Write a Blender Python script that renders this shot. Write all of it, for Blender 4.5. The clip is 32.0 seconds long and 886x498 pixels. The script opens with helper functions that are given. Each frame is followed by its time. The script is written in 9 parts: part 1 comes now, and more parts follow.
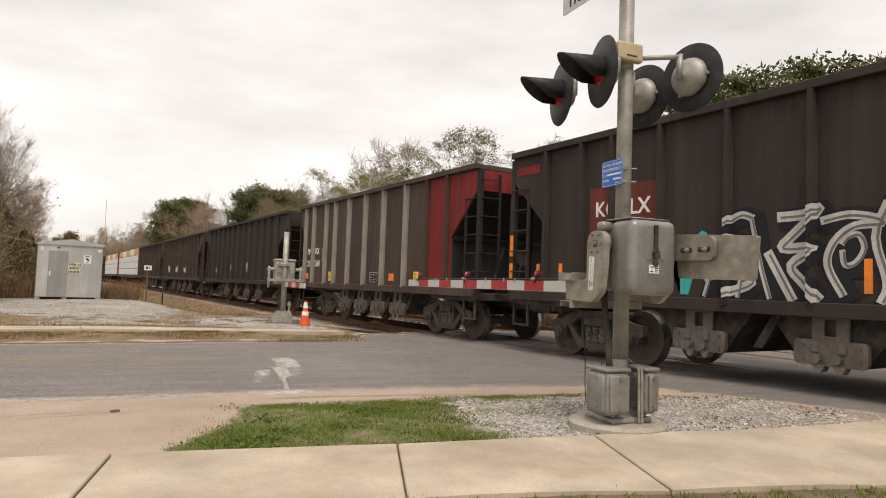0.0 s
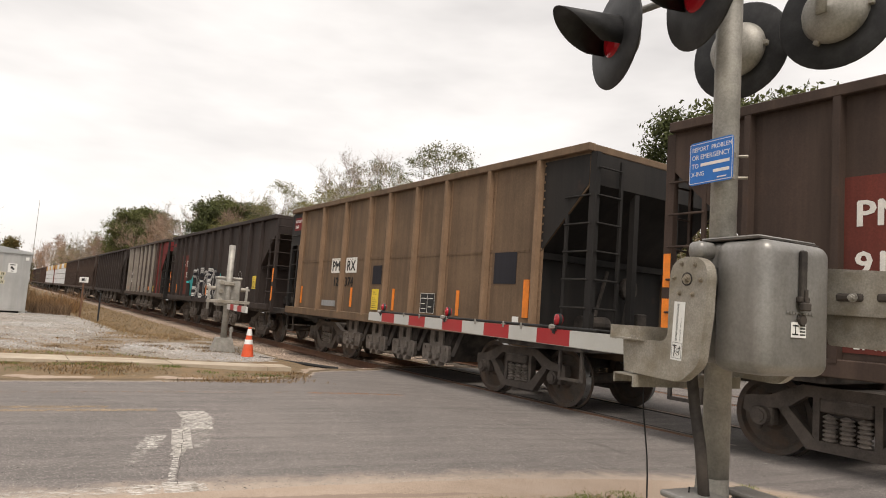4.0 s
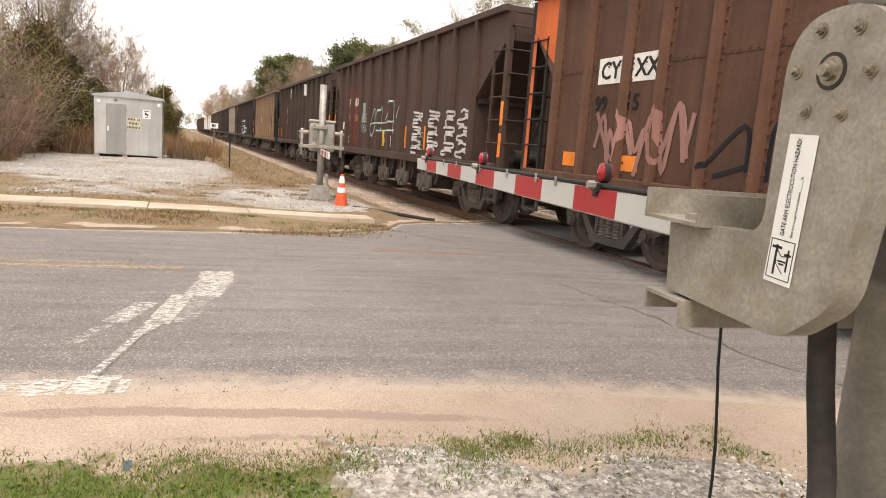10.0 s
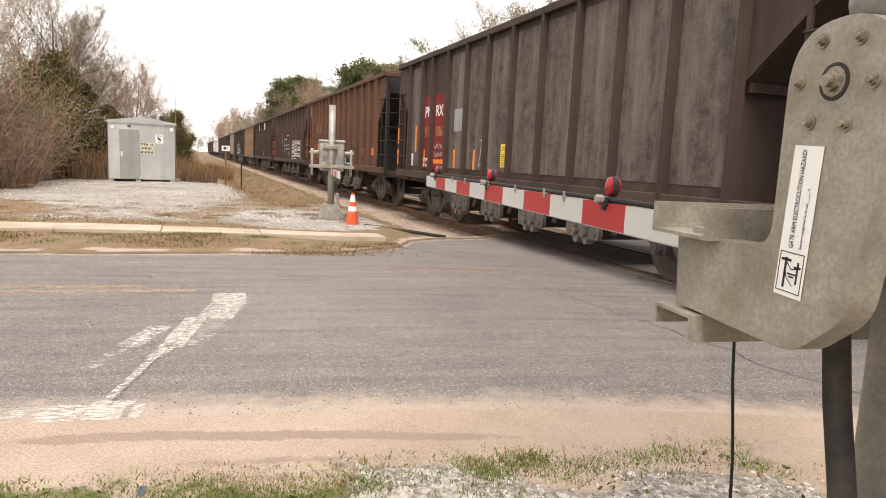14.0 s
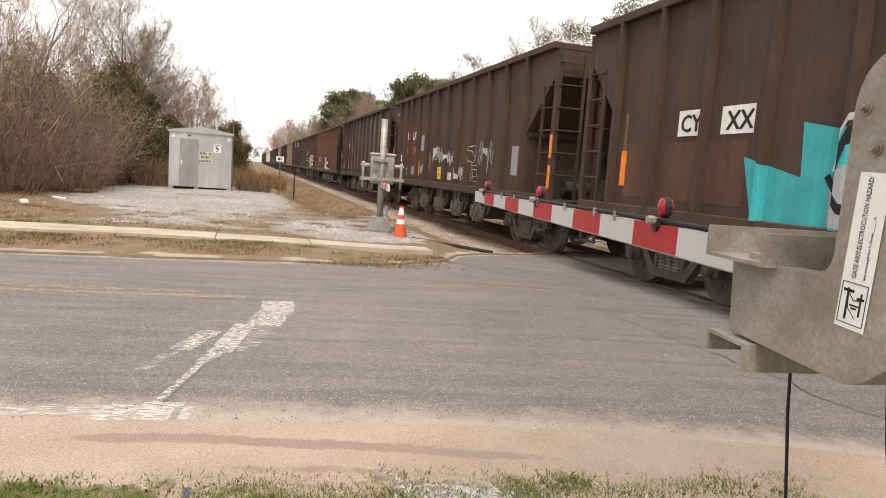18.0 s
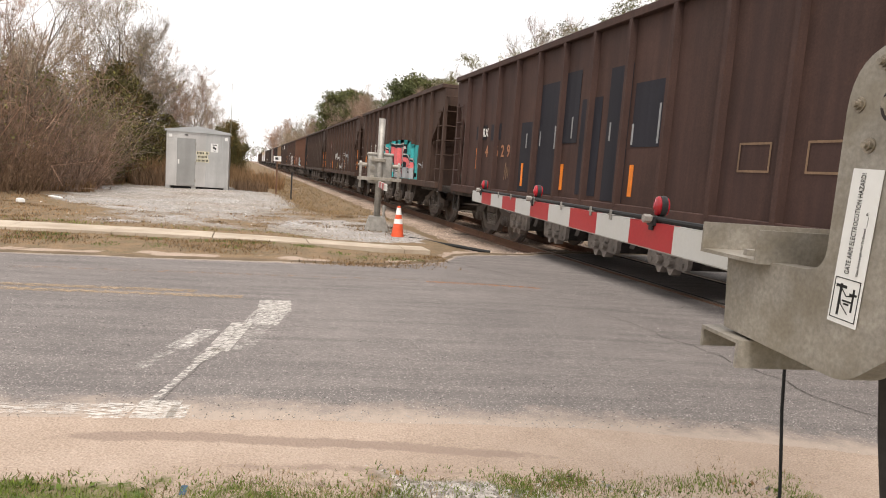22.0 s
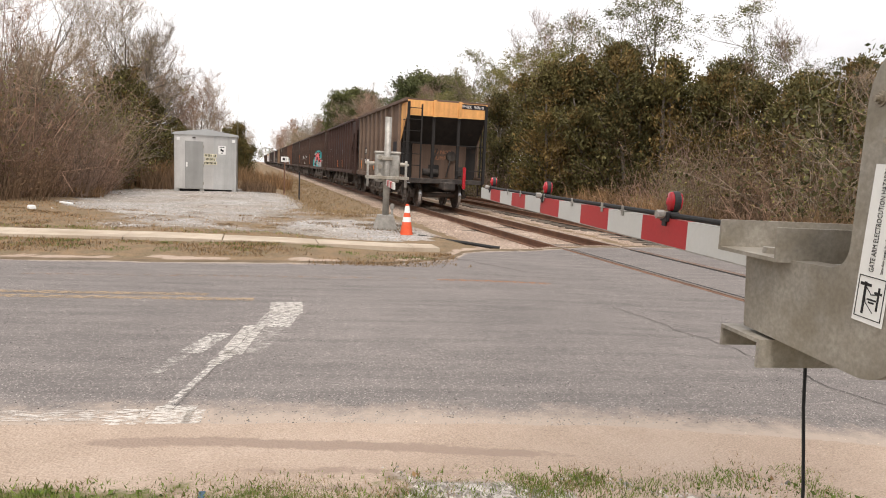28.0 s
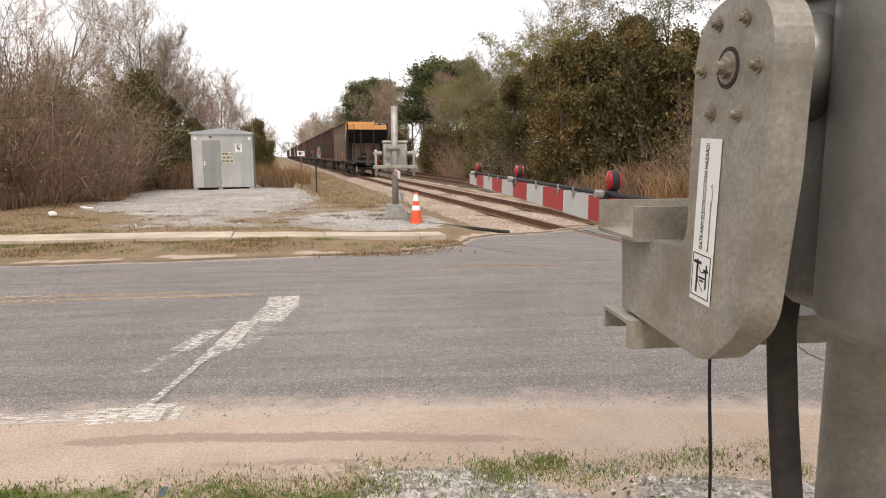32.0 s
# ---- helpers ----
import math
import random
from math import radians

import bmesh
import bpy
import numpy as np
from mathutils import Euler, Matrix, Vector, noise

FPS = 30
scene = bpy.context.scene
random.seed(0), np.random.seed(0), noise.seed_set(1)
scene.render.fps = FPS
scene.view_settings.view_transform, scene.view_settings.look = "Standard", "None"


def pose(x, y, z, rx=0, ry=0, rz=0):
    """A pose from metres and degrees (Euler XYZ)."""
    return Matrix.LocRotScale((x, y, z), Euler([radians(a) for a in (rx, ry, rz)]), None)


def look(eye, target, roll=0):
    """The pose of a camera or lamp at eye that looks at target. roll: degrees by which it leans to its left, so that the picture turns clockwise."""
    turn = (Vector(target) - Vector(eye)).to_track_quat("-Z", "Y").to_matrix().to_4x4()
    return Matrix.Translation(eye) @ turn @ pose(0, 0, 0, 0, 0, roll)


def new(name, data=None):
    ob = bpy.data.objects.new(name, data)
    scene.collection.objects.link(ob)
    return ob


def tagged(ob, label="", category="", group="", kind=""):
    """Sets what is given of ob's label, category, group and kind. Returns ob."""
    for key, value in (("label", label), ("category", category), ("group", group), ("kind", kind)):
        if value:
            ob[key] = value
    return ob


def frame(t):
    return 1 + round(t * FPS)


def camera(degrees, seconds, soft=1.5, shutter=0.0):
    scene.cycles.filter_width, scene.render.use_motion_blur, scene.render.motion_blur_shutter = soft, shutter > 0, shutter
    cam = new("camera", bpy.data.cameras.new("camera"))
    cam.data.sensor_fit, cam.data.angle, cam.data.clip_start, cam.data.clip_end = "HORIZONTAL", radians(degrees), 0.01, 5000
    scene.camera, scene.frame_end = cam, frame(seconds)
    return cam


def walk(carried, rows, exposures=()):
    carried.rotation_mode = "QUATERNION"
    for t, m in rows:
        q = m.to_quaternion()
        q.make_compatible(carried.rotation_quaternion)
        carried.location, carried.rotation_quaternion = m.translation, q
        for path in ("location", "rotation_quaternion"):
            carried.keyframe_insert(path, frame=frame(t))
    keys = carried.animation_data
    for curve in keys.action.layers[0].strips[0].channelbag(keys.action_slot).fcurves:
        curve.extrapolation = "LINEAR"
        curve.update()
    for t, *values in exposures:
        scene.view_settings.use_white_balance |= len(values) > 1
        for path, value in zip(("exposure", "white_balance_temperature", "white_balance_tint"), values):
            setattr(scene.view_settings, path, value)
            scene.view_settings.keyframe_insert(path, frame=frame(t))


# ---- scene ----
cam = camera(68.1, 32.0, soft=1.0)
PATH = [
    (0, (0.273, 0.54, 1.177), (1.311, 2.246, 1.288), 2.0),
    (0.5, (0.231, 0.868, 1.187), (1.271, 2.572, 1.305), 2.0),
    (1, (0.13, 1.211, 1.188), (1.192, 2.902, 1.294), 1.6),
    (1.5, (0.201, 1.532, 1.227), (1.348, 3.167, 1.338), 1.6),
    (2, (0.361, 1.792, 1.275), (1.561, 3.383, 1.453), 2.3),
    (2.5, (0.578, 2.047, 1.257), (1.945, 3.5, 1.393), 3.1),
    (3, (0.832, 2.219, 1.313), (2.229, 3.636, 1.508), 3.8),
    (3.5, (1.129, 2.352, 1.319), (2.356, 3.919, 1.52), 5.0),
    (4, (1.429, 2.518, 1.336), (2.539, 4.171, 1.52), 4.1),
    (4.5, (1.643, 2.584, 1.329), (2.469, 4.399, 1.48), 4.4),
    (6.5, (2.711, 3.135, 1.423), (3.134, 5.09, 1.397), 5.6),
    (7, (2.874, 3.322, 1.445), (3.295, 5.277, 1.422), 5.4),
    (7.5, (2.987, 3.417, 1.449), (3.43, 5.365, 1.357), 4.9),
    (8, (3.025, 3.476, 1.438), (3.436, 5.429, 1.311), 5.7),
    (8.5, (3.023, 3.519, 1.401), (3.727, 5.379, 1.185), 5.3),
    (9, (3.029, 3.547, 1.38), (3.781, 5.383, 1.127), 5.6),
    (9.5, (3.014, 3.551, 1.369), (3.78, 5.374, 1.074), 5.1),
    (10, (3.02, 3.562, 1.386), (3.768, 5.39, 1.075), 4.2),
    (10.5, (3.029, 3.564, 1.387), (3.775, 5.394, 1.082), 4.3),
    (11, (3.039, 3.571, 1.392), (3.787, 5.4, 1.087), 4.3),
    (11.5, (3.032, 3.567, 1.393), (3.783, 5.396, 1.09), 4.4),
    (12, (3.035, 3.563, 1.395), (3.786, 5.392, 1.093), 4.4),
    (12.5, (3.031, 3.555, 1.401), (3.782, 5.383, 1.099), 4.5),
    (13, (3.03, 3.555, 1.401), (3.757, 5.399, 1.13), 3.3),
    (13.5, (3.033, 3.559, 1.395), (3.749, 5.407, 1.13), 2.7),
    (15.5, (3.031, 3.562, 1.396), (3.735, 5.415, 1.132), 2.8),
    (16, (3.024, 3.561, 1.397), (3.712, 5.422, 1.147), 3.1),
    (16.5, (3.03, 3.56, 1.399), (3.64, 5.45, 1.161), 3.6),
    (17, (3.032, 3.565, 1.398), (3.615, 5.464, 1.167), 3.9),
    (17.5, (3.029, 3.567, 1.395), (3.608, 5.467, 1.165), 4.1),
    (18, (3.032, 3.563, 1.4), (3.61, 5.464, 1.17), 4.0),
    (18.5, (3.035, 3.563, 1.395), (3.614, 5.463, 1.167), 4.0),
    (19, (3.031, 3.563, 1.393), (3.612, 5.463, 1.164), 4.1),
    (19.5, (3.033, 3.562, 1.396), (3.615, 5.462, 1.167), 4.1),
    (20, (3.034, 3.564, 1.397), (3.617, 5.463, 1.167), 4.0),
    (20.5, (3.034, 3.563, 1.398), (3.618, 5.463, 1.168), 4.1),
    (21, (3.037, 3.565, 1.393), (3.621, 5.464, 1.164), 4.1),
    (21.5, (3.036, 3.563, 1.39), (3.622, 5.461, 1.161), 4.1),
    (22, (3.034, 3.556, 1.393), (3.619, 5.454, 1.164), 4.1),
    (22.5, (3.031, 3.552, 1.396), (3.619, 5.45, 1.165), 4.1),
    (23, (3.035, 3.555, 1.394), (3.622, 5.453, 1.163), 4.1),
    (23.5, (3.032, 3.558, 1.393), (3.621, 5.455, 1.162), 4.1),
    (24, (3.037, 3.56, 1.394), (3.626, 5.457, 1.161), 4.0),
    (24.5, (3.036, 3.561, 1.389), (3.627, 5.458, 1.157), 4.2),
    (25, (3.037, 3.563, 1.392), (3.629, 5.459, 1.159), 4.1),
    (25.5, (3.043, 3.568, 1.396), (3.635, 5.464, 1.163), 4.1),
    (27.5, (3.026, 3.574, 1.411), (3.616, 5.47, 1.175), 3.9),
    (28, (3.026, 3.574, 1.409), (3.586, 5.479, 1.167), 2.7),
    (28.5, (3.034, 3.575, 1.409), (3.59, 5.481, 1.163), 2.2),
    (29, (3.032, 3.577, 1.409), (3.588, 5.482, 1.16), 1.9),
    (29.5, (3.028, 3.577, 1.415), (3.579, 5.483, 1.165), 1.7),
    (30, (3.028, 3.579, 1.412), (3.564, 5.49, 1.165), 1.3),
    (30.5, (3.044, 3.575, 1.411), (3.579, 5.487, 1.164), 1.1),
    (31, (3.118, 3.529, 1.419), (3.657, 5.439, 1.167), 0.7),
    (31.5, (3.222, 3.481, 1.434), (3.732, 5.397, 1.174), 0.1),
    (32, (3.357, 3.488, 1.427), (3.836, 5.409, 1.142), -0.3),
]
walk(cam, [(t, look(eye, target, roll)) for t, eye, target, roll in PATH],
     exposures=[(0, 0.14, 7000, 13), (2.0, 0.18, 7000, 13), (4.0, 0.2, 6900, 12), (6.5, 0.20, 6900, 13), (8.2, 0.18, 7000, 13), (9.0, 0.34, 7000, 13), (10, 0.76, 7000, 13), (13.0, 0.76, 6900, 13), (15.5, 0.70, 6900, 13), (17, 0.58, 6800, 13), (22, 0.51, 6700, 13), (32, 0.40, 6600, 13)])

# ---- sky and light: high overcast, soft sun behind the cloud ----
world = bpy.data.worlds.new("overcast_sky")
scene.world = world
world.use_nodes = True
_n, _l = world.node_tree.nodes, world.node_tree.links
_bg = _n["Background"]
_sky = _n.new("ShaderNodeTexSky")
_sky.sky_type, _sky.sun_disc = "NISHITA", False
_sky.sun_elevation, _sky.sun_rotation = radians(48), radians(200)
_tc = _n.new("ShaderNodeTexCoord")
_map = _n.new("ShaderNodeMapping")
_map.inputs["Scale"].default_value = (1.3, 1.3, 4.5)
_cl = _n.new("ShaderNodeTexNoise")
_cl.inputs["Scale"].default_value, _cl.inputs["Detail"].default_value, _cl.inputs["Roughness"].default_value = 1.4, 5, 0.5
_ramp = _n.new("ShaderNodeValToRGB")
_ramp.color_ramp.elements[0].position, _ramp.color_ramp.elements[0].color = 0.30, (0.58, 0.577, 0.582, 1)
_ramp.color_ramp.elements[1].position, _ramp.color_ramp.elements[1].color = 0.64, (0.95, 0.945, 0.94, 1)
_scale = _n.new("ShaderNodeMixRGB")
_scale.blend_type, _scale.inputs[0].default_value = "MULTIPLY", 1.0
_scale.inputs[2].default_value = (0.1, 0.1, 0.1, 1)
_mix = _n.new("ShaderNodeMixRGB")
_mix.inputs[0].default_value = 0.94
_l.new(_tc.outputs["Generated"], _map.inputs[0])
_l.new(_map.outputs[0], _cl.inputs["Vector"])
_l.new(_cl.outputs["Fac"], _ramp.inputs[0])
_l.new(_sky.outputs[0], _scale.inputs[1])
_l.new(_scale.outputs[0], _mix.inputs[1])
_l.new(_ramp.outputs[0], _mix.inputs[2])
_l.new(_mix.outputs[0], _bg.inputs[0])
_bg.inputs[1].default_value = 1.1
_sun = bpy.data.lights.new("sun", "SUN")
_sun.energy, _sun.angle, _sun.color = 2.45, radians(25), (1.0, 0.95, 0.88)
sun = new("sun", _sun)
sun.matrix_world = look((0, 0, 60), (14, 34, 0))

# ---- materials ----
def mat(name, color, rough=0.8, metal=0.0, var=0.25, scale=6.0, fine=60.0, bump=0.2, dist=0.004, dirt=None, dirt_amount=0.5,
        dirt_scale=1.5, spec=0.3, per_object=0.0, streak=0.0, emit=None, runs=0.0, coords="Object"):
    """A worn surface: base colour varied at two scales, fine relief, and dirt in patches or vertical streaks."""
    m = bpy.data.materials.new(name)
    m.use_nodes = True
    n, l = m.node_tree.nodes, m.node_tree.links
    b = n["Principled BSDF"]
    b.inputs["Roughness"].default_value, b.inputs["Metallic"].default_value = rough, metal
    b.inputs["Specular IOR Level"].default_value = spec
    tc = n.new("ShaderNodeTexCoord")
    def noise_at(sc, detail=4.0, stretch=None):
        t = n.new("ShaderNodeTexNoise")
        t.inputs["Scale"].default_value, t.inputs["Detail"].default_value = sc, detail
        t.inputs["Roughness"].default_value = 0.62
        src = tc.outputs[coords]
        if stretch:
            mp = n.new("ShaderNodeMapping")
            mp.inputs["Scale"].default_value = stretch
            l.new(src, mp.inputs[0])
            src = mp.outputs[0]
        l.new(src, t.inputs["Vector"])
        return t.outputs["Fac"]
    def ramp(fac, a, ca, z, cz):
        r = n.new("ShaderNodeValToRGB")
        e = r.color_ramp.elements
        e[0].position, e[0].color, e[1].position, e[1].color = a, ca, z, cz
        l.new(fac, r.inputs[0])
        return r.outputs[0]
    def mixc(kind, fac, a, c):
        x = n.new("ShaderNodeMixRGB")
        x.blend_type = kind
        for i, v in enumerate((fac, a, c)):
            if hasattr(v, "is_linked"):
                l.new(v, x.inputs[i])
            else:
                x.inputs[i].default_value = v
        return x.outputs[0]
    big, small = noise_at(scale, 5), noise_at(fine, 3)
    lo, hi = 1 - var, 1 + var
    col = mixc("MULTIPLY", 1.0, (*color, 1), ramp(big, 0.3, (lo, lo, lo, 1), 0.7, (hi, hi, hi, 1)))
    lo, hi = 1 - var * 0.6, 1 + var * 0.6
    col = mixc("MULTIPLY", 1.0, col, ramp(small, 0.3, (lo, lo, lo, 1), 0.7, (hi, hi, hi, 1)))
    if dirt:
        f = noise_at(dirt_scale, 6, (1, 1, 0.12) if streak else None)
        f2 = ramp(f, 0.42, (0, 0, 0, 1), 0.66, (dirt_amount,) * 3 + (1,))
        col = mixc("MIX", f2, col, (*dirt, 1))
    if runs:
        lo, hi = 1 - runs, 1 + runs
        col = mixc("MULTIPLY", 1.0, col, ramp(noise_at(7.0, 5, (1, 1, 0.05)), 0.3, (lo, lo, lo, 1), 0.7, (hi, hi * 0.97, hi * 0.94, 1)))
        rust = ramp(noise_at(3.0, 7), 0.62, (0, 0, 0, 1), 0.70, (runs,) * 3 + (1,))
        col = mixc("MIX", rust, col, (0.11, 0.055, 0.035, 1))
    if per_object:
        oi = n.new("ShaderNodeObjectInfo")
        lo, hi = 1 - per_object, 1 + per_object
        col = mixc("MULTIPLY", 1.0, col, ramp(oi.outputs["Random"], 0.0, (lo, lo, lo, 1), 1.0, (hi, hi, hi, 1)))
    l.new(col, b.inputs["Base Color"])
    if bump:
        bp = n.new("ShaderNodeBump")
        bp.inputs["Strength"].default_value, bp.inputs["Distance"].default_value = bump, dist
        add = n.new("ShaderNodeMath")
        add.operation = "ADD"
        l.new(big, add.inputs[0])
        l.new(small, add.inputs[1])
        l.new(add.outputs[0], bp.inputs["Height"])
        l.new(bp.outputs[0], b.inputs["Normal"])
    rr = n.new("ShaderNodeMapRange")
    rr.inputs["To Min"].default_value, rr.inputs["To Max"].default_value = max(rough - 0.12, 0.03), min(rough + 0.12, 1)
    l.new(big, rr.inputs["Value"])
    l.new(rr.outputs[0], b.inputs["Roughness"])
    if emit:
        b.inputs["Emission Color"].default_value, b.inputs["Emission Strength"].default_value = (*emit[0], 1), emit[1]
    return m


M_GALV = mat("galvanised_steel", (0.335, 0.31, 0.27), 0.52, 0.4, 0.30, 6, 110, 0.12, 0.001, (0.20, 0.17, 0.12), 0.6, 8)
M_ALU = mat("weathered_aluminium", (0.34, 0.325, 0.295), 0.55, 0.4, 0.28, 7, 80, 0.1, 0.001, (0.22, 0.21, 0.19), 0.4, 5)
M_CAB = mat("grey_painted_casting", (0.27, 0.262, 0.25), 0.42, 0.45, 0.20, 5, 70, 0.15, 0.001, (0.15, 0.135, 0.115), 0.55, 4, streak=1)
M_BLACK = mat("black_painted_metal", (0.022, 0.022, 0.024), 0.55, 0.0, 0.25, 9, 80, 0.1, 0.001, (0.10, 0.10, 0.10), 0.25, 8)
M_BOLT = mat("bronzed_bolt_steel", (0.27, 0.235, 0.185), 0.45, 0.6, 0.25, 30, 120, 0.1, 0.001)
M_RUBBER = mat("black_rubber", (0.02, 0.02, 0.02), 0.7, 0, 0.2, 20, 120, 0.1, 0.001)
M_CONC = mat("pale_concrete", (0.43, 0.365, 0.285), 0.9, 0, 0.2, 1.6, 90, 0.3, 0.002, (0.28, 0.22, 0.16), 0.7, 1.1, coords="Object")
M_CONCG = mat("grey_concrete_footing", (0.34, 0.31, 0.26), 0.9, 0, 0.2, 6, 60, 0.4, 0.004, (0.2, 0.18, 0.14), 0.5, 4)
M_RAIL = mat("rusty_rail", (0.165, 0.088, 0.055), 0.8, 0.0, 0.25, 5, 60, 0.2, 0.002, (0.09, 0.05, 0.038), 0.5, 2)
M_RAILTOP = mat("polished_rail_head", (0.32, 0.26, 0.22), 0.42, 0.8, 0.15, 5, 60, 0.05, 0.001)
M_TIE = mat("creosoted_timber", (0.09, 0.075, 0.06), 0.9, 0, 0.3, 4, 40, 0.5, 0.006, (0.18, 0.15, 0.12), 0.4, 3, per_object=0.25)
M_WHITE = mat("white_reflective_sheet", (0.52, 0.52, 0.50), 0.45, 0, 0.05, 4, 60, 0.05, 0.0005, (0.5, 0.48, 0.44), 0.3, 5)
M_RED = mat("red_reflective_sheet", (0.42, 0.035, 0.04), 0.45, 0, 0.10, 5, 60, 0.05, 0.0005, (0.25, 0.06, 0.05), 0.3, 5)
M_REDLENS = mat("red_lens", (0.36, 0.010, 0.018), 0.18, 0, 0.08, 9, 60, 0.05, 0.001, spec=0.6)
M_LIT = mat("lit_red_lens", (0.16, 0.006, 0.010), 0.2, 0, 0.05, 9, 60, 0, 0.001, emit=((1.0, 0.03, 0.04), 0.05))
M_LENSDIM = mat("dark_red_lens", (0.16, 0.008, 0.01), 0.2, 0, 0.05, 9, 60, 0, 0.001, spec=0.6, emit=((1.0, 0.04, 0.05), 0.025))
M_BLUE = mat("blue_sign", (0.025, 0.16, 0.52), 0.45, 0, 0.06, 6, 60, 0.03, 0.0005)
M_LABEL = mat("white_label", (0.74, 0.74, 0.72), 0.5, 0, 0.04, 6, 60, 0.03, 0.0005)
M_INK = mat("black_ink", (0.02, 0.02, 0.02), 0.6, 0, 0.1, 6, 60, 0, 0.0005)
M_PAINTW = mat("white_lettering", (0.72, 0.70, 0.66), 0.7, 0, 0.12, 8, 60, 0.05, 0.0005)
M_TAN = mat("tan_junction_box", (0.46, 0.38, 0.24), 0.55, 0.1, 0.08, 6, 60, 0.08, 0.001)
M_CONE = mat("orange_cone_plastic", (0.72, 0.10, 0.035), 0.55, 0, 0.12, 6, 50, 0.1, 0.001, (0.30, 0.14, 0.10), 0.4, 6)
M_HUT = mat("aluminium_sheet_wall", (0.50, 0.50, 0.49), 0.38, 0.55, 0.12, 1.2, 60, 0.08, 0.001, (0.27, 0.27, 0.26), 0.55, 1.5, streak=1)
M_HUTROOF = mat("aluminium_roof", (0.44, 0.45, 0.45), 0.45, 0.5, 0.08, 2, 60, 0.08, 0.001)
# near-black that paints the shade of gaps and openings into solid pieces
M_SHADOWGAP = mat("painted_gap_shade", (0.02, 0.02, 0.02), 0.9, 0, 0.1, 6, 60, 0)
# wheel and truck base colours are lowered to hold the shade under the cars
M_STEELWHEEL = mat("wheel_steel", (0.088, 0.074, 0.064), 0.8, 0.1, 0.25, 7, 60, 0.15, 0.002, (0.12, 0.075, 0.05), 0.6, 5)
M_TREAD = mat("bright_wheel_tread", (0.42, 0.42, 0.42), 0.3, 0.9, 0.1, 7, 60, 0.05, 0.001)
M_TRUCK = mat("dusty_cast_steel", (0.085, 0.072, 0.064), 0.8, 0.15, 0.3, 6, 60, 0.3, 0.004, (0.15, 0.125, 0.105), 0.5, 4)
M_UNDER = mat("black_underframe", (0.034, 0.030, 0.028), 0.8, 0.1, 0.3, 5, 60, 0.25, 0.003, (0.15, 0.125, 0.105), 0.5, 3)
M_GRATE = mat("pale_dusty_gate_gear", (0.19, 0.165, 0.145), 0.7, 0.2, 0.3, 6, 60, 0.2, 0.003, (0.10, 0.09, 0.08), 0.6, 4)
M_ORANGE = mat("orange_reflector", (0.85, 0.24, 0.03), 0.5, 0, 0.12, 5, 50, 0.05, 0.0005, (0.4, 0.16, 0.05), 0.5, 4)
M_YELLOW = mat("yellow_placard", (0.75, 0.55, 0.06), 0.5, 0, 0.1, 5, 50, 0.05, 0.0005)

# ---- mesh helpers ----
def part(name, bm, material, parent=None, label="", smooth=False):
    """Links a bmesh as one mesh object under a thing or a part."""
    me = bpy.data.meshes.new(name)
    bmesh.ops.recalc_face_normals(bm, faces=bm.faces[:])
    bm.to_mesh(me)
    bm.free()
    if smooth:
        me.shade_smooth()
    for m in (material if isinstance(material, (list, tuple)) else [material]):
        me.materials.append(m)
    ob = new(name, me)
    if parent:
        ob.parent = parent
    if label:
        ob["label"] = label
    return ob


def thing(name, m, label, category, group="", kind=""):
    ob = new(name)
    ob.empty_display_size = 0.1
    ob.matrix_world = m
    return tagged(ob, label, category, group, kind)


def box(bm, x0, x1, y0, y1, z0, z1, bevel=0.0, seg=2, m=None, mi=0):
    r = bmesh.ops.create_cube(bm, size=1.0)
    vs = r["verts"]
    for v in vs:
        v.co = Vector((x0 + (v.co.x + 0.5) * (x1 - x0), y0 + (v.co.y + 0.5) * (y1 - y0), z0 + (v.co.z + 0.5) * (z1 - z0)))
        if m:
            v.co = m @ v.co
    fs = {f for v in vs for f in v.link_faces}
    for f in fs:
        f.material_index = mi
    if bevel:
        es = list({e for v in vs for e in v.link_edges})
        bmesh.ops.bevel(bm, geom=es, offset=bevel, segments=seg, affect="EDGES", profile=0.5)
    return bm


def tube(bm, a, b, r, r2=None, seg=12, caps=True, mi=0):
    a, b = Vector(a), Vector(b)
    q = (b - a).to_track_quat("Z", "Y").to_matrix().to_4x4()
    r = bmesh.ops.create_cone(bm, cap_ends=caps, segments=seg, radius1=r, radius2=r if r2 is None else r2, depth=(b - a).length,
                              matrix=Matrix.Translation((a + b) / 2) @ q)
    if mi:
        for f in {f for v in r["verts"] for f in v.link_faces}:
            f.material_index = mi
    return bm


def revolve(bm, profile, axis_m=None, seg=24, mi=0, caps=True):
    """Turns (radius, height) pairs round z."""
    rings = []
    for r, z in profile:
        ring = []
        for i in range(seg):
            a = 2 * math.pi * i / seg
            p = Vector((r * math.cos(a), r * math.sin(a), z))
            ring.append(bm.verts.new(axis_m @ p if axis_m else p))
        rings.append(ring)
    for k in range(len(rings) - 1):
        for i in range(seg):
            f = bm.faces.new((rings[k][i], rings[k][(i + 1) % seg], rings[k + 1][(i + 1) % seg], rings[k + 1][i]))
            f.material_index = mi
    for ring in (rings[0], rings[-1]) if caps else ():
        try:
            f = bm.faces.new(ring)
            f.material_index = mi
        except ValueError:
            pass
    return bm


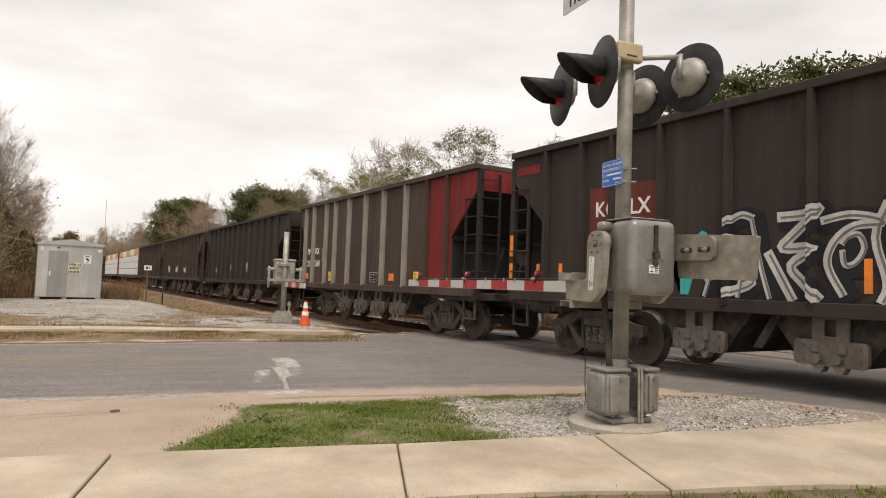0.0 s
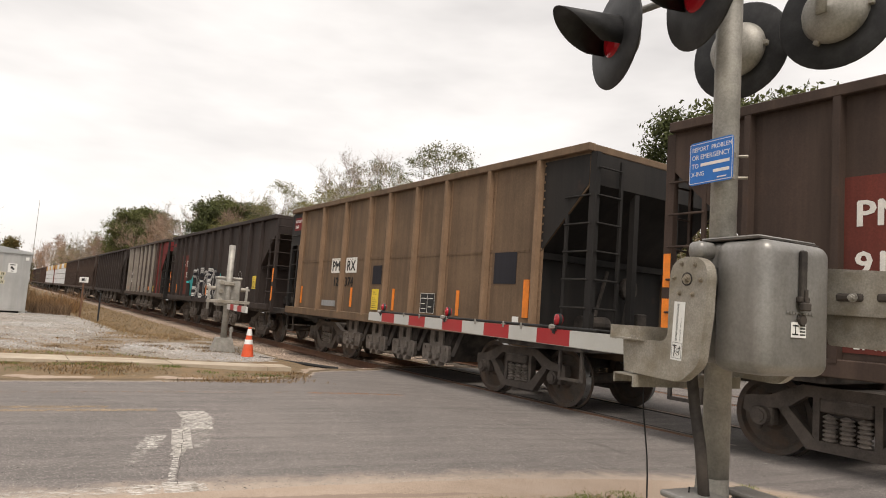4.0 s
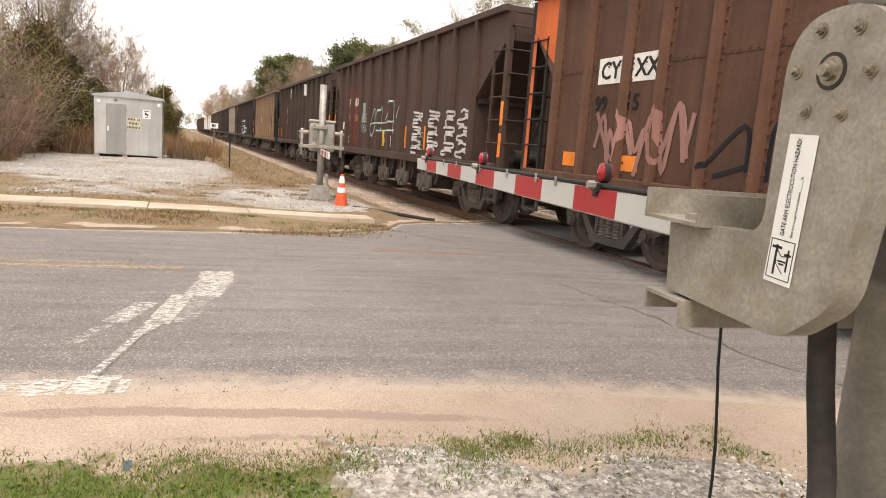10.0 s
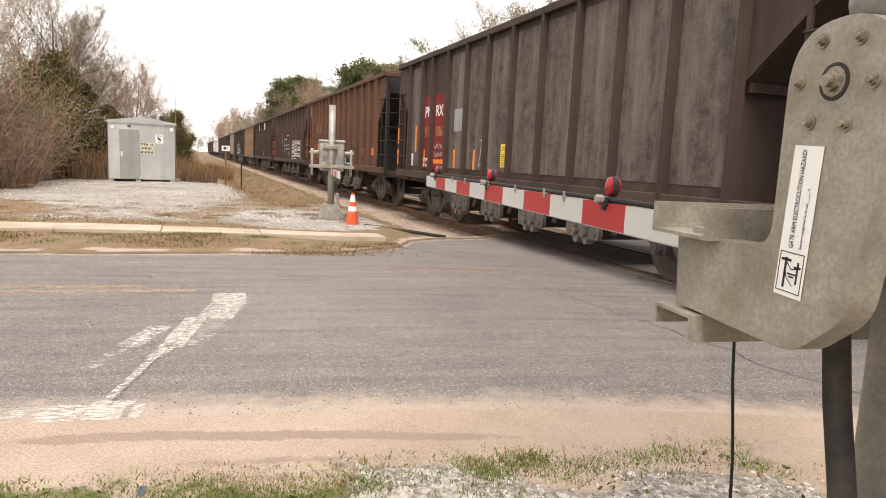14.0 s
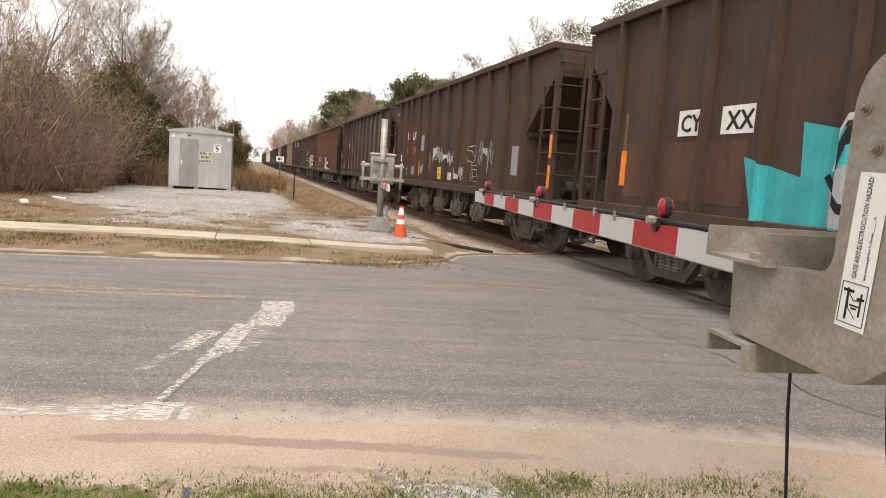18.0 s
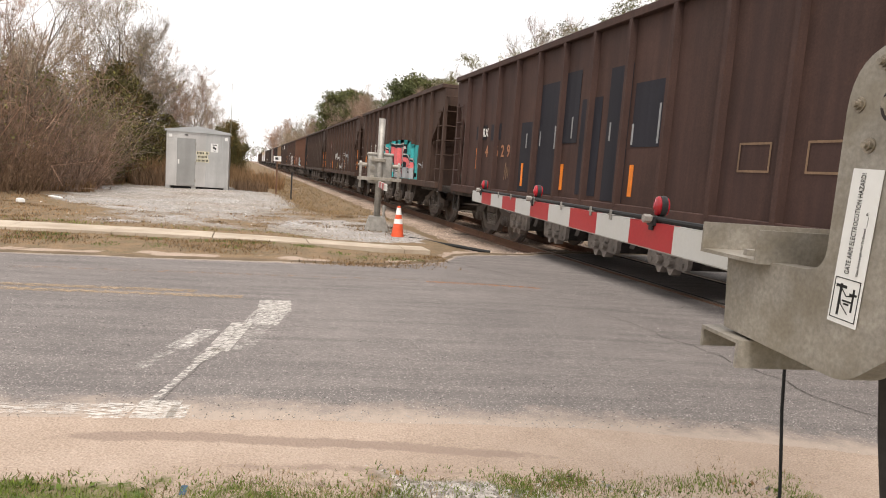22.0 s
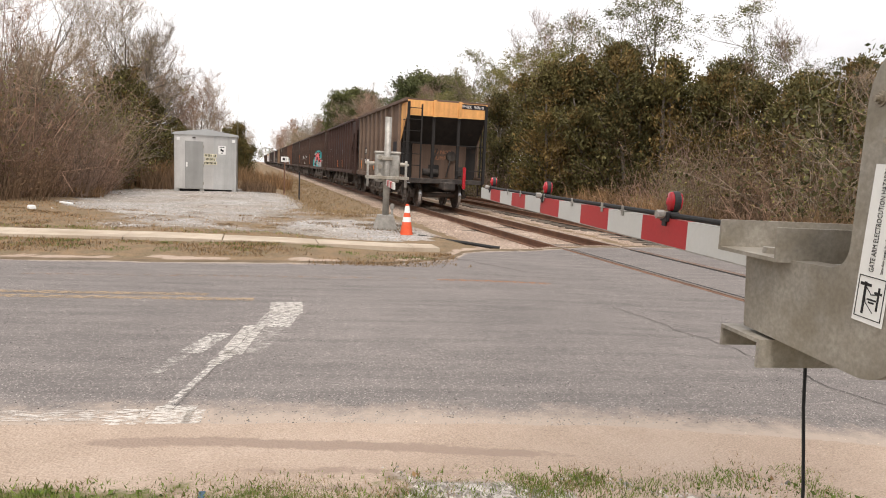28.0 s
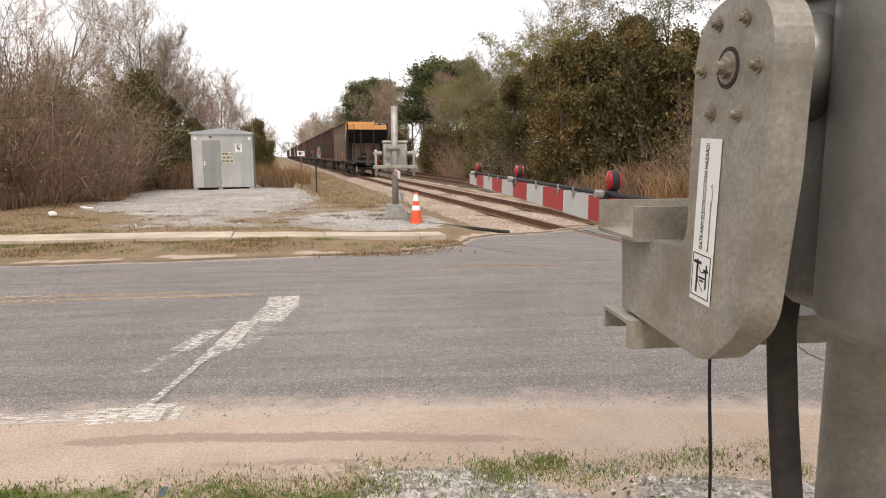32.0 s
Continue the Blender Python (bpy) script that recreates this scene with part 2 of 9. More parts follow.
def prism(bm, outline, d0, d1, axis="x", m=None, mi=0):
    """Extrudes a flat outline (pairs) from d0 to d1 along an axis."""
    def at(p, d):
        v = {"x": (d, p[0], p[1]), "y": (p[0], d, p[1]), "z": (p[0], p[1], d)}[axis]
        return m @ Vector(v) if m else Vector(v)
    lo, hi = [bm.verts.new(at(p, d0)) for p in outline], [bm.verts.new(at(p, d1)) for p in outline]
    fs = [bm.faces.new(lo), bm.faces.new(hi)]
    k = len(outline)
    fs += [bm.faces.new((lo[i], lo[(i + 1) % k], hi[(i + 1) % k], hi[i])) for i in range(k)]
    for f in fs:
        f.material_index = mi
    return bm


def B():
    return bmesh.new()


def letters(name, text, size, material, parent, m, depth=0.0015, label="", align="LEFT", squeeze=1.0, bold=0.0):
    cu = bpy.data.curves.new(name, "FONT")
    cu.body, cu.size, cu.extrude, cu.align_x = text, size, depth, align
    cu.resolution_u = 2
    cu.materials.append(material)
    tmp = bpy.data.objects.new(name, cu)
    scene.collection.objects.link(tmp)
    dg = bpy.context.evaluated_depsgraph_get()
    me = bpy.data.meshes.new_from_object(tmp.evaluated_get(dg))
    bpy.data.objects.remove(tmp)
    if not me.materials:
        me.materials.append(material)
    if bold:
        bm = B()
        bm.from_mesh(me)
        for k, (dx, dy) in enumerate(((1, 0), (0.5, 0.5))):
            made = bmesh.ops.duplicate(bm, geom=bm.faces[:] if k == 0 else faces0)["geom"]
            if k == 0:
                faces0 = [f for f in bm.faces if f not in set(made)]
            bmesh.ops.translate(bm, verts=[v for v in made if isinstance(v, bmesh.types.BMVert)], vec=(dx * bold * size, dy * bold * size, 0.0006 * (k + 1)))
        bm.to_mesh(me)
        bm.free()
    ob = new(name, me)
    ob.parent = parent
    ob.matrix_local = m @ Matrix.Diagonal((squeeze, 1, 1, 1))
    if label:
        ob["label"] = label
    return ob


def stroke(bm, pts, width, m, mi=0, lift=0.0):
    """A brushed line: one mitred ribbon along points in the local xy plane, rising a hair along its way."""
    pts = [Vector(p) for i, p in enumerate(pts) if i == 0 or (Vector(p) - Vector(pts[i - 1])).length > 1e-5]
    if len(pts) < 2:
        return bm
    dirs = [(q - p).normalized() for p, q in zip(pts, pts[1:])]
    prev = None
    for i, p in enumerate(pts):
        d0, d1 = dirs[max(i - 1, 0)], dirs[min(i, len(dirs) - 1)]
        d = d0 + d1
        d = d.normalized() if d.length > 0.3 else d1
        s = Vector((-d.y, d.x)) * width / 2
        e = d * width * (-0.3 if i == 0 else 0.3 if i == len(pts) - 1 else 0)
        z = lift + 0.00012 * i
        cur = [bm.verts.new(m @ Vector((q.x, q.y, z))) for q in (p + s + e, p - s + e)]
        if prev:
            f = bm.faces.new((prev[0], prev[1], cur[1], cur[0]))
            f.material_index = mi
        prev = cur
    return bm


def sweep(bm, pts, r, seg=8):
    """One continuous round bar along points."""
    pts = [Vector(p) for p in pts]
    rings = []
    for i, p in enumerate(pts):
        d = (pts[min(i + 1, len(pts) - 1)] - pts[max(i - 1, 0)]).normalized()
        ref = Vector((0, 0, 1)) if abs(d.z) < 0.95 else Vector((1, 0, 0))
        u = d.cross(ref).normalized()
        v = d.cross(u)
        rings.append([bm.verts.new(p + (u * math.cos(2 * math.pi * k / seg) + v * math.sin(2 * math.pi * k / seg)) * r) for k in range(seg)])
    for a, b in zip(rings, rings[1:]):
        for k in range(seg):
            bm.faces.new((a[k], a[(k + 1) % seg], b[(k + 1) % seg], b[k]))
    bm.faces.new(rings[0])
    bm.faces.new(rings[-1])
    return bm

# ---- ground ----
TRACK_X, TRACK2_X, RAIL_Z = 9.8, 13.9, -0.05
NEAR_EDGE = [(-400, 68), (-60, 16.5), (0, 7.45), (1.4, 7.27), (3.0, 7.03), (4.95, 6.67), (6.1, 6.28), (6.9, 5.9), (7.4, 4.9), (7.8, 3.9), (8.6, 2.0), (10.5, -1.0), (16, -2.0), (400, -52)]
FAR_EDGE = [(-400, 72), (-60, 21.0), (-1.3, 13.3), (1.7, 13.05), (5.0, 12.9), (6.1, 13.5), (6.6, 14.4), (7.1, 14.75), (8.4, 15.2), (9.5, 15.7), (11.2, 15.9), (12.5, 15.6), (16, 14.5), (30, 12.2), (400, -36)]
WALK_FAR = [(-60, 20.2), (0.12, 5.17), (1.0, 4.97), (2.43, 4.58), (3.95, 4.22), (5.16, 3.91), (6.2, 3.72), (7.3, 3.55), (9, 3.0)]
WALK_NEAR = [(-60, 19.1), (0.0, 4.25), (1.88, 3.57), (2.62, 3.33), (3.31, 3.05), (4.05, 2.78), (4.65, 2.55), (7.3, 1.7), (9, 1.2)]


def along(line, x):
    xs, ys = zip(*line)
    return np.interp(x, xs, ys)


def step(e0, e1, v):
    t = np.clip((v - e0) / (e1 - e0), 0, 1)
    return t * t * (3 - 2 * t)


def wob(x, y, s, seed=0.0):
    """Cheap smooth noise in -1..1 on arrays."""
    return (np.sin(x * s * 1.3 + 1.7 * np.sin(y * s * 0.9 + seed) + seed) + np.sin(y * s * 1.7 + 1.3 * np.sin(x * s * 1.1 - seed) + 2 * seed)
            + 0.6 * np.sin((x + y) * s * 3.1 + seed * 3)) / 2.6


def ground_z(x, y):
    x, y = np.asarray(x, float), np.asarray(y, float)
    yn, yf, wf = along(NEAR_EDGE, x), along(FAR_EDGE, x), along(WALK_FAR, x)
    z = 0.0 - 0.06 * step(5.5, 8.5, x) * step(5, 8, y)
    off_near = step(0.15, 1.0, yn - y)
    z = z + off_near * 0.05 - (off_near + 0) * 0.0
    far = step(0.1, 1.2, y - yf)
    z = z + far * (0.02 - 0.24 * step(6.6, 8.0, x) - 0.05 * step(14.8, 17, x))
    # gravel pad of the hut
    d = np.hypot((x - 1.4) / 3.6, (y - 29.5) / 7.5)
    z = z + far * 0.05 * (1 - step(0.35, 1.0, d))
    # shallow ditch between pad and track, and ballast shoulder
    z = z - far * 0.28 * np.exp(-((x - (5.6 - 0.03 * (y - 26))) / 0.8) ** 2) * step(22, 27, y)
    bed = np.maximum(1 - np.abs(x - TRACK_X) / 2.3, 0)
    z = z + far * 0.05 * np.minimum(bed * 3, 1)
    z = z + far * 0.03 * wob(x, y, 0.8) + off_near * 0.015 * wob(x, y, 2.2, 1.0)
    z = z - 0.25 * step(20, 60, np.abs(x - 9)) * far
    return z


def region(x, y):
    """How much sand, grass, gravel and dead straw covers the ground."""
    yn, yf, wf = along(NEAR_EDGE, x), along(FAR_EDGE, x), along(WALK_FAR, x)
    j = 0.16 * wob(x, y, 3.1) + 0.09 * wob(x, y, 9.0, 2.0)
    verge = step(-0.1, 0.4, yn - 0.68 + 1.4 * j - y) * step(-0.06, 0.02, y - wf) * step(0.7, 1.35, x + 0.45 * (5.2 - y) * 0 + j + 0.35 * (6.0 - y) * 0 - 0.9 * (y - 4.9) * 0.6)
    gravel = verge * step(3.05, 3.75, x + j * 1.5 - 0.25 * (y - 5))
    far_side = step(0, 0.2, y - yf)
    jj = 0.5 * wob(x, y, 0.9, 5.0) + 0.35 * wob(x, y, 2.3, 1.0)
    pad = step(-0.12, 0.34, 1.02 + 0.4 * j + 0.10 * jj - np.hypot((x - 1.3) / 3.8, (y - 28.0) / 9.0)) * far_side
    mixed = 0.62 * step(0.1, 1.0, y - (16.6 - 0.13 * x)) * (1 - step(22.0, 25.0, y)) * step(-1.5, 1.0, x) * (1 - step(6.4, 7.4, x)) * far_side * np.clip(0.75 + 0.55 * jj, 0, 1)
    pad = np.maximum(pad, mixed)
    bed = step(0, 0.5, 2.35 + j - np.abs(x - TRACK_X)) * far_side
    bed2 = step(0, 0.5, 1.9 + j - np.abs(x - TRACK2_X)) * far_side
    apron = step(0, 0.4, 1.9 + j - np.hypot(x - 5.2, (y - 17.6) * 0.8)) * far_side * 0.85
    gravel = np.maximum.reduce([gravel, pad, bed, bed2, apron])
    sand = np.maximum(step(-0.2, 0.1, y - wf) * step(0, 0.3, yn - y + 0.6) * (1 - verge), 0.8 * far_side * step(0, 0.5, 0.5 + 2 * j - (y - yf)))
    grass = verge * (1 - gravel) + 0.5 * step(0, 1, wf - 0.9 - y)
    strip = far_side * step(0, 0.3, 15.5 - 0.13 * x - y + 0.2)
    straw = far_side * (1 - gravel) * (1 - 0.75 * sand) * (1 - 0.1 * strip)
    return sand, np.clip(grass, 0, 1), gravel, straw


def axis_steps(parts):
    out = []
    for a, b, s in parts:
        out += list(np.arange(a, b, s))
    return np.array(out + [parts[-1][1]])


def sheet(name, xs, ys, zfun, material, attrs=None, keep=None):
    X, Y = np.meshgrid(xs, ys)
    Z = zfun(X, Y)
    nx, ny = len(xs), len(ys)
    me = bpy.data.meshes.new(name)
    idx = np.arange(nx * ny).reshape(ny, nx)
    quads = np.stack([idx[:-1, :-1], idx[:-1, 1:], idx[1:, 1:], idx[1:, :-1]], -1).reshape(-1, 4)
    if keep is not None:
        cx, cy = X[:-1, :-1].ravel(), Y[:-1, :-1].ravel()
        quads = quads[keep(cx, cy)]
    me.from_pydata(np.stack([X.ravel(), Y.ravel(), Z.ravel()], -1).tolist(), [], quads.tolist())
    me.shade_smooth()
    if attrs:
        for k, v in attrs(X.ravel(), Y.ravel()).items():
            a = me.attributes.new(k, "FLOAT", "POINT")
            a.data.foreach_set("value", np.asarray(v, np.float32))
    me.materials.append(material)
    return new(name, me)


def ground_material():
    m = bpy.data.materials.new("verge_soil")
    m.use_nodes = True
    n, l = m.node_tree.nodes, m.node_tree.links
    b = n["Principled BSDF"]
    b.inputs["Roughness"].default_value, b.inputs["Specular IOR Level"].default_value = 0.95, 0.15
    tc = n.new("ShaderNodeTexCoord")
    def nz(sc, detail=5, rough=0.6):
        t = n.new("ShaderNodeTexNoise")
        t.inputs["Scale"].default_value, t.inputs["Detail"].default_value, t.inputs["Roughness"].default_value = sc, detail, rough
        l.new(tc.outputs["Object"], t.inputs["Vector"])
        return t.outputs["Fac"]
    def ramp(f, *stops):
        r = n.new("ShaderNodeValToRGB")
        e = r.color_ramp.elements
        while len(e) < len(stops):
            e.new(0.5)
        for el, (p, c) in zip(e, stops):
            el.position, el.color = p, (*c, 1)
        l.new(f, r.inputs[0])
        return r.outputs[0]
    def mix(f, a, c, kind="MIX"):
        x = n.new("ShaderNodeMixRGB")
        x.blend_type = kind
        for i, v in enumerate((f, a, c)):
            if hasattr(v, "is_linked"):
                l.new(v, x.inputs[i])
            else:
                x.inputs[i].default_value = v
        return x.outputs[0]
    def att(k):
        a = n.new("ShaderNodeAttribute")
        a.attribute_name = k
        return a.outputs["Fac"]
    def frayed(k, sc, amount=0.6):
        f = n.new("ShaderNodeMath")
        f.operation = "MULTIPLY_ADD"
        l.new(nz(sc, 6, 0.7), f.inputs[0])
        f.inputs[1].default_value = amount
        s = n.new("ShaderNodeMath")
        s.operation = "SUBTRACT"
        l.new(att(k), s.inputs[0])
        s.inputs[1].default_value = amount / 2
        l.new(s.outputs[0], f.inputs[2])
        return ramp(f.outputs[0], (0.35, (0, 0, 0)), (0.6, (1, 1, 1)))
    soil = ramp(nz(2.5), (0.3, (0.10, 0.075, 0.05)), (0.7, (0.19, 0.14, 0.09)))
    sand = ramp(nz(1.1), (0.3, (0.27, 0.205, 0.165)), (0.5, (0.35, 0.272, 0.222)), (0.72, (0.46, 0.37, 0.31)))
    sand = mix(0.5, sand, ramp(nz(110, 4), (0.3, (0.19, 0.14, 0.10)), (0.7, (0.54, 0.44, 0.345))))
    straw = ramp(nz(2.3, 8, 0.75), (0.28, (0.07, 0.05, 0.03)), (0.42, (0.25, 0.155, 0.085)), (0.55, (0.13, 0.09, 0.055)), (0.72, (0.15, 0.14, 0.05)))
    straw = mix(0.5, straw, ramp(nz(45, 3), (0.3, (0.10, 0.08, 0.045)), (0.7, (0.31, 0.24, 0.165))))
    vor = n.new("ShaderNodeTexVoronoi")
    vor.inputs["Scale"].default_value = 62
    l.new(tc.outputs["Object"], vor.inputs["Vector"])
    hsv = n.new("ShaderNodeRGBToBW")
    l.new(vor.outputs["Color"], hsv.inputs[0])
    stone = ramp(hsv.outputs[0], (0.2, (0.18, 0.17, 0.16)), (0.5, (0.34, 0.33, 0.32)), (0.8, (0.52, 0.51, 0.50)))
    vor2 = n.new("ShaderNodeTexVoronoi")
    vor2.inputs["Scale"].default_value = 30
    l.new(tc.outputs["Object"], vor2.inputs["Vector"])
    bw2 = n.new("ShaderNodeRGBToBW")
    l.new(vor2.outputs["Color"], bw2.inputs[0])
    stone = mix(0.5, stone, ramp(bw2.outputs[0], (0.15, (0.10, 0.095, 0.09)), (0.5, (0.29, 0.28, 0.27)), (0.85, (0.58, 0.57, 0.56))))
    stone = mix(1.0, stone, ramp(nz(0.45, 6), (0.32, (0.74, 0.70, 0.64)), (0.62, (1.1, 1.1, 1.1))), "MULTIPLY")
    rusty = ramp(nz(0.5), (0.35, (1, 1, 1)), (0.65, (0.90, 0.82, 0.74)))
    rusty = mix(att("ballast"), rusty, ramp(nz(1.7), (0.3, (0.80, 0.62, 0.50)), (0.7, (1.12, 0.92, 0.78))))
    stone = mix(1.0, stone, rusty, "MULTIPLY")
    col = mix(frayed("straw", 7), soil, straw)
    col = mix(frayed("sand", 9), col, sand)
    col = mix(frayed("dust", 11, 1.2), col, (0.27, 0.208, 0.168, 1))
    col = mix(frayed("grass", 16, 1.3), col, ramp(nz(7), (0.3, (0.24, 0.19, 0.13)), (0.48, (0.13, 0.13, 0.055)), (0.62, (0.085, 0.12, 0.035))))
    g = frayed("gravel", 7, 0.8)
    col = mix(g, col, stone)
    l.new(col, b.inputs["Base Color"])
    bp = n.new("ShaderNodeBump")
    bp.inputs["Strength"].default_value, bp.inputs["Distance"].default_value = 0.6, 0.010
    h = n.new("ShaderNodeMath")
    h.operation = "ADD"
    l.new(nz(40, 6), h.inputs[0])
    l.new(vor.outputs["Distance"], h.inputs[1])
    l.new(h.outputs[0], bp.inputs["Height"])
    l.new(bp.outputs[0], b.inputs["Normal"])
    return m


def asphalt_material():
    m = mat("worn_asphalt", (0.190, 0.174, 0.165), 0.85, 0, 0.10, 3.0, 75, 0.8, 0.006, (0.25, 0.228, 0.214), 0.4, 0.35, spec=0.25)
    n, l = m.node_tree.nodes, m.node_tree.links
    b = n["Principled BSDF"]
    src = b.inputs["Base Color"].links[0].from_socket
    tc = n.new("ShaderNodeTexCoord")
    # pale aggregate specks
    v = n.new("ShaderNodeTexVoronoi")
    v.inputs["Scale"].default_value = 58
    l.new(tc.outputs["Object"], v.inputs["Vector"])
    r = n.new("ShaderNodeValToRGB")
    r.color_ramp.elements[0].position, r.color_ramp.elements[0].color = 0.09, (1.75, 1.7, 1.66, 1)
    r.color_ramp.elements[1].position, r.color_ramp.elements[1].color = 0.36, (0.70, 0.70, 0.70, 1)
    l.new(v.outputs["Distance"], r.inputs[0])
    x = n.new("ShaderNodeMixRGB")
    x.blend_type, x.inputs[0].default_value = "MULTIPLY", 1
    l.new(src, x.inputs[1])
    l.new(r.outputs[0], x.inputs[2])
    # streaks of wear along the road
    mp = n.new("ShaderNodeMapping")
    mp.vector_type = "TEXTURE"
    mp.inputs["Rotation"].default_value = (0, 0, radians(-8))
    mp.inputs["Scale"].default_value = (1.6, 0.16, 1)
    ns = n.new("ShaderNodeTexNoise")
    ns.inputs["Scale"].default_value, ns.inputs["Detail"].default_value = 1.0, 4
    l.new(tc.outputs["Object"], mp.inputs[0])
    l.new(mp.outputs[0], ns.inputs["Vector"])
    r2 = n.new("ShaderNodeValToRGB")
    r2.color_ramp.elements[0].position, r2.color_ramp.elements[0].color = 0.30, (0.84, 0.835, 0.84, 1)
    r2.color_ramp.elements[1].position, r2.color_ramp.elements[1].color = 0.62, (1.12, 1.105, 1.10, 1)
    l.new(ns.outputs["Fac"], r2.inputs[0])
    x2 = n.new("ShaderNodeMixRGB")
    x2.blend_type, x2.inputs[0].default_value = "MULTIPLY", 1
    l.new(x.outputs[0], x2.inputs[1])
    l.new(r2.outputs[0], x2.inputs[2])
    # dark pits and scuffs drawn out along the lane
    mp2, pits, r4, x4 = n.new("ShaderNodeMapping"), n.new("ShaderNodeTexNoise"), n.new("ShaderNodeValToRGB"), n.new("ShaderNodeMixRGB")
    mp2.vector_type = "TEXTURE"
    mp2.inputs["Rotation"].default_value = (0, 0, radians(-8))
    mp2.inputs["Scale"].default_value = (1.0, 0.45, 1)
    pits.inputs["Scale"].default_value, pits.inputs["Detail"].default_value, pits.inputs["Roughness"].default_value = 16, 9, 0.85
    l.new(tc.outputs["Object"], mp2.inputs[0])
    l.new(mp2.outputs[0], pits.inputs["Vector"])
    r4.color_ramp.elements[0].position, r4.color_ramp.elements[0].color = 0.54, (1.12, 1.12, 1.12, 1)
    r4.color_ramp.elements[1].position, r4.color_ramp.elements[1].color = 0.62, (0.50, 0.49, 0.49, 1)
    l.new(pits.outputs["Fac"], r4.inputs[0])
    x4.blend_type, x4.inputs[0].default_value = "MULTIPLY", 1
    l.new(x2.outputs[0], x4.inputs[1])
    l.new(r4.outputs[0], x4.inputs[2])
    # sand washed over the edges
    a = n.new("ShaderNodeAttribute")
    a.attribute_name = "edge"
    ad = n.new("ShaderNodeMath")
    ad.operation = "MULTIPLY_ADD"
    nf = n.new("ShaderNodeTexNoise")
    nf.inputs["Scale"].default_value, nf.inputs["Detail"].default_value, nf.inputs["Roughness"].default_value = 5, 7, 0.75
    l.new(tc.outputs["Object"], nf.inputs["Vector"])
    l.new(nf.outputs["Fac"], ad.inputs[0])
    ad.inputs[1].default_value = 0.9
    l.new(a.outputs["Fac"], ad.inputs[2])
    r3 = n.new("ShaderNodeValToRGB")
    r3.color_ramp.elements[0].position, r3.color_ramp.elements[1].position = 0.72, 1.02
    sub = n.new("ShaderNodeMath")
    sub.operation = "MULTIPLY"
    sub.inputs[1].default_value = 0.78
    l.new(ad.outputs[0], sub.inputs[0])
    l.new(sub.outputs[0], r3.inputs[0])
    x3 = n.new("ShaderNodeMixRGB")
    l.new(r3.outputs[0], x3.inputs[0])
    l.new(x4.outputs[0], x3.inputs[1])
    x3.inputs[2].default_value = (0.36, 0.297, 0.245, 1)
    l.new(x3.outputs[0], b.inputs["Base Color"])
    return m


def worn_paint(name, color, keep=0.5, scale=7.0, alongx=True):
    m = mat(name, color, 0.8, 0, 0.12, 5, 80, 0.3, 0.002)
    n, l = m.node_tree.nodes, m.node_tree.links
    out, b = n["Material Output"], n["Principled BSDF"]
    tr, mx = n.new("ShaderNodeBsdfTransparent"), n.new("ShaderNodeMixShader")
    tc, ns, r, mp = n.new("ShaderNodeTexCoord"), n.new("ShaderNodeTexNoise"), n.new("ShaderNodeValToRGB"), n.new("ShaderNodeMapping")
    mp.vector_type = "TEXTURE"
    mp.inputs["Rotation"].default_value = (0, 0, radians(-8))
    mp.inputs["Scale"].default_value = (0.55, 0.20, 1)
    ns.inputs["Scale"].default_value, ns.inputs["Detail"].default_value, ns.inputs["Roughness"].default_value = scale * 1.3, 12, 0.78
    r.color_ramp.elements[0].position, r.color_ramp.elements[1].position = 0.95 - keep, 1.05 - keep
    r.color_ramp.elements[1].color = (0.72, 0.72, 0.72, 1)
    l.new(tc.outputs["Object"], mp.inputs[0])
    l.new(mp.outputs[0], ns.inputs["Vector"])
    l.new(ns.outputs["Fac"], r.inputs[0])
    l.new(r.outputs[0], mx.inputs[0])
    l.new(tr.outputs[0], mx.inputs[1])
    l.new(b.outputs[0], mx.inputs[2])
    l.new(mx.outputs[0], out.inputs["Surface"])
    return m


M_GROUND, M_ASPHALT = ground_material(), asphalt_material()
_gx = axis_steps([(-420, -60, 40), (-60, -12, 3), (-12, -3, 0.5), (-3, 8, 0.09), (8, 20, 0.4), (20, 60, 3), (60, 420, 40)])
_gy = axis_steps([(-80, -6, 8), (-6, 2.4, 0.4), (2.4, 6.0, 0.09), (6.0, 7.3, 0.03), (7.3, 8, 0.09), (8, 12, 0.4), (12, 19, 0.12), (19, 40, 0.35), (40, 120, 3), (120, 700, 30)])


def under_road(x, y):
    """The soil laps over the asphalt's edges and lies under its middle."""
    i = step(0.06, 0.22, y - along(NEAR_EDGE, x)) * step(0.06, 0.22, along(FAR_EDGE, x) - y)
    return 0.006 + 0.006 * wob(x, y, 6.0) - 0.05 * i


DUST = [(1.6, 7.0), (2.24, 6.97), (2.85, 6.88), (3.4, 6.74), (3.84, 6.64), (4.21, 6.50), (5.2, 6.2)]


def dust(x, y):
    """Brown dust swept along the shoulder, and fainter wheel marks nearer the verge."""
    d = y - along(DUST, x)
    a = np.exp(-(d / 0.065) ** 2) * step(1.9, 2.6, x) * (1 - step(4.1, 5.0, x))
    b = 0.7 * np.exp(-((d + 0.34) / 0.06) ** 2) + 0.65 * np.exp(-((d + 0.52) / 0.07) ** 2)
    return np.clip(a + b * (0.5 + 0.5 * wob(x, y, 1.5, 2.0)) * (1 - step(4.6, 5.4, x)), 0, 1)


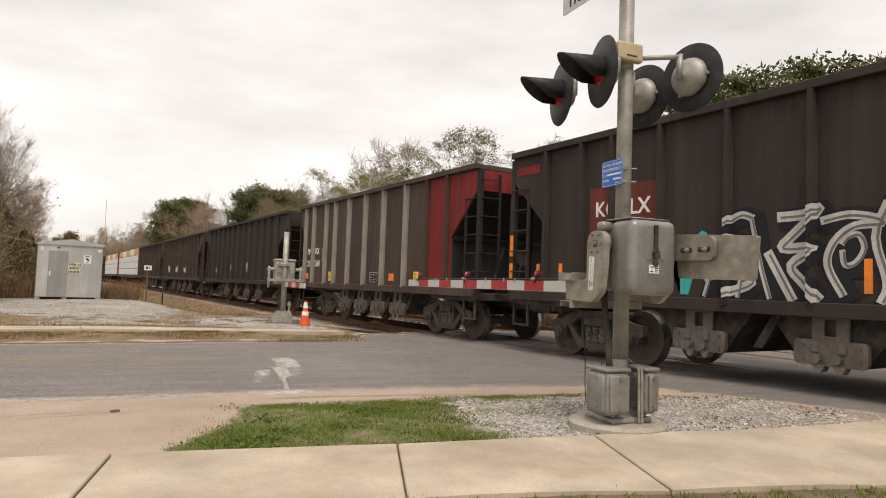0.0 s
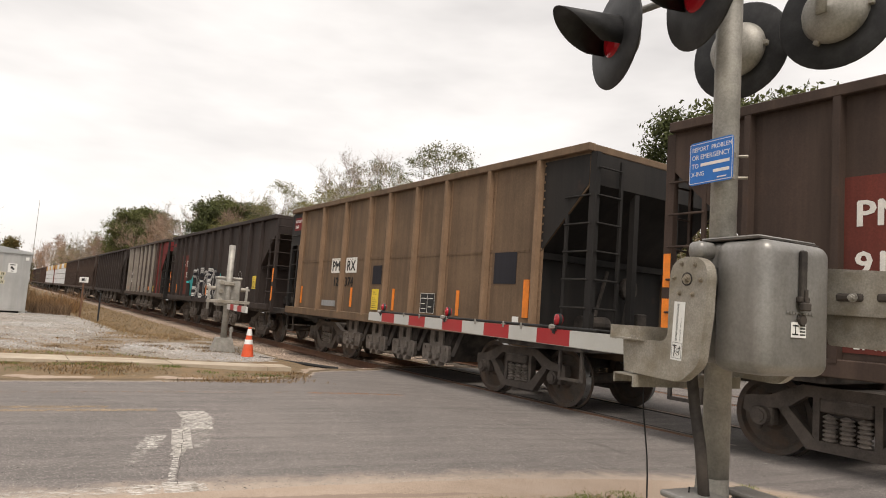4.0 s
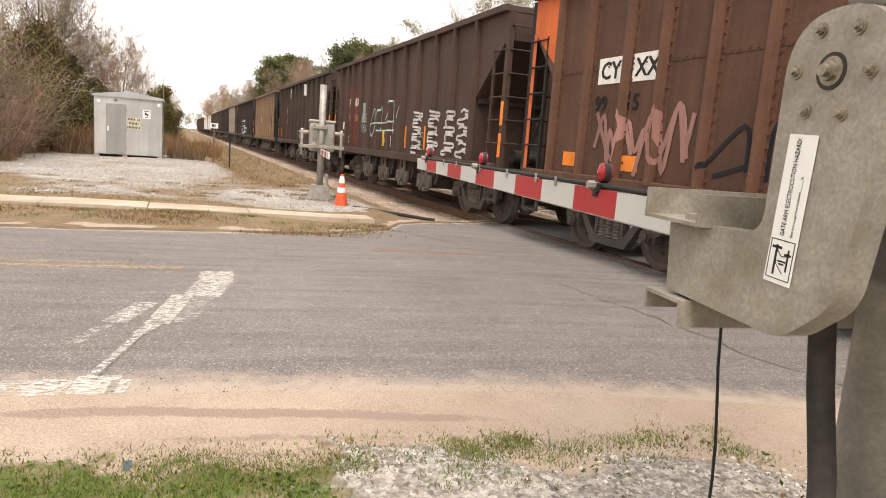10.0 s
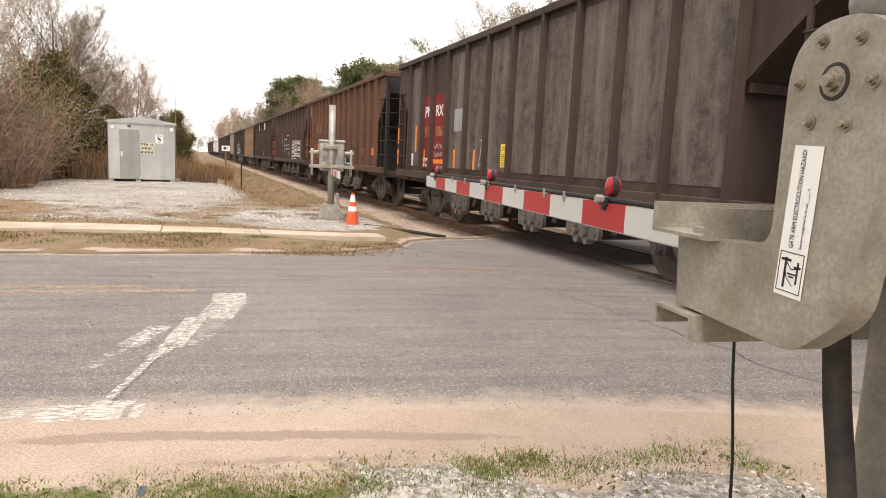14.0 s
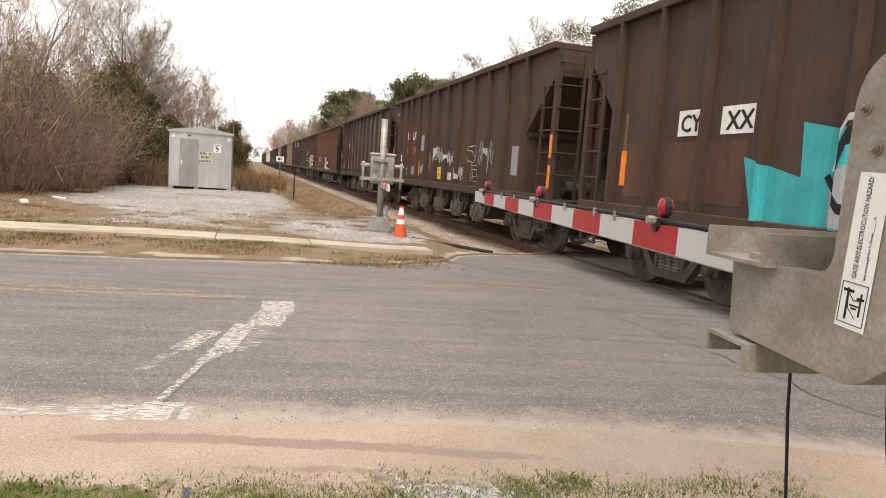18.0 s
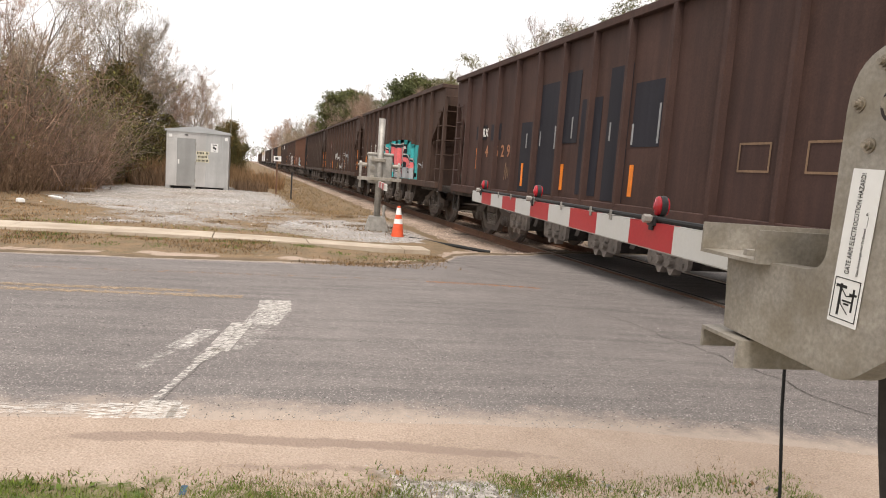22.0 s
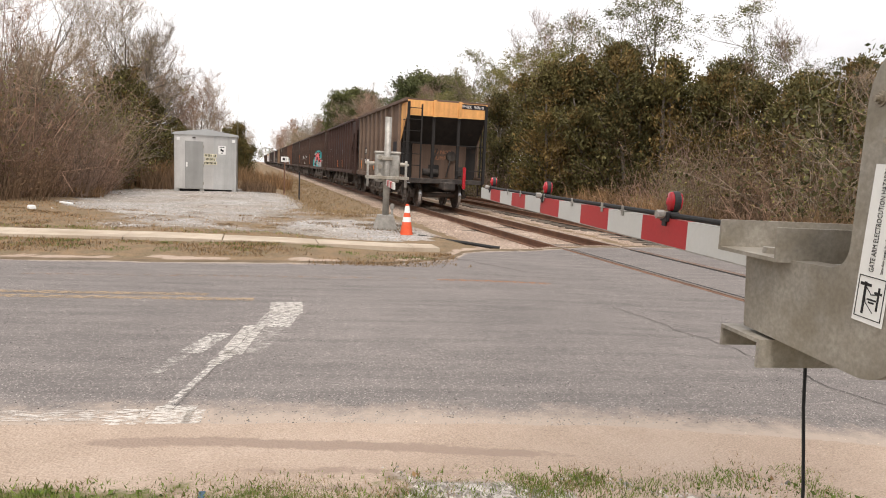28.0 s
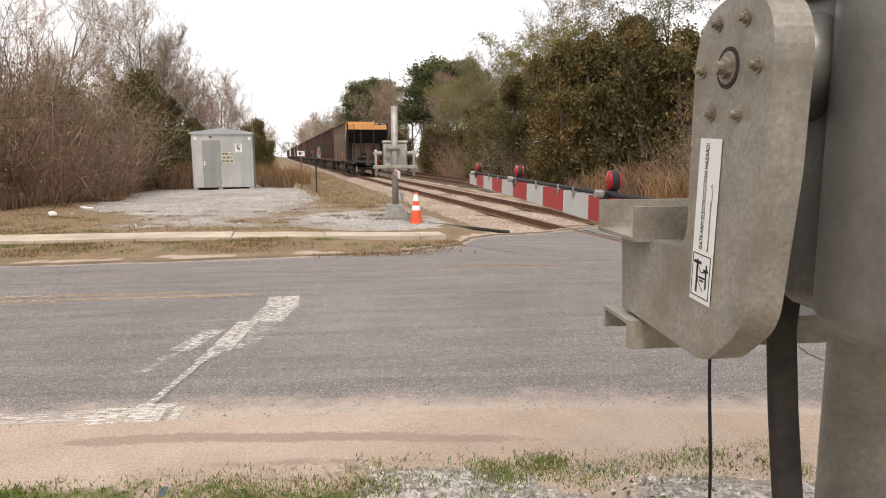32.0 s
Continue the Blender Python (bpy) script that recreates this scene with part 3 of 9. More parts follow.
ground = sheet("ground", _gx, _gy, lambda x, y: ground_z(x, y) + under_road(x, y), M_GROUND,
               lambda x, y: dict(zip(("sand", "grass", "gravel", "straw", "ballast", "dust"), region(x, y) + (step(6.2, 7.6, x), dust(x, y)))))
tagged(ground, "sandy verge, dead grass and pale gravel beside the road", "ground", kind="structure")


def road_z(x, y):
    return 0.0 - 0.06 * step(5.5, 8.5, x) * step(5, 8, y) - 0.25 * step(20, 60, np.abs(x - 9)) * 0


def road_sheet():
    xs = axis_steps([(-200, -20, 6), (-20, -3, 0.6), (-3, 12.5, 0.1), (12.5, 40, 0.8), (40, 200, 8)])
    vs = np.concatenate([np.linspace(0, 0.08, 8), np.linspace(0.1, 0.9, 40), np.linspace(0.92, 1, 8)])
    X, V = np.meshgrid(xs, vs)
    yn, yf = along(NEAR_EDGE, X) + 0.05 * wob(X, X, 3.0), along(FAR_EDGE, X) + 0.05 * wob(X, X, 2.6, 1.0)
    Y = yn + V * (yf - yn)
    Z = road_z(X, Y)
    nx, ny = len(xs), len(vs)
    idx = np.arange(nx * ny).reshape(ny, nx)
    quads = np.stack([idx[:-1, :-1], idx[:-1, 1:], idx[1:, 1:], idx[1:, :-1]], -1).reshape(-1, 4)
    me = bpy.data.meshes.new("road")
    me.from_pydata(np.stack([X.ravel(), Y.ravel(), Z.ravel()], -1).tolist(), [], quads.tolist())
    me.shade_smooth()
    a = me.attributes.new("edge", "FLOAT", "POINT")
    near = np.clip(1 - (Y - yn) / 0.85, 0, 1)
    farw = np.clip(1 - (yf - Y) / 0.45, 0, 1) * 0.9
    a.data.foreach_set("value", np.maximum(near, farw).ravel().astype(np.float32))
    me.materials.append(M_ASPHALT)
    return tagged(new("road", me), "worn grey asphalt road with sand washed over its edges", "road", kind="structure")


road = road_sheet()
M_STOP = worn_paint("worn_white_stop_line", (0.66, 0.63, 0.58), 0.50, 7)
M_EDGE = worn_paint("worn_white_edge_line", (0.56, 0.52, 0.47), 0.485, 5)
M_YLINE = worn_paint("worn_yellow_line", (0.43, 0.31, 0.19), 0.50, 5)
M_RUSTY = worn_paint("orange_stain", (0.50, 0.21, 0.09), 0.50, 6)
M_CRACK = mat("crack_tar", (0.075, 0.068, 0.062), 0.95, 0, 0.2, 6, 60, 0)


def flat_strip(name, pts, width, material, label, lift=0.005, taper=None, jitter=0.0):
    bm = B()
    prev = None
    for i, (x, y) in enumerate(pts):
        a, c = pts[max(i - 1, 0)], pts[min(i + 1, len(pts) - 1)]
        d = Vector((c[0] - a[0], c[1] - a[1])).normalized()
        w = width * (taper[i] if taper else 1) / 2
        s = Vector((-d.y, d.x)) * w
        z = float(road_z(x, y)) + lift
        cur = (bm.verts.new((x + s.x, y + s.y, z)), bm.verts.new((x - s.x, y - s.y, z)))
        if prev:
            bm.faces.new((prev[0], prev[1], cur[1], cur[0]))
        prev = cur
    return tagged(part(name, bm, material), label, "road marking", kind="structure")


def line_pts(x0, y0, x1, y1, n=12):
    return [(x0 + (x1 - x0) * i / n, y0 + (y1 - y0) * i / n) for i in range(n + 1)]


flat_strip("edge_line", line_pts(-40, 13.5, 2.3, 7.33, 40), 0.16, M_EDGE, "worn white edge line on the asphalt")
M_STOP2 = worn_paint("half_worn_white_stop_line", (0.66, 0.63, 0.58), 0.49, 6)
M_FAINT = worn_paint("faint_white_line", (0.6, 0.57, 0.52), 0.455, 5)
M_STOP3 = worn_paint("firm_white_stop_line", (0.60, 0.57, 0.52), 0.525, 7)
for _x0, _y0, _x1, _y1, _w, _m in ((3.34, 9.74, 3.37, 10.24, 0.31, M_STOP3), (3.20, 9.22, 3.32, 9.76, 0.30, M_STOP), (2.88, 8.42, 3.06, 9.28, 0.17, M_STOP3), (2.78, 8.20, 2.90, 8.50, 0.10, M_STOP3),
                                   (2.58, 7.42, 2.80, 8.26, 0.05, M_STOP2), (2.60, 7.13, 2.63, 7.42, 0.22, M_STOP3), (2.72, 7.14, 2.74, 7.34, 0.10, M_STOP), (2.36, 7.18, 2.42, 7.40, 0.20, M_STOP2)):
    flat_strip("stop_line", line_pts(_x0, _y0, _x1, _y1, 4), _w, _m, "worn white stop line across one lane", 0.006)
flat_strip("stop_line_ghost", line_pts(2.60, 8.50, 2.80, 9.05, 6), 0.17, M_STOP2, "faint rest of an older stop line", 0.0055)
flat_strip("stop_line_ghost", line_pts(2.42, 8.05, 2.56, 8.45, 6), 0.10, M_FAINT, "faint rest of an older stop line", 0.0055)
flat_strip("stop_line_ghost", line_pts(3.04, 8.45, 3.36, 9.75, 6), 0.16, M_FAINT, "faint rest of an older stop line", 0.0058)
flat_strip("yellow_line", line_pts(-40, 16.0, 3.05, 10.40, 40), 0.14, M_YLINE, "worn yellow centre line")
flat_strip("yellow_line", line_pts(-40, 16.25, 2.6, 10.68, 40), 0.13, M_YLINE, "worn yellow centre line")
flat_strip("orange_streak", line_pts(5.3, 11.52, 6.8, 11.33, 5), 0.09, M_RUSTY, "rusty orange streak on the asphalt")
flat_strip("orange_streak", line_pts(0.5, 12.0, 5.2, 11.62, 8), 0.12, worn_paint("faint_orange_stain", (0.42, 0.24, 0.14), 0.44, 4), "faint rusty streak along the far lane")
_cr = random.Random(5)
flat_strip("crack", [(6.86 + 0.02 * i + 0.05 * _cr.uniform(-1, 1) - 0.1 * (i > 14), 9.9 - 0.17 * i) for i in range(22)], 0.010, M_CRACK, "tarred crack across the asphalt", 0.006)
flat_strip("crack", [(5.9 + 0.09 * i, 14.0 - 0.16 * i + 0.04 * _cr.uniform(-1, 1)) for i in range(12)], 0.018, M_CRACK, "dark crack at the pavement joint", 0.006)
flat_strip("crack", [(-2 + 0.45 * i, 9.4 - 0.055 * i + 0.04 * _cr.uniform(-1, 1)) for i in range(9)], 0.006, M_CRACK, "fine crack along the lane", 0.006)
flat_strip("crack", [(2.62 + 0.036 * i + 0.015 * _cr.uniform(-1, 1), 7.35 + 0.15 * i) for i in range(18)], 0.003, M_CRACK, "fine crack along the stop line", 0.0075)

# ---- pavements: slabs with open joints ----
def slab_run(name, near, far, cuts, z, thick, label):
    """Concrete slabs between two edge lines, cut at the given pairs of places."""
    root = thing(name, Matrix(), label, "pavement", kind="structure")
    for k, ((xa, xb), (xc, xd)) in enumerate(zip(cuts, cuts[1:])):
        g = 0.006
        n = 4
        top = []
        for i in range(n + 1):
            x = (xa + g) + (xc - g - xa - g) * i / n
            top.append((x, float(along(near, x))))
        for i in range(n, -1, -1):
            x = (xb + g) + (xd - g - xb - g) * i / n
            top.append((x, float(along(far, x))))
        bm = B()
        dz = 0.004 * math.sin(k * 2.3)
        prism(bm, top, z - thick, z + dz, "z")
        bmesh.ops.bevel(bm, geom=[e for e in bm.edges if all(v.co.z > z - 0.03 for v in e.verts)], offset=0.008, segments=1, affect="EDGES")
        part("slab", bm, M_CONC, root)
    return root


_cuts = [(-9.6 + 1.5 * i, -9.3 + 1.5 * i) for i in range(7)] + [(0.42, 0.70), (1.94, 2.42), (3.34, 3.92), (4.56, 4.92), (6.0, 6.4), (7.6, 7.9)]
slab_run("pavement", WALK_NEAR, WALK_FAR, _cuts, 0.085, 0.12, "pale concrete footway slabs with dark open joints")
FAR_WALK_N = [(-60, 23.3), (-2.2, 15.62), (-0.4, 15.38), (1.5, 15.15), (3.5, 14.8), (5.4, 14.25), (6.1, 14.2)]
FAR_WALK_F = [(-60, 24.2), (-2.4, 16.55), (-0.6, 16.32), (1.4, 16.05), (3.5, 15.55), (5.1, 14.9), (6.1, 14.72)]
slab_run("far_pavement", FAR_WALK_N, FAR_WALK_F, [(-30 + 1.55 * i, -30 + 1.55 * i) for i in range(24)] + [(6.1, 6.1)], 0.075, 0.12, "pale narrow concrete path along the far verge")

# ---- tracks ----
def rail_profile(dx, head=0.036, h=0.17):
    return [(dx - 0.07, RAIL_Z - h), (dx + 0.07, RAIL_Z - h), (dx + 0.07, RAIL_Z - h + 0.012), (dx + 0.009, RAIL_Z - h + 0.03),
            (dx + 0.009, RAIL_Z - 0.045), (dx + head, RAIL_Z - 0.035), (dx + head, RAIL_Z - 0.004), (dx - head, RAIL_Z - 0.004),
            (dx - head, RAIL_Z - 0.035), (dx - 0.009, RAIL_Z - 0.045), (dx - 0.009, RAIL_Z - h + 0.03), (dx - 0.07, RAIL_Z - h + 0.012)]


def track(cx, y0, y1, bright, label):
    root = thing("railway_track", Matrix(), label, "railway track", kind="structure")
    for s in (-0.753, 0.753):
        bm = B()
        prism(bm, rail_profile(cx + s), y0, y1, "y")
        if bright:
            box(bm, cx + s - 0.03, cx + s + 0.03, y0, y1, RAIL_Z - 0.003, RAIL_Z + 0.001, mi=1)
        part("rail", bm, [M_RAIL, M_RAILTOP if bright else M_RAIL], root, "brown rail with a worn bright head" if bright else "dark rusty rail")
    return root


tr1 = track(TRACK_X, -120, 600, True, "railway track with brown rusty rails on pale ballast")
tr2 = track(TRACK2_X, -120, 600, False, "disused siding track with dark rusty rails")
_tie = B()
box(_tie, -1.28, 1.28, -0.115, 0.115, -0.13, 0.0, 0.012, 1)
for cx, tr in ((TRACK_X, tr1), (TRACK2_X, tr2)):
    first = part("sleeper", _tie, M_TIE, tr) if cx == TRACK_X else None
    if first:
        tie_mesh = first.data
        first.location = (cx, 15.95, RAIL_Z - 0.172)
    for i in range(1 if first else 0, 110):
        o = new("sleeper", tie_mesh)
        o.parent = tr
        o.location = (cx + _cr.uniform(-0.04, 0.04), 15.95 + 0.54 * i, RAIL_Z - 0.185 - 0.015 * _cr.random())
        o.rotation_euler = (0, 0, _cr.uniform(-0.02, 0.02))
# flangeways and timber panels in the crossing; each flangeway's shade is a near-black bar
_fl = thing("crossing_panels", Matrix(), "flangeways painted dark for their shade, and timber crossing panels beside the rails", "level crossing", kind="structure")
for cx in (TRACK_X, TRACK2_X):
    for s in (-0.753, 0.753):
        for k, (a, c, zz) in enumerate(((-0.11, -0.045, 0.006), (0.045, 0.11, 0.006))):
            bm = B()
            box(bm, cx + s + a, cx + s + c, 3.0, 15.3 if cx == TRACK_X else 14.6, RAIL_Z - 0.1, RAIL_Z - 0.004, 0.004, 1)
            part("panel", bm, M_SHADOWGAP if (k == 0) == (s > 0) else M_RAIL, _fl)

# ---- equipment hut, far signal, cone, posts ----
# paler copy of the wall aluminium, with the front sheet's reflection in its colour
M_HUT2 = mat("reflection_paled_aluminium", (0.60, 0.59, 0.57), 0.34, 0.55, 0.14, 1.0, 60, 0.08, 0.001, (0.34, 0.33, 0.32), 0.5, 1.2, streak=1)
M_DOOR = mat("dull_grey_door", (0.33, 0.33, 0.32), 0.5, 0.3, 0.1, 2, 60, 0.08, 0.001, (0.20, 0.20, 0.19), 0.4, 2, streak=1)


def hut():
    """Aluminium equipment hut: sheet walls on skids, a low gable over the door front, notices, whip aerial."""
    W, D, H = 2.35, 2.3, 2.28
    y0 = 31.5
    root = thing("equipment_hut", pose(0.05, y0, float(ground_z(1.2, y0)) - 0.02), "grey aluminium railway equipment hut on a gravel pad", "hut")
    # local x along the door front, y away from the road; the front's lower corner at the origin
    part("wall", box(B(), 0, W, 0, D, 0.11, H, 0.012, 1), M_HUT, root, "brushed aluminium walls")
    part("front_sheet", box(B(), 0.02, 1.485, -0.006, -0.001, 0.13, H - 0.02), M_HUT2, root, "aluminium front sheet painted paler for its reflection")
    # the shade under the floor is a black block between the skid rails
    part("skid", box(B(), 0.2, W - 0.2, 0.06, D - 0.04, -0.10, 0.11), M_SHADOWGAP, root, "black block painted as the shade under the floor")
    for x0 in (0.0, 0.95, W - 0.17):
        part("skid_rail", box(B(), x0, x0 + 0.17, 0.01, D, -0.10, 0.11, 0.006, 1), M_HUT, root)
    bm = B()
    prism(bm, [(-0.04, H - 0.03), (W + 0.04, H - 0.03), (W + 0.04, H + 0.03), (W * 0.51, H + 0.21), (-0.04, H + 0.03)], -0.05, D + 0.05, "y")
    part("roof", bm, M_HUTROOF, root, "low aluminium gable roof")
    part("eave_trim", box(B(), -0.05, W + 0.05, -0.062, -0.05, H - 0.045, H + 0.0), M_HUTROOF, root)
    for a, b, c, e in ((0.37, 0.40, 0.12, 2.03), (1.09, 1.12, 0.12, 2.03), (0.40, 1.09, 2.0, 2.03)):
        part("door_frame", box(B(), a, b, -0.02, -0.006, c, e), M_HUT2, root, "bright door frame")
    door = part("door", box(B(), 0.405, 1.085, -0.030, -0.006, 0.14, 1.995, 0.006, 1), M_DOOR, root, "plain metal door")
    part("door_handle", box(B(), 0.44, 0.50, -0.06, -0.028, 0.98, 1.16, 0.008, 1), M_LABEL, door, "pale door handle")
    for z in (0.35, 1.05, 1.80):
        part("hinge", box(B(), 1.06, 1.11, -0.042, -0.03, z - 0.06, z + 0.06), M_ALU, door)
    for x in (1.485, W - 0.26):
        part("seam", box(B(), x - 0.008, x + 0.008, -0.010, -0.0015, 0.12, H - 0.03), M_HUTROOF, root)
    cream = mat("cream_name_board", (0.62, 0.58, 0.42), 0.6)
    for k, (zz, n, x0, x1) in enumerate(((1.46, 8, 1.12, 1.60), (1.31, 7, 1.16, 1.55), (1.16, 9, 1.11, 1.60))):
        board = part("name_board", box(B(), x0, x1, -0.020, -0.012, zz - 0.065, zz + 0.065), cream, root, "cream board with a row of dark print")
        w = (x1 - x0 - 0.04) / n
        for i in range(n):
            if k == 0 and i == 5:
                continue
            part("print_bar", box(B(), x0 + 0.02 + i * w, x0 + 0.02 + i * w + w * 0.62, -0.023, -0.020, zz - 0.04, zz + 0.04), M_INK, board)
    sq = part("notice", box(B(), 1.65, 1.93, -0.014, -0.008, 1.52, 1.86), M_LABEL, root, "white warning notice")
    for a, b, c, e in ((1.70, 1.88, 1.79, 1.82), (1.73, 1.79, 1.66, 1.75), (1.79, 1.85, 1.62, 1.70), (1.75, 1.83, 1.56, 1.585)):
        part("print_bar", box(B(), a, b, -0.017, -0.014, c, e), M_INK, sq)
    for x in (0.10, W - 0.18):
        part("vent_cap", box(B(), x, x + 0.11, -0.04, -0.006, 2.0, 2.12, 0.008, 1), M_LABEL, root, "small white cap")
    part("lamp_cap", box(B(), 0.68, 0.80, -0.05, -0.006, 2.10, 2.15, 0.008, 1), M_UNDER, root, "small dark cap over the door")
    part("aerial", tube(B(), (W + 0.03, 0.3, 1.7), (W + 0.03, 0.3, 4.35), 0.012, 0.006, 8), M_GALV, root, "thin whip aerial")
    bm = B()
    sweep(bm, [(-0.02, 0.05, H - 0.05), (-0.09, 0.05, H - 0.05), (-0.09, 0.05, H + 0.18), (-0.02, 0.05, H + 0.18), (0.02, 0.05, H + 0.24)], 0.013)
    part("bracket", bm, M_GALV, root, "bent pipe hook at the eave")
    return root


hut()


def far_signal():
    m = pose(5.87, 17.92, -0.02, 0, 0, -8.3)
    root = thing("far_crossing_signal", m, "grey gate signal with its arm lowered across the far lane", "crossing signal")
    bm = B()
    tube(bm, (0, 0, 0.3), (0, 0, 2.50), 0.072, seg=20)
    part("mast", bm, M_ALU, root, "pale grey pole", True)
    bm = B()
    prism(bm, [(-0.26, -0.1), (0.26, -0.1), (0.26, 0.06), (0.17, 0.36), (-0.17, 0.36), (-0.26, 0.06)], -0.2, 0.2, "y")
    box(bm, -0.30, 0.30, -0.28, 0.28, -0.15, -0.02, 0.01, 1)
    part("base_casting", bm, M_ALU, root, "grey cast base")
    bm = B()
    for s in (-1, 1):
        part("anchor_bolt", tube(B(), (s * 0.2, -0.22, -0.04), (s * 0.2, -0.22, 0.12), 0.02, seg=8), M_ALU, root)
    tube(bm, (0.14, -0.1, 0.3), (0.14, -0.1, 0.62), 0.03, seg=10)
    tube(bm, (0.14, -0.1, 0.5), (0.14, -0.1, 0.60), 0.045, seg=10)
    part("conduit", bm, M_ALU, root)
    bm = B()
    box(bm, -0.26, 0.28, 0.02, 0.34, 1.08, 1.72, 0.04, 3)
    gb = part("gear_box", bm, M_ALU, root, "pale gear box", True)
    bm = B()
    box(bm, -0.28, 0.30, 0.0, 0.36, 1.70, 1.76, 0.02, 2)
    part("lid", bm, M_ALU, gb)
    for z in (1.22, 1.42, 1.62):
        bm = B()
        tube(bm, (-0.16, -0.03, z), (-0.16, 0.03, z), 0.05, seg=14)
        part("boss", bm, M_GALV, gb)
    for z in (1.15, 1.60):
        bm = B()
        box(bm, -0.12, 0.12, -0.10, 0.06, z - 0.04, z + 0.04, 0.01, 1)
        part("clamp", bm, M_GALV, gb)
    for s in (-1, 1):
        bm = B()
        prism(bm, rounded_plate2([(-0.03, 0.98), (0.05, 0.98), (0.05, 1.56), (-0.03, 1.56)]), s * 0.42 - 0.025, s * 0.42 + 0.025, "x")
        arm = part("arm_bracket", bm, M_ALU, root, "upright arm bracket")
        bm = B()
        tube(bm, (s * 0.28, 0.02, 1.48), (s * 0.45, 0.02, 1.48), 0.045, seg=12)
        tube(bm, (s * 0.44, 0.02, 1.48), (s * 0.48, 0.02, 1.48), 0.025, seg=6)
        part("shaft", bm, M_GALV, arm)
    bm = B()
    box(bm, -0.48, 0.48, -0.16, -0.08, 1.15, 1.22, 0.006, 1)
    part("cross_channel", bm, M_GALV, root, "cross channel")
    # its arm points at the near side of the road
    for i in range(5):
        bm = B()
        box(bm, -0.02, 0.02, -0.16 - 0.52 * (i + 1), -0.16 - 0.52 * i, 1.02, 1.14)
        part("stripe", bm, M_RED if i % 2 else M_WHITE, root, "red stripe of the arm" if i % 2 else "white stripe of the arm")
    return root


def rounded_plate2(p):
    (x0, z0), (x1, _), (_, z1), _ = p
    r = (x1 - x0) / 2
    c = (x0 + x1) / 2
    return [(c + r * math.cos(t), z1 - r + r * math.sin(t)) for t in [math.pi * i / 8 for i in range(9)]] + [(c + r * math.cos(t), z0 + r + r * math.sin(t)) for t in [math.pi + math.pi * i / 8 for i in range(9)]]


far_signal()


def cone():
    root = thing("traffic_cone", pose(6.12, 16.87, -0.055), "orange traffic cone with two white collars", "traffic cone")
    bm = B()
    box(bm, -0.19, 0.19, -0.19, 0.19, 0, 0.035, 0.02, 2)
    revolve(bm, [(0.145, 0.03), (0.135, 0.06), (0.035, 0.70), (0.024, 0.71), (0.0, 0.71)], seg=24)
    part("cone_body", bm, M_CONE, root, "", False)
    for z0, z1 in ((0.34, 0.44), (0.53, 0.67)):
        bm = B()
        rad = lambda z: 0.135 - (z - 0.06) * 0.1 / 0.64 + 0.0025
        revolve(bm, [(rad(z0), z0), (rad(z1), z1)], seg=24)
        part("collar", bm, M_LABEL, root, "white reflective collar")
    return root


cone()


def marker_post(x, y, h, board, label):
    root = thing("marker_post", pose(x, y, float(ground_z(x, y)) - 0.1), label, "post")
    bm = B()
    box(bm, -0.03, 0.03, -0.03, 0.03, 0, h, 0.006, 1)
    part("post", bm, M_RAIL if board else M_BLACK, root)
    if board:
        bm = B()
        box(bm, -0.16, 0.16, -0.045, -0.031, h - 0.22, h, 0.006, 1)
        bd = part("board", bm, M_LABEL, root, "white board with dark marks")
        bm = B()
        box(bm, -0.09, 0.02, -0.05, -0.045, h - 0.16, h - 0.05)
        box(bm, 0.05, 0.07, -0.05, -0.045, h - 0.16, h - 0.05)
        part("print_bar", bm, M_INK, bd)
    return root


marker_post(4.35, 33.0, 1.75, True, "short marker post with a small white board")
marker_post(4.95, 32.4, 1.30, False, "bare dark post beside the track")

# drain hose on the ground by the cone
_bm = B()
_p = [Vector((6.35 + 0.16 * i, 16.75 - 0.11 * i + 0.05 * math.sin(i * 1.4), 0.0 - 0.012 * i)) for i in range(10)]
sweep(_bm, _p, 0.035, 8)
tagged(part("cable_duct", _bm, M_RUBBER), "black plastic cable duct lying on the gravel", "cable duct")


def hydrant():
    root = thing("fire_hydrant", pose(-4.35, 20.7, 0), "red fire hydrant at the edge of the brush", "fire hydrant")
    bm = B()
    revolve(bm, [(0.16, 0), (0.16, 0.05), (0.11, 0.06), (0.11, 0.48), (0.14, 0.50), (0.14, 0.55), (0.11, 0.62), (0.04, 0.70), (0.0, 0.71)], seg=20)
    part("barrel", bm, M_RED, root, "", True)
    bm = B()
    for s in (-1, 1):
        tube(bm, (0, 0, 0.40), (s * 0.17, 0, 0.40), 0.05, seg=12)
    tube(bm, (0, 0, 0.38), (0, -0.19, 0.38), 0.07, seg=12)
    part("nozzle", bm, M_RED, root)
    return root


hydrant()


def litter(name, x, y, sx, sy, sz, material, label, cat):
    bm = B()
    box(bm, -sx, sx, -sy, sy, 0, sz, min(sx, sy, sz) * 0.4, 2)
    for v in bm.verts:
        v.co += Vector((noise.noise(v.co * 9), noise.noise(v.co * 9 + Vector((5, 0, 0))), 0)) * min(sx, sy) * 0.35
    ob = part(name, bm, material)
    ob.matrix_world = pose(x, y, float(ground_z(x, y)) - 0.005, 0, 0, 30 * x)
    return tagged(ob, label, cat)


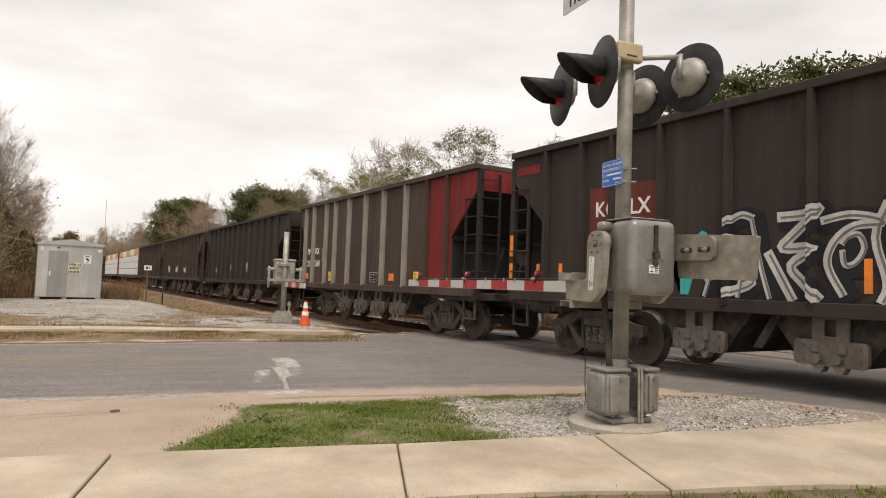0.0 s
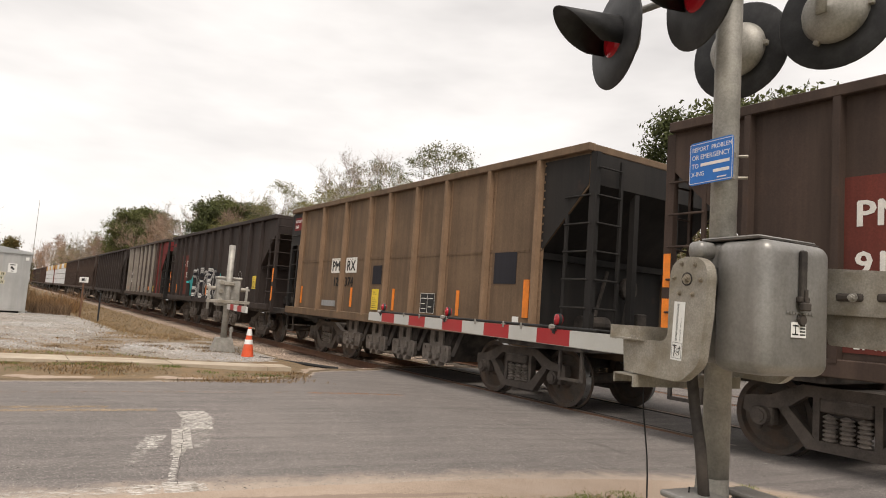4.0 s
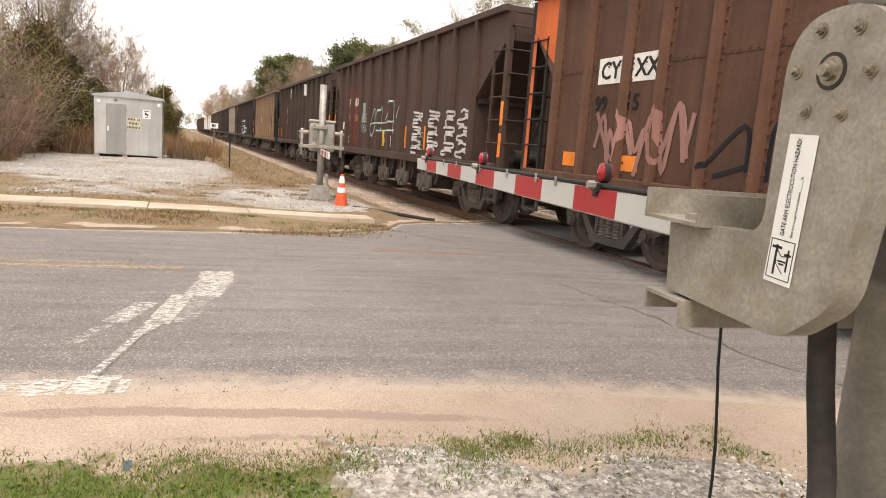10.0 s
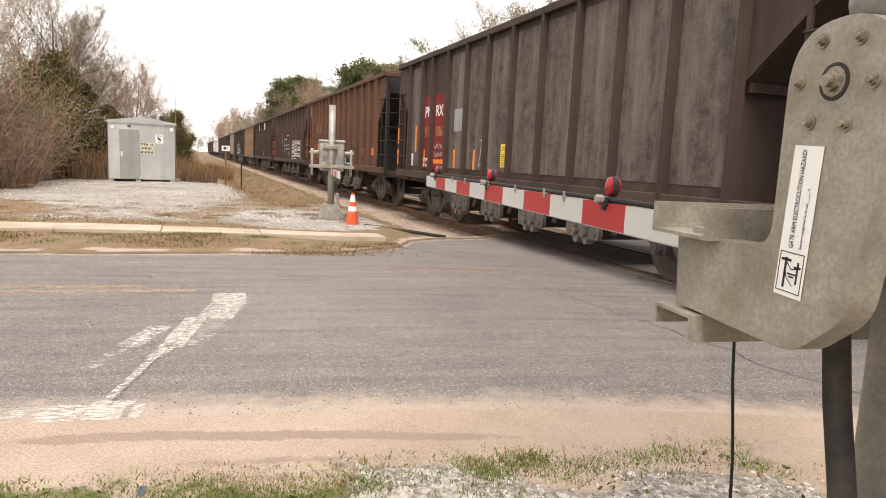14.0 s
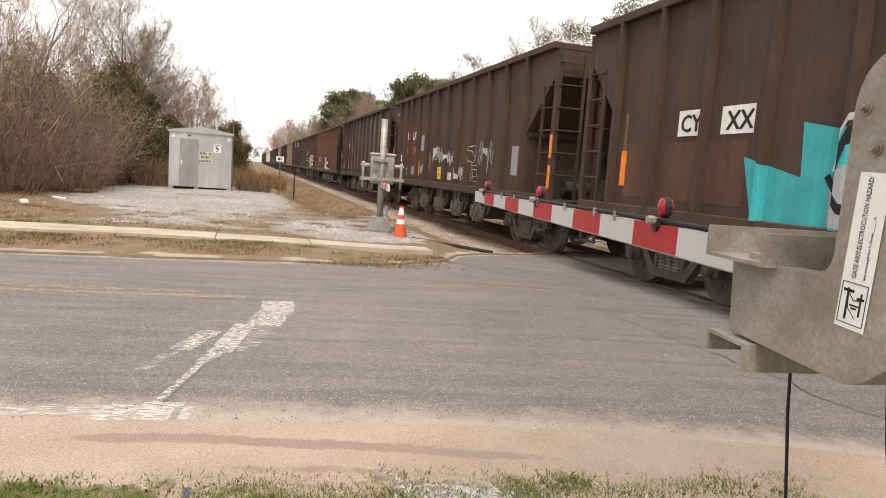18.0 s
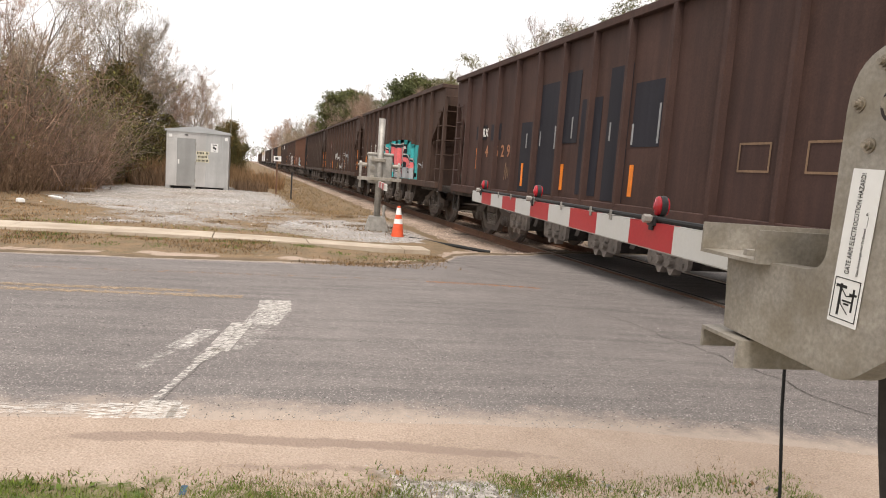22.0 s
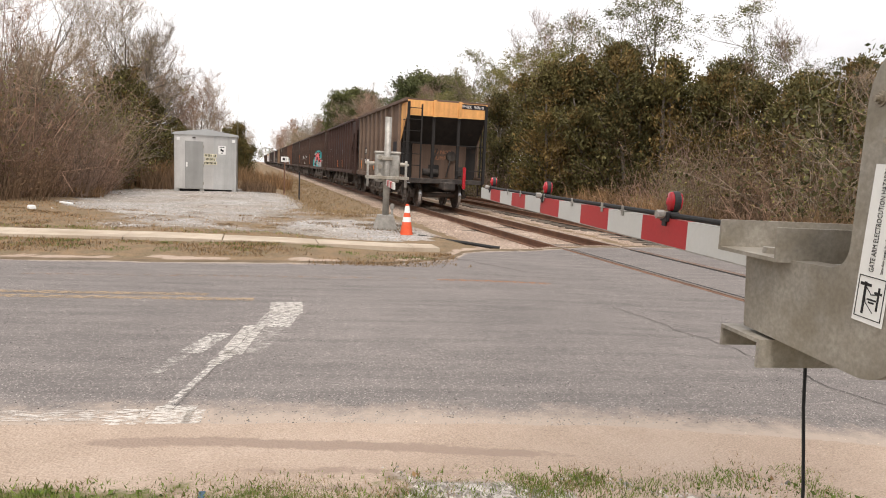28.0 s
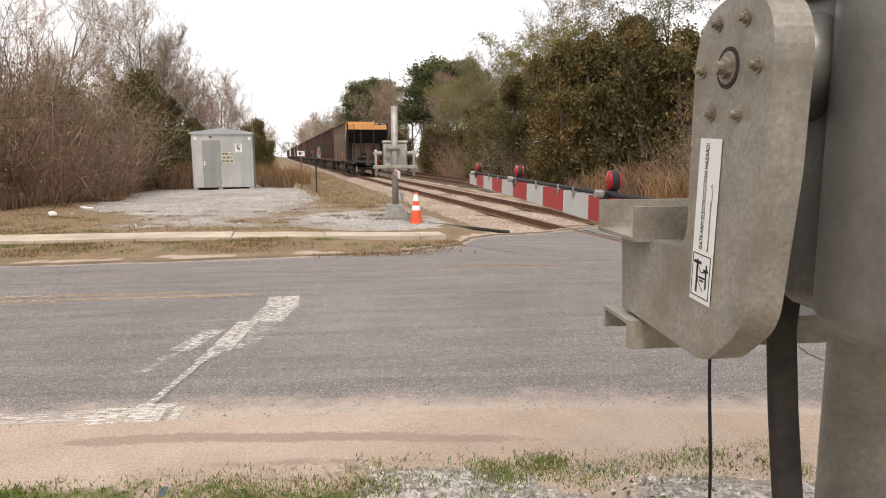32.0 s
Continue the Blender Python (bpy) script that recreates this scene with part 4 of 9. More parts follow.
litter("crumpled_bag", -2.0, 21.2, 0.10, 0.07, 0.10, M_LABEL, "crumpled white bag in the dead grass", "litter")
litter("plastic_sheet", -1.75, 23.2, 0.32, 0.05, 0.06, M_LABEL, "strip of white plastic in the grass", "litter")
litter("flattened_can", 2.84, 6.25, 0.04, 0.014, 0.014, mat("blue_can", (0.05, 0.10, 0.14), 0.4, 0.4), "crushed blue can in the grass", "litter")
litter("bark_piece", 0.85, 6.6, 0.035, 0.02, 0.03, M_TIE, "dark clod on the sandy shoulder", "litter")


def notice_board():
    root = thing("notice_board", pose(-3.6, 27.5, -0.1, 0, 0, 8), "small white board on a stake among the brush", "sign")
    bm = B()
    box(bm, -0.03, 0.03, -0.02, 0.02, 0, 1.5)
    part("stake", bm, M_TIE, root)
    bm = B()
    box(bm, -0.22, 0.22, -0.04, -0.02, 1.15, 1.6, 0.006, 1)
    part("board", bm, M_LABEL, root, "white board")
    return root


notice_board()

# ---- the gate signal ----
AX = Vector((0.145, 0.989, 0)).normalized()
MAST = Matrix(((AX.y, AX.x, 0, 4.40), (-AX.x, AX.y, 0, 4.46), (0, 0, 1, 0), (0, 0, 0, 1)))
# in this frame x runs away from the camera's first side (n), y along the lowered arm (a)


def rounded_plate(pts, r, seg=5):
    """Rounds the corners of an outline; r per corner."""
    out = []
    k = len(pts)
    for i in range(k):
        p, a, c = Vector(pts[i]), Vector(pts[i - 1]), Vector(pts[(i + 1) % k])
        rr = r[i] if isinstance(r, (list, tuple)) else r
        if rr <= 0:
            out.append(tuple(p))
            continue
        d0, d1 = (a - p).normalized(), (c - p).normalized()
        ang = d0.angle(d1)
        t = min(rr / math.tan(ang / 2), (a - p).length * 0.49, (c - p).length * 0.49)
        s, e = p + d0 * t, p + d1 * t
        for j in range(seg + 1):
            u = j / seg
            out.append(tuple((1 - u) ** 2 * s + 2 * u * (1 - u) * p + u * u * e))
    return out


def bolt(bm, x, y, z, r=0.012, h=0.014, direction=-1):
    tube(bm, (x, y, z), (x + direction * h, y, z), r, seg=6)
    tube(bm, (x, y, z), (x + direction * h * 0.35, y, z), r * 1.5, seg=14)
    tube(bm, (x, y, z), (x + direction * h * 1.9, y, z), r * 0.62, seg=10)


def flasher(root, n, a, z, face, lit):
    """A crossing flasher: round backing, hood, lens and housing; it faces face * x."""
    m = Matrix.Translation((n, a, z)) @ Matrix.Rotation(radians(-15 if face < 0 else 15), 4, "Z") @ Matrix.Rotation(radians(90) * face, 4, "Y") @ Matrix.Rotation(radians(2), 4, "X")
    body = thing_part("flasher", root)
    body.matrix_local = m
    bm = B()
    revolve(bm, [(0.0, 0.0), (0.13, 0.0), (0.285, -0.012), (0.292, -0.006), (0.288, 0.004), (0.13, 0.014), (0.0, 0.014)], seg=40)
    part("backing_disc", bm, M_BLACK, body, "black round backing disc", True)
    bm = B()
    revolve(bm, [(0.155, -0.012), (0.165, -0.03), (0.15, -0.07), (0.10, -0.11), (0.0, -0.125)], seg=28)
    part("lamp_housing", bm, M_ALU, body, "pale grey lamp housing", True)
    for k in range(3):
        t = radians(120 * k + 30)
        part("clamp", box(B(), 0.15, 0.18, -0.015, 0.015, -0.05, -0.02, 0.004, 1, Matrix.Rotation(t, 4, "Z")), M_GALV, body)
    bm = B()
    revolve(bm, [(0.0, 0.03), (0.07, 0.026), (0.108, 0.016), (0.112, 0.012)], seg=28)
    part("lens", bm, M_LIT if lit == 1 else M_LENSDIM, body, "lit red lens" if lit == 1 else "dim red lens", True)
    bm = B()
    # hood: a part tube open below, longer at the top
    prev = None
    up = -face
    for i in range(25):
        t = radians(-125 + 250 * i / 24)
        d = Vector((math.cos(t) * -up * -1, math.sin(t), 0))
        c = abs(t) / radians(125)
        ln = 0.37 - 0.25 * c ** 1.8
        r1, r2 = 0.128, 0.124
        cur = [bm.verts.new(Vector((d.x * r, d.y * r, zz))) for r, zz in ((r1, 0.012), (r2, 0.012 + ln), (r2 - 0.006, 0.012 + ln), (r1 - 0.006, 0.012))]
        if prev:
            for q in range(4):
                bm.faces.new((prev[q], prev[(q + 1) % 4], cur[(q + 1) % 4], cur[q]))
        prev = cur
    part("hood", bm, M_BLACK, body, "black hood", True)
    return body


def thing_part(name, parent):
    ob = new(name, bpy.data.meshes.new(name))
    ob.parent = parent
    return ob


def gate_signal():
    root = thing("crossing_signal", MAST, "galvanised crossing signal mast with grey gear box and four flashers", "crossing signal")
    bm = B()
    tube(bm, (0.02, 0, 0.55), (0.02, 0, 4.95), 0.064, seg=28)
    part("mast", bm, M_ALU, root, "weathered aluminium pole", True)
    # concrete footing and base casting
    bm = B()
    revolve(bm, [(0.40, -0.15), (0.40, 0.10), (0.37, 0.125), (0.0, 0.13)], seg=24)
    part("footing", bm, M_CONCG, root, "stained round concrete footing")
    bm = B()
    box(bm, -0.20, 0.19, -0.20, 0.17, 0.13, 0.17, 0.01, 2)
    tube(bm, (0, 0, 0.15), (0, 0, 0.62), 0.10, 0.075, 20)
    for sx in (-1, 1):
        for sy in (-1, 1):
            prism(bm, [(0.06, 0.17), (0.18, 0.17), (0.06, 0.40)], -0.012, 0.012, "y", Matrix.Rotation(math.atan2(sy, sx), 4, "Z"))
            tube(bm, (sx * 0.15, sy * 0.14, 0.12), (sx * 0.15, sy * 0.14, 0.24), 0.014, seg=8)
            tube(bm, (sx * 0.15, sy * 0.14, 0.17), (sx * 0.15, sy * 0.14, 0.20), 0.026, seg=6)
    part("base_casting", bm, M_ALU, root, "cast base with anchor bolts")
    for k, (a0, a1, n0, n1) in enumerate(((-0.26, 0.02, -0.30, -0.08), (-0.27, -0.02, 0.07, 0.20))):
        bm = B()
        box(bm, n0, n1, a0, a1, 0.20, 0.555, 0.05, 4)
        jb = part("junction_box", bm, M_CAB, root, "grey cast junction box", True)
        bm = B()
        box(bm, n0 - 0.012, n1 + 0.006, a0 - 0.008, a1 + 0.006, 0.545, 0.575, 0.012, 2)
        part("lid", bm, M_CAB, jb)
        part("cover", box(B(), n0 + 0.02, n1 - 0.02, a0 - 0.022, a0 + 0.01, 0.235, 0.52, 0.012, 2), M_CAB, jb, "bolted front cover", True)
        part("cover", box(B(), n0 - 0.02, n0 + 0.01, a0 + 0.03, a1 - 0.03, 0.235, 0.52, 0.012, 2), M_CAB, jb, "bolted side cover", True)
        for zz in (0.27, 0.5):
            part("lug", tube(B(), ((n0 + n1) / 2, a0 - 0.034, zz), ((n0 + n1) / 2, a0 + 0.01, zz), 0.018, seg=12), M_CAB, jb)
            part("lug", tube(B(), (n0 - 0.034, a0 + 0.12, zz), (n0 + 0.01, a0 + 0.12, zz), 0.02, seg=12), M_CAB, jb)
    for q in (0.0, 0.03):
        part("strap", tube(B(), (0.03 + q, -0.235, 0.14), (0.02 + q, -0.235, 0.58), 0.012, seg=10), M_GALV, root, "bright strap")
    # conduit from the base box up to the gear box
    bm = B()
    pts = [(-0.17, -0.11, 0.56), (-0.16, -0.07, 0.78), (-0.15, -0.02, 0.95), (-0.145, 0.01, 1.10), (-0.14, 0.01, 1.19)]
    sweep(bm, pts, 0.026, 16)
    part("conduit", bm, M_UNDER, root, "dark flexible conduit", True)
    # gear box
    bm = B()
    box(bm, -0.232, 0.17, -0.26, -0.085, 1.18, 1.735, 0.035, 3)
    gb = part("gear_box", bm, M_CAB, root, "grey cast gear box with rounded corners", True)
    bm = B()
    box(bm, -0.262, 0.176, -0.476, -0.195, 1.155, 1.738, 0.058, 5)
    part("door", bm, M_CAB, gb, "deep rounded door on the front", True)
    part("gasket", box(B(), -0.236, 0.16, -0.42, -0.09, 1.7385, 1.746, 0.003, 1), M_UNDER, gb, "thin dark line under the lid")
    part("lid", box(B(), -0.228, 0.15, -0.41, -0.095, 1.746, 1.758, 0.005, 1), M_CAB, gb, "flat lid", True)
    bm = B()
    box(bm, -0.325, -0.20, -0.185, -0.095, 1.655, 1.735, 0.03, 3)
    part("ear", bm, M_CAB, gb, "cast ear beside the lid", True)
    for zz in (1.24, 1.66):
        part("hinge", tube(B(), (0.182, -0.21, zz - 0.05), (0.182, -0.21, zz + 0.05), 0.014, seg=10), M_CAB, gb)
    bm = B()
    box(bm, -0.062, -0.028, -0.50, -0.476, 1.47, 1.70, 0.006, 1)
    box(bm, -0.075, -0.01, -0.50, -0.476, 1.475, 1.50, 0.004, 1)
    box(bm, -0.07, -0.02, -0.515, -0.49, 1.44, 1.475, 0.005, 1)
    tube(bm, (-0.045, -0.505, 1.47), (-0.045, -0.505, 1.53), 0.008, seg=8)
    tube(bm, (-0.045, -0.495, 1.40), (-0.045, -0.478, 1.40), 0.022, seg=14)
    part("hasp", bm, M_UNDER, gb, "dark hasp with padlock")
    bm = B()
    box(bm, -0.105, -0.01, -0.4815, -0.479, 1.325, 1.39, mi=0)
    lab = part("label", bm, M_LABEL, gb, "small white warning label")
    bm = B()
    for k in range(4):
        box(bm, -0.05, -0.015, -0.4825, -0.481, 1.335 + 0.013 * k, 1.341 + 0.013 * k)
    box(bm, -0.098, -0.06, -0.4825, -0.481, 1.335, 1.341)
    box(bm, -0.08, -0.075, -0.4825, -0.481, 1.335, 1.38)
    box(bm, -0.095, -0.06, -0.4825, -0.481, 1.372, 1.378)
    part("print", bm, M_INK, lab)
    bm = B()
    for k in range(9):
        box(bm, -0.135 + k * 0.02, -0.12 + k * 0.02, -0.481, -0.4785, 1.425, 1.436)
    part("raised_letters", bm, M_CAB, gb, "band of raised lettering too small to read")
    for zz in (1.30, 1.62):
        bm = B()
        box(bm, -0.02, 0.03, -0.11, -0.055, zz - 0.04, zz + 0.04, 0.006, 1)
        tube(bm, (0.02, 0, zz - 0.03), (0.02, 0, zz + 0.03), 0.075, seg=24)
        part("clamp", bm, M_GALV, gb, "mast clamp")
    # main shaft
    part("shaft", tube(B(), (-0.305, -0.145, 1.554), (-0.22, -0.145, 1.554), 0.062, 0.085, 28), M_CAB, root, "shaft collar", True)
    part("shaft", tube(B(), (0.15, -0.135, 1.554), (0.27, -0.135, 1.554), 0.07, seg=28), M_CAB, root, "shaft collar", True)
    # arm bracket: a thick plate with rounded head, foot running along the arm
    def bracket_outline():
        return rounded_plate([(-0.265, 1.657), (-0.04, 1.657), (-0.038, 1.265), (0.262, 1.256), (0.246, 1.097), (-0.12, 1.085), (-0.225, 1.17), (-0.255, 1.40)],
                             [0.115, 0.115, 0.05, 0.004, 0.004, 0.10, 0.10, 0.05], 8)
    bm = B()
    prism(bm, bracket_outline(), -0.362, -0.305, "x")
    bmesh.ops.bevel(bm, geom=[e for e in bm.edges if len(e.link_faces) == 2 and e.calc_face_angle(0) > 0.9], offset=0.006, segments=2, affect="EDGES")
    arm_bracket = part("arm_bracket", bm, M_GALV, root, "thick mottled galvanised arm bracket")
    bm = B()
    prism(bm, bracket_outline(), 0.30, 0.345, "x")
    part("arm_bracket", bm, M_GALV, root, "second arm bracket behind the mast")
    for k in range(6):
        t = radians(60 * k + 4)
        bm = B()
        bolt(bm, -0.362, -0.145 + 0.078 * math.cos(t), 1.554 + 0.078 * math.sin(t), 0.0088, 0.007)
        part("bolt", bm, M_BOLT, arm_bracket, "hexagon bolt")
    # dark disc that paints the shade of the recess round the shaft
    bm = B()
    tube(bm, (-0.3635, -0.145, 1.554), (-0.36, -0.145, 1.554), 0.031, seg=28)
    part("shaft_recess", bm, M_UNDER, arm_bracket)
    bm = B()
    bolt(bm, -0.360, -0.145, 1.554, 0.0165, 0.012)
    part("shaft_nut", bm, M_BOLT, arm_bracket, "large shaft nut")
    # sticker on the bracket
    sm = Matrix.Translation((-0.3636, -0.1035, 1.318)) @ Matrix(((0, 0, -1, 0), (-0.05, 0.9987, 0, 0), (0.9987, 0.05, 0, 0), (0, 0, 0, 1)))
    # local x of the sticker runs up the plate, local y towards the mast side
    bm = B()
    box(bm, -0.135, 0.132, -0.033, 0.033, 0.0, 0.0012, m=sm)
    st = part("sticker", bm, M_LABEL, arm_bracket, "white hazard sticker with black print")
    letters("sticker_text", "GATE ARM ELECTROCUTION HAZARD!", 0.0128, M_INK, st, sm @ Matrix.Translation((-0.048, 0.002, 0.0016)) @ Matrix.Diagonal((0.76, 1.15, 1, 1)), 0.0003, "bold black print")
    letters("sticker_text", "Gate Arm Length Not To Exceed ______ Ft.", 0.0075, M_INK, st, sm @ Matrix.Translation((-0.048, -0.018, 0.0016)) @ Matrix.Diagonal((0.8, 1, 1, 1)), 0.0002, "small black print")
    bm = B()
    for a, c, e, g in ((-0.127, -0.055, -0.029, -0.0275), (-0.127, -0.055, 0.0275, 0.029), (-0.127, -0.1255, -0.029, 0.029), (-0.0565, -0.055, -0.029, 0.029),
                       (-0.12, -0.065, 0.010, 0.015), (-0.072, -0.067, 0.0, 0.024), (-0.11, -0.07, -0.019, -0.015), (-0.082, -0.078, -0.024, -0.008),
                       (-0.10, -0.097, -0.010, 0.002), (-0.095, -0.092, -0.014, 0.006)):
        box(bm, a, c, e, g, 0.0012, 0.0018, m=sm)
    stroke(bm, [(-0.072, 0.012), (-0.085, -0.002), (-0.082, -0.016)], 0.0022, sm, lift=0.0018)
    stroke(bm, [(-0.115, -0.01), (-0.10, 0.008), (-0.07, 0.014)], 0.0018, sm, lift=0.0018)
    part("pictogram", bm, M_INK, st, "black line drawing in a frame")
    # cross channels that join the two brackets and hold the arm
    bm = B()
    prism(bm, [(0.112, 1.256), (0.322, 1.256), (0.322, 1.325), (0.314, 1.325), (0.314, 1.264), (0.120, 1.264), (0.120, 1.325), (0.112, 1.325)], -0.395, 0.36, "x")
    part("top_channel", bm, M_GALV, root, "pale galvanised cross channel that carries the arm")
    bm = B()
    prism(bm, [(0.150, 1.028), (0.160, 1.028), (0.160, 1.080), (0.287, 1.080), (0.287, 1.040), (0.295, 1.040), (0.295, 1.088), (0.150, 1.088)], -0.385, 0.36, "x")
    part("bottom_channel", bm, M_GALV, root, "dull cross channel under the brackets")
    bm = B()
    tube(bm, (-0.35, 0.20, 1.264), (-0.35, 0.20, 1.277), 0.014, seg=6)
    part("bolt", bm, M_GALV, root)
    bm = B()
    prism(bm, [(-0.10, 1.325), (0.0, 1.372), (0.06, 1.372), (0.12, 1.325)], -0.20, -0.17, "x")
    part("lug", bm, M_GALV, root, "rounded lug on the cross channel")
    # counterweight side
    bm = B()
    prism(bm, rounded_plate([(-0.80, 1.43), (-0.80, 1.615), (-0.02, 1.655), (-0.02, 1.45)], [0.07, 0.07, 0.05, 0.05], 5), 0.225, 0.255, "x")
    part("counterweight_arm", bm, M_GALV, root, "galvanised counterweight arm with slots")
    # slots are uncut: dark bars on the arm carry their inner shade as colour
    for a in (-0.70, -0.52):
        bm = B()
        box(bm, 0.215, 0.23, a - 0.06, a + 0.06, 1.50, 1.535, 0.01, 2)
        slot = part("slot", bm, M_UNDER, root)
        bm = B()
        bolt(bm, 0.216, a - 0.02, 1.517, 0.014, 0.016)
        part("bolt", bm, M_ALU, slot)
    bm = B()
    prism(bm, rounded_plate([(-1.15, 1.60), (-0.36, 1.655), (-0.40, 1.30), (-1.12, 1.285)], 0.02, 3), 0.26, 0.30, "x")
    part("counterweight", bm, M_GALV, root, "flat grey counterweight plate")
    # flashers on cross arms
    for n, a, z, f, lit in ((-0.27, 0.55, 2.96, -1, 1), (-0.30, -0.10, 2.97, -1, 1), (0.47, 0.31, 2.98, 1, 0), (0.50, -0.26, 3.0, 1, 0)):
        flasher(root, n, a, z, f, lit)
    bm = B()
    for n, a in ((-0.12, 0.55), (-0.14, -0.10), (0.34, 0.31), (0.37, -0.26)):
        tube(bm, (0, 0, 3.16), (n, a, 3.16), 0.021, seg=12)
        tube(bm, (n, a, 3.18), (n, a, 2.97), 0.026, seg=12)
    tube(bm, (0, 0, 3.06), (0, 0, 3.26), 0.078, seg=24)
    part("cross_arm", bm, M_ALU, root, "grey pipe arms", True)
    bm = B()
    box(bm, -0.16, 0.10, -0.13, -0.062, 3.10, 3.26, 0.02, 2)
    tb = part("junction_head", bm, M_TAN, root, "tan junction box on the mast")
    bm = B()
    for k in range(4):
        box(bm, -0.07 + 0.026 * k, -0.05 + 0.026 * k, -0.1355, -0.13, 3.14, 3.15)
    part("print", bm, M_INK, tb)
    # blue sign
    bm = B()
    prism(bm, rounded_plate([(-0.192, 2.045), (0.074, 2.045), (0.074, 2.262), (-0.192, 2.262)], 0.02, 4), -0.146, -0.143, "x")
    sg = part("sign_plate", bm, M_BLUE, root, "blue emergency notice with white print")
    fm = Matrix(((0, 0, -1, -0.1465), (-1, 0, 0, -0.059), (0, 1, 0, 2.153), (0, 0, 0, 1))) @ Matrix.Diagonal((0.87, 0.98, 1, 1))
    for k, (tx, sz) in enumerate((("REPORT  PROBLEM", 0.033), ("OR EMERGENCY", 0.036))):
        letters("sign_text", tx, sz, M_PAINTW, sg, fm @ Matrix.Translation((-0.135, 0.062 - 0.042 * k, 0)), 0.0004)
    letters("sign_text", "TO", 0.036, M_PAINTW, sg, fm @ Matrix.Translation((-0.135, -0.024, 0)), 0.0004)
    letters("sign_text", "X-ING", 0.033, M_PAINTW, sg, fm @ Matrix.Translation((-0.135, -0.066, 0)), 0.0004)
    bm = B()
    box(bm, -0.07, 0.13, -0.018, -0.002, 0, 0.0006, m=fm)
    box(bm, 0.02, 0.13, -0.06, -0.044, 0, 0.0006, m=fm)
    box(bm, 0.05, 0.11, -0.09, -0.083, 0, 0.0006, m=fm)
    for a, c, e, g in ((-0.148, 0.148, 0.1, 0.103), (-0.148, 0.148, -0.103, -0.1), (-0.149, -0.146, -0.1, 0.1), (0.146, 0.149, -0.1, 0.1)):
        box(bm, a, c, e, g, 0, 0.0006, m=fm)
    part("print_bars", bm, M_PAINTW, sg, "white bars and border")
    for z in (2.10, 2.21):
        bm = tube(B(), (0, 0, z - 0.012), (0, 0, z + 0.012), 0.068, seg=24)
        tube(bm, (0.05, -0.05, z), (0.085, -0.085, z), 0.008, seg=8)
        box(bm, -0.144, 0, -0.02, 0.02, z - 0.012, z + 0.012)
        part("strap", bm, M_GALV, sg)
    # number-of-tracks plate and crossbuck above
    bm = B()
    prism(bm, rounded_plate([(0.77, 3.79), (-0.62, 3.79), (-0.62, 4.02), (0.77, 4.02)], 0.02, 3), -0.125, -0.119, "x")
    plate = part("tracks_plate", bm, M_WHITE, root, "white plate under the crossbuck")
    letters("lettering", "TRACKS", 0.17, M_INK, plate, Matrix(((0, 0, -1, -0.126), (-1, 0, 0, 0.70), (0, 1, 0, 3.84), (0, 0, 0, 1))), 0.0008, "black lettering", bold=0.05)
    for s in (1, -1):
        bm = B()
        box(bm, -0.012, -0.004, -0.6, 0.6, -0.11, 0.11, m=Matrix.Translation((-0.10, 0.0, 4.62)) @ Matrix.Rotation(radians(42 * s), 4, "X") @ Matrix.Translation((-0.004 * s, 0, 0)))
        part("crossbuck", bm, M_WHITE, root, "white crossbuck board")
    part("strut", tube(B(), (-0.115, 0.42, 3.83), (0.0, 0.04, 3.80), 0.014, seg=8), M_GALV, root)
    part("collar", tube(B(), (0.02, 0, 3.74), (0.02, 0, 3.88), 0.076, seg=20), M_GALV, root)
    # hanging cable under the cross channel
    bm = B()
    pts = [Vector((-0.05 - 0.005 * i, 0.44 - 0.016 * i + 0.008 * math.sin(i * 1.1), 1.04 - 0.10 * i)) for i in range(9)]
    pts += [Vector((-0.11, 0.22, 0.13)), Vector((-0.15, 0.10, 0.13)), Vector((-0.19, 0.0, 0.24)), Vector((-0.21, -0.04, 0.45)), Vector((-0.21, -0.06, 0.60))]
    pts = [Vector((-0.05, 0.30, 1.06))] + pts
    sweep(bm, pts, 0.0042, 6)
    part("cable", bm, M_RUBBER, root, "thin black hanging cable")
    return root


signal = gate_signal()


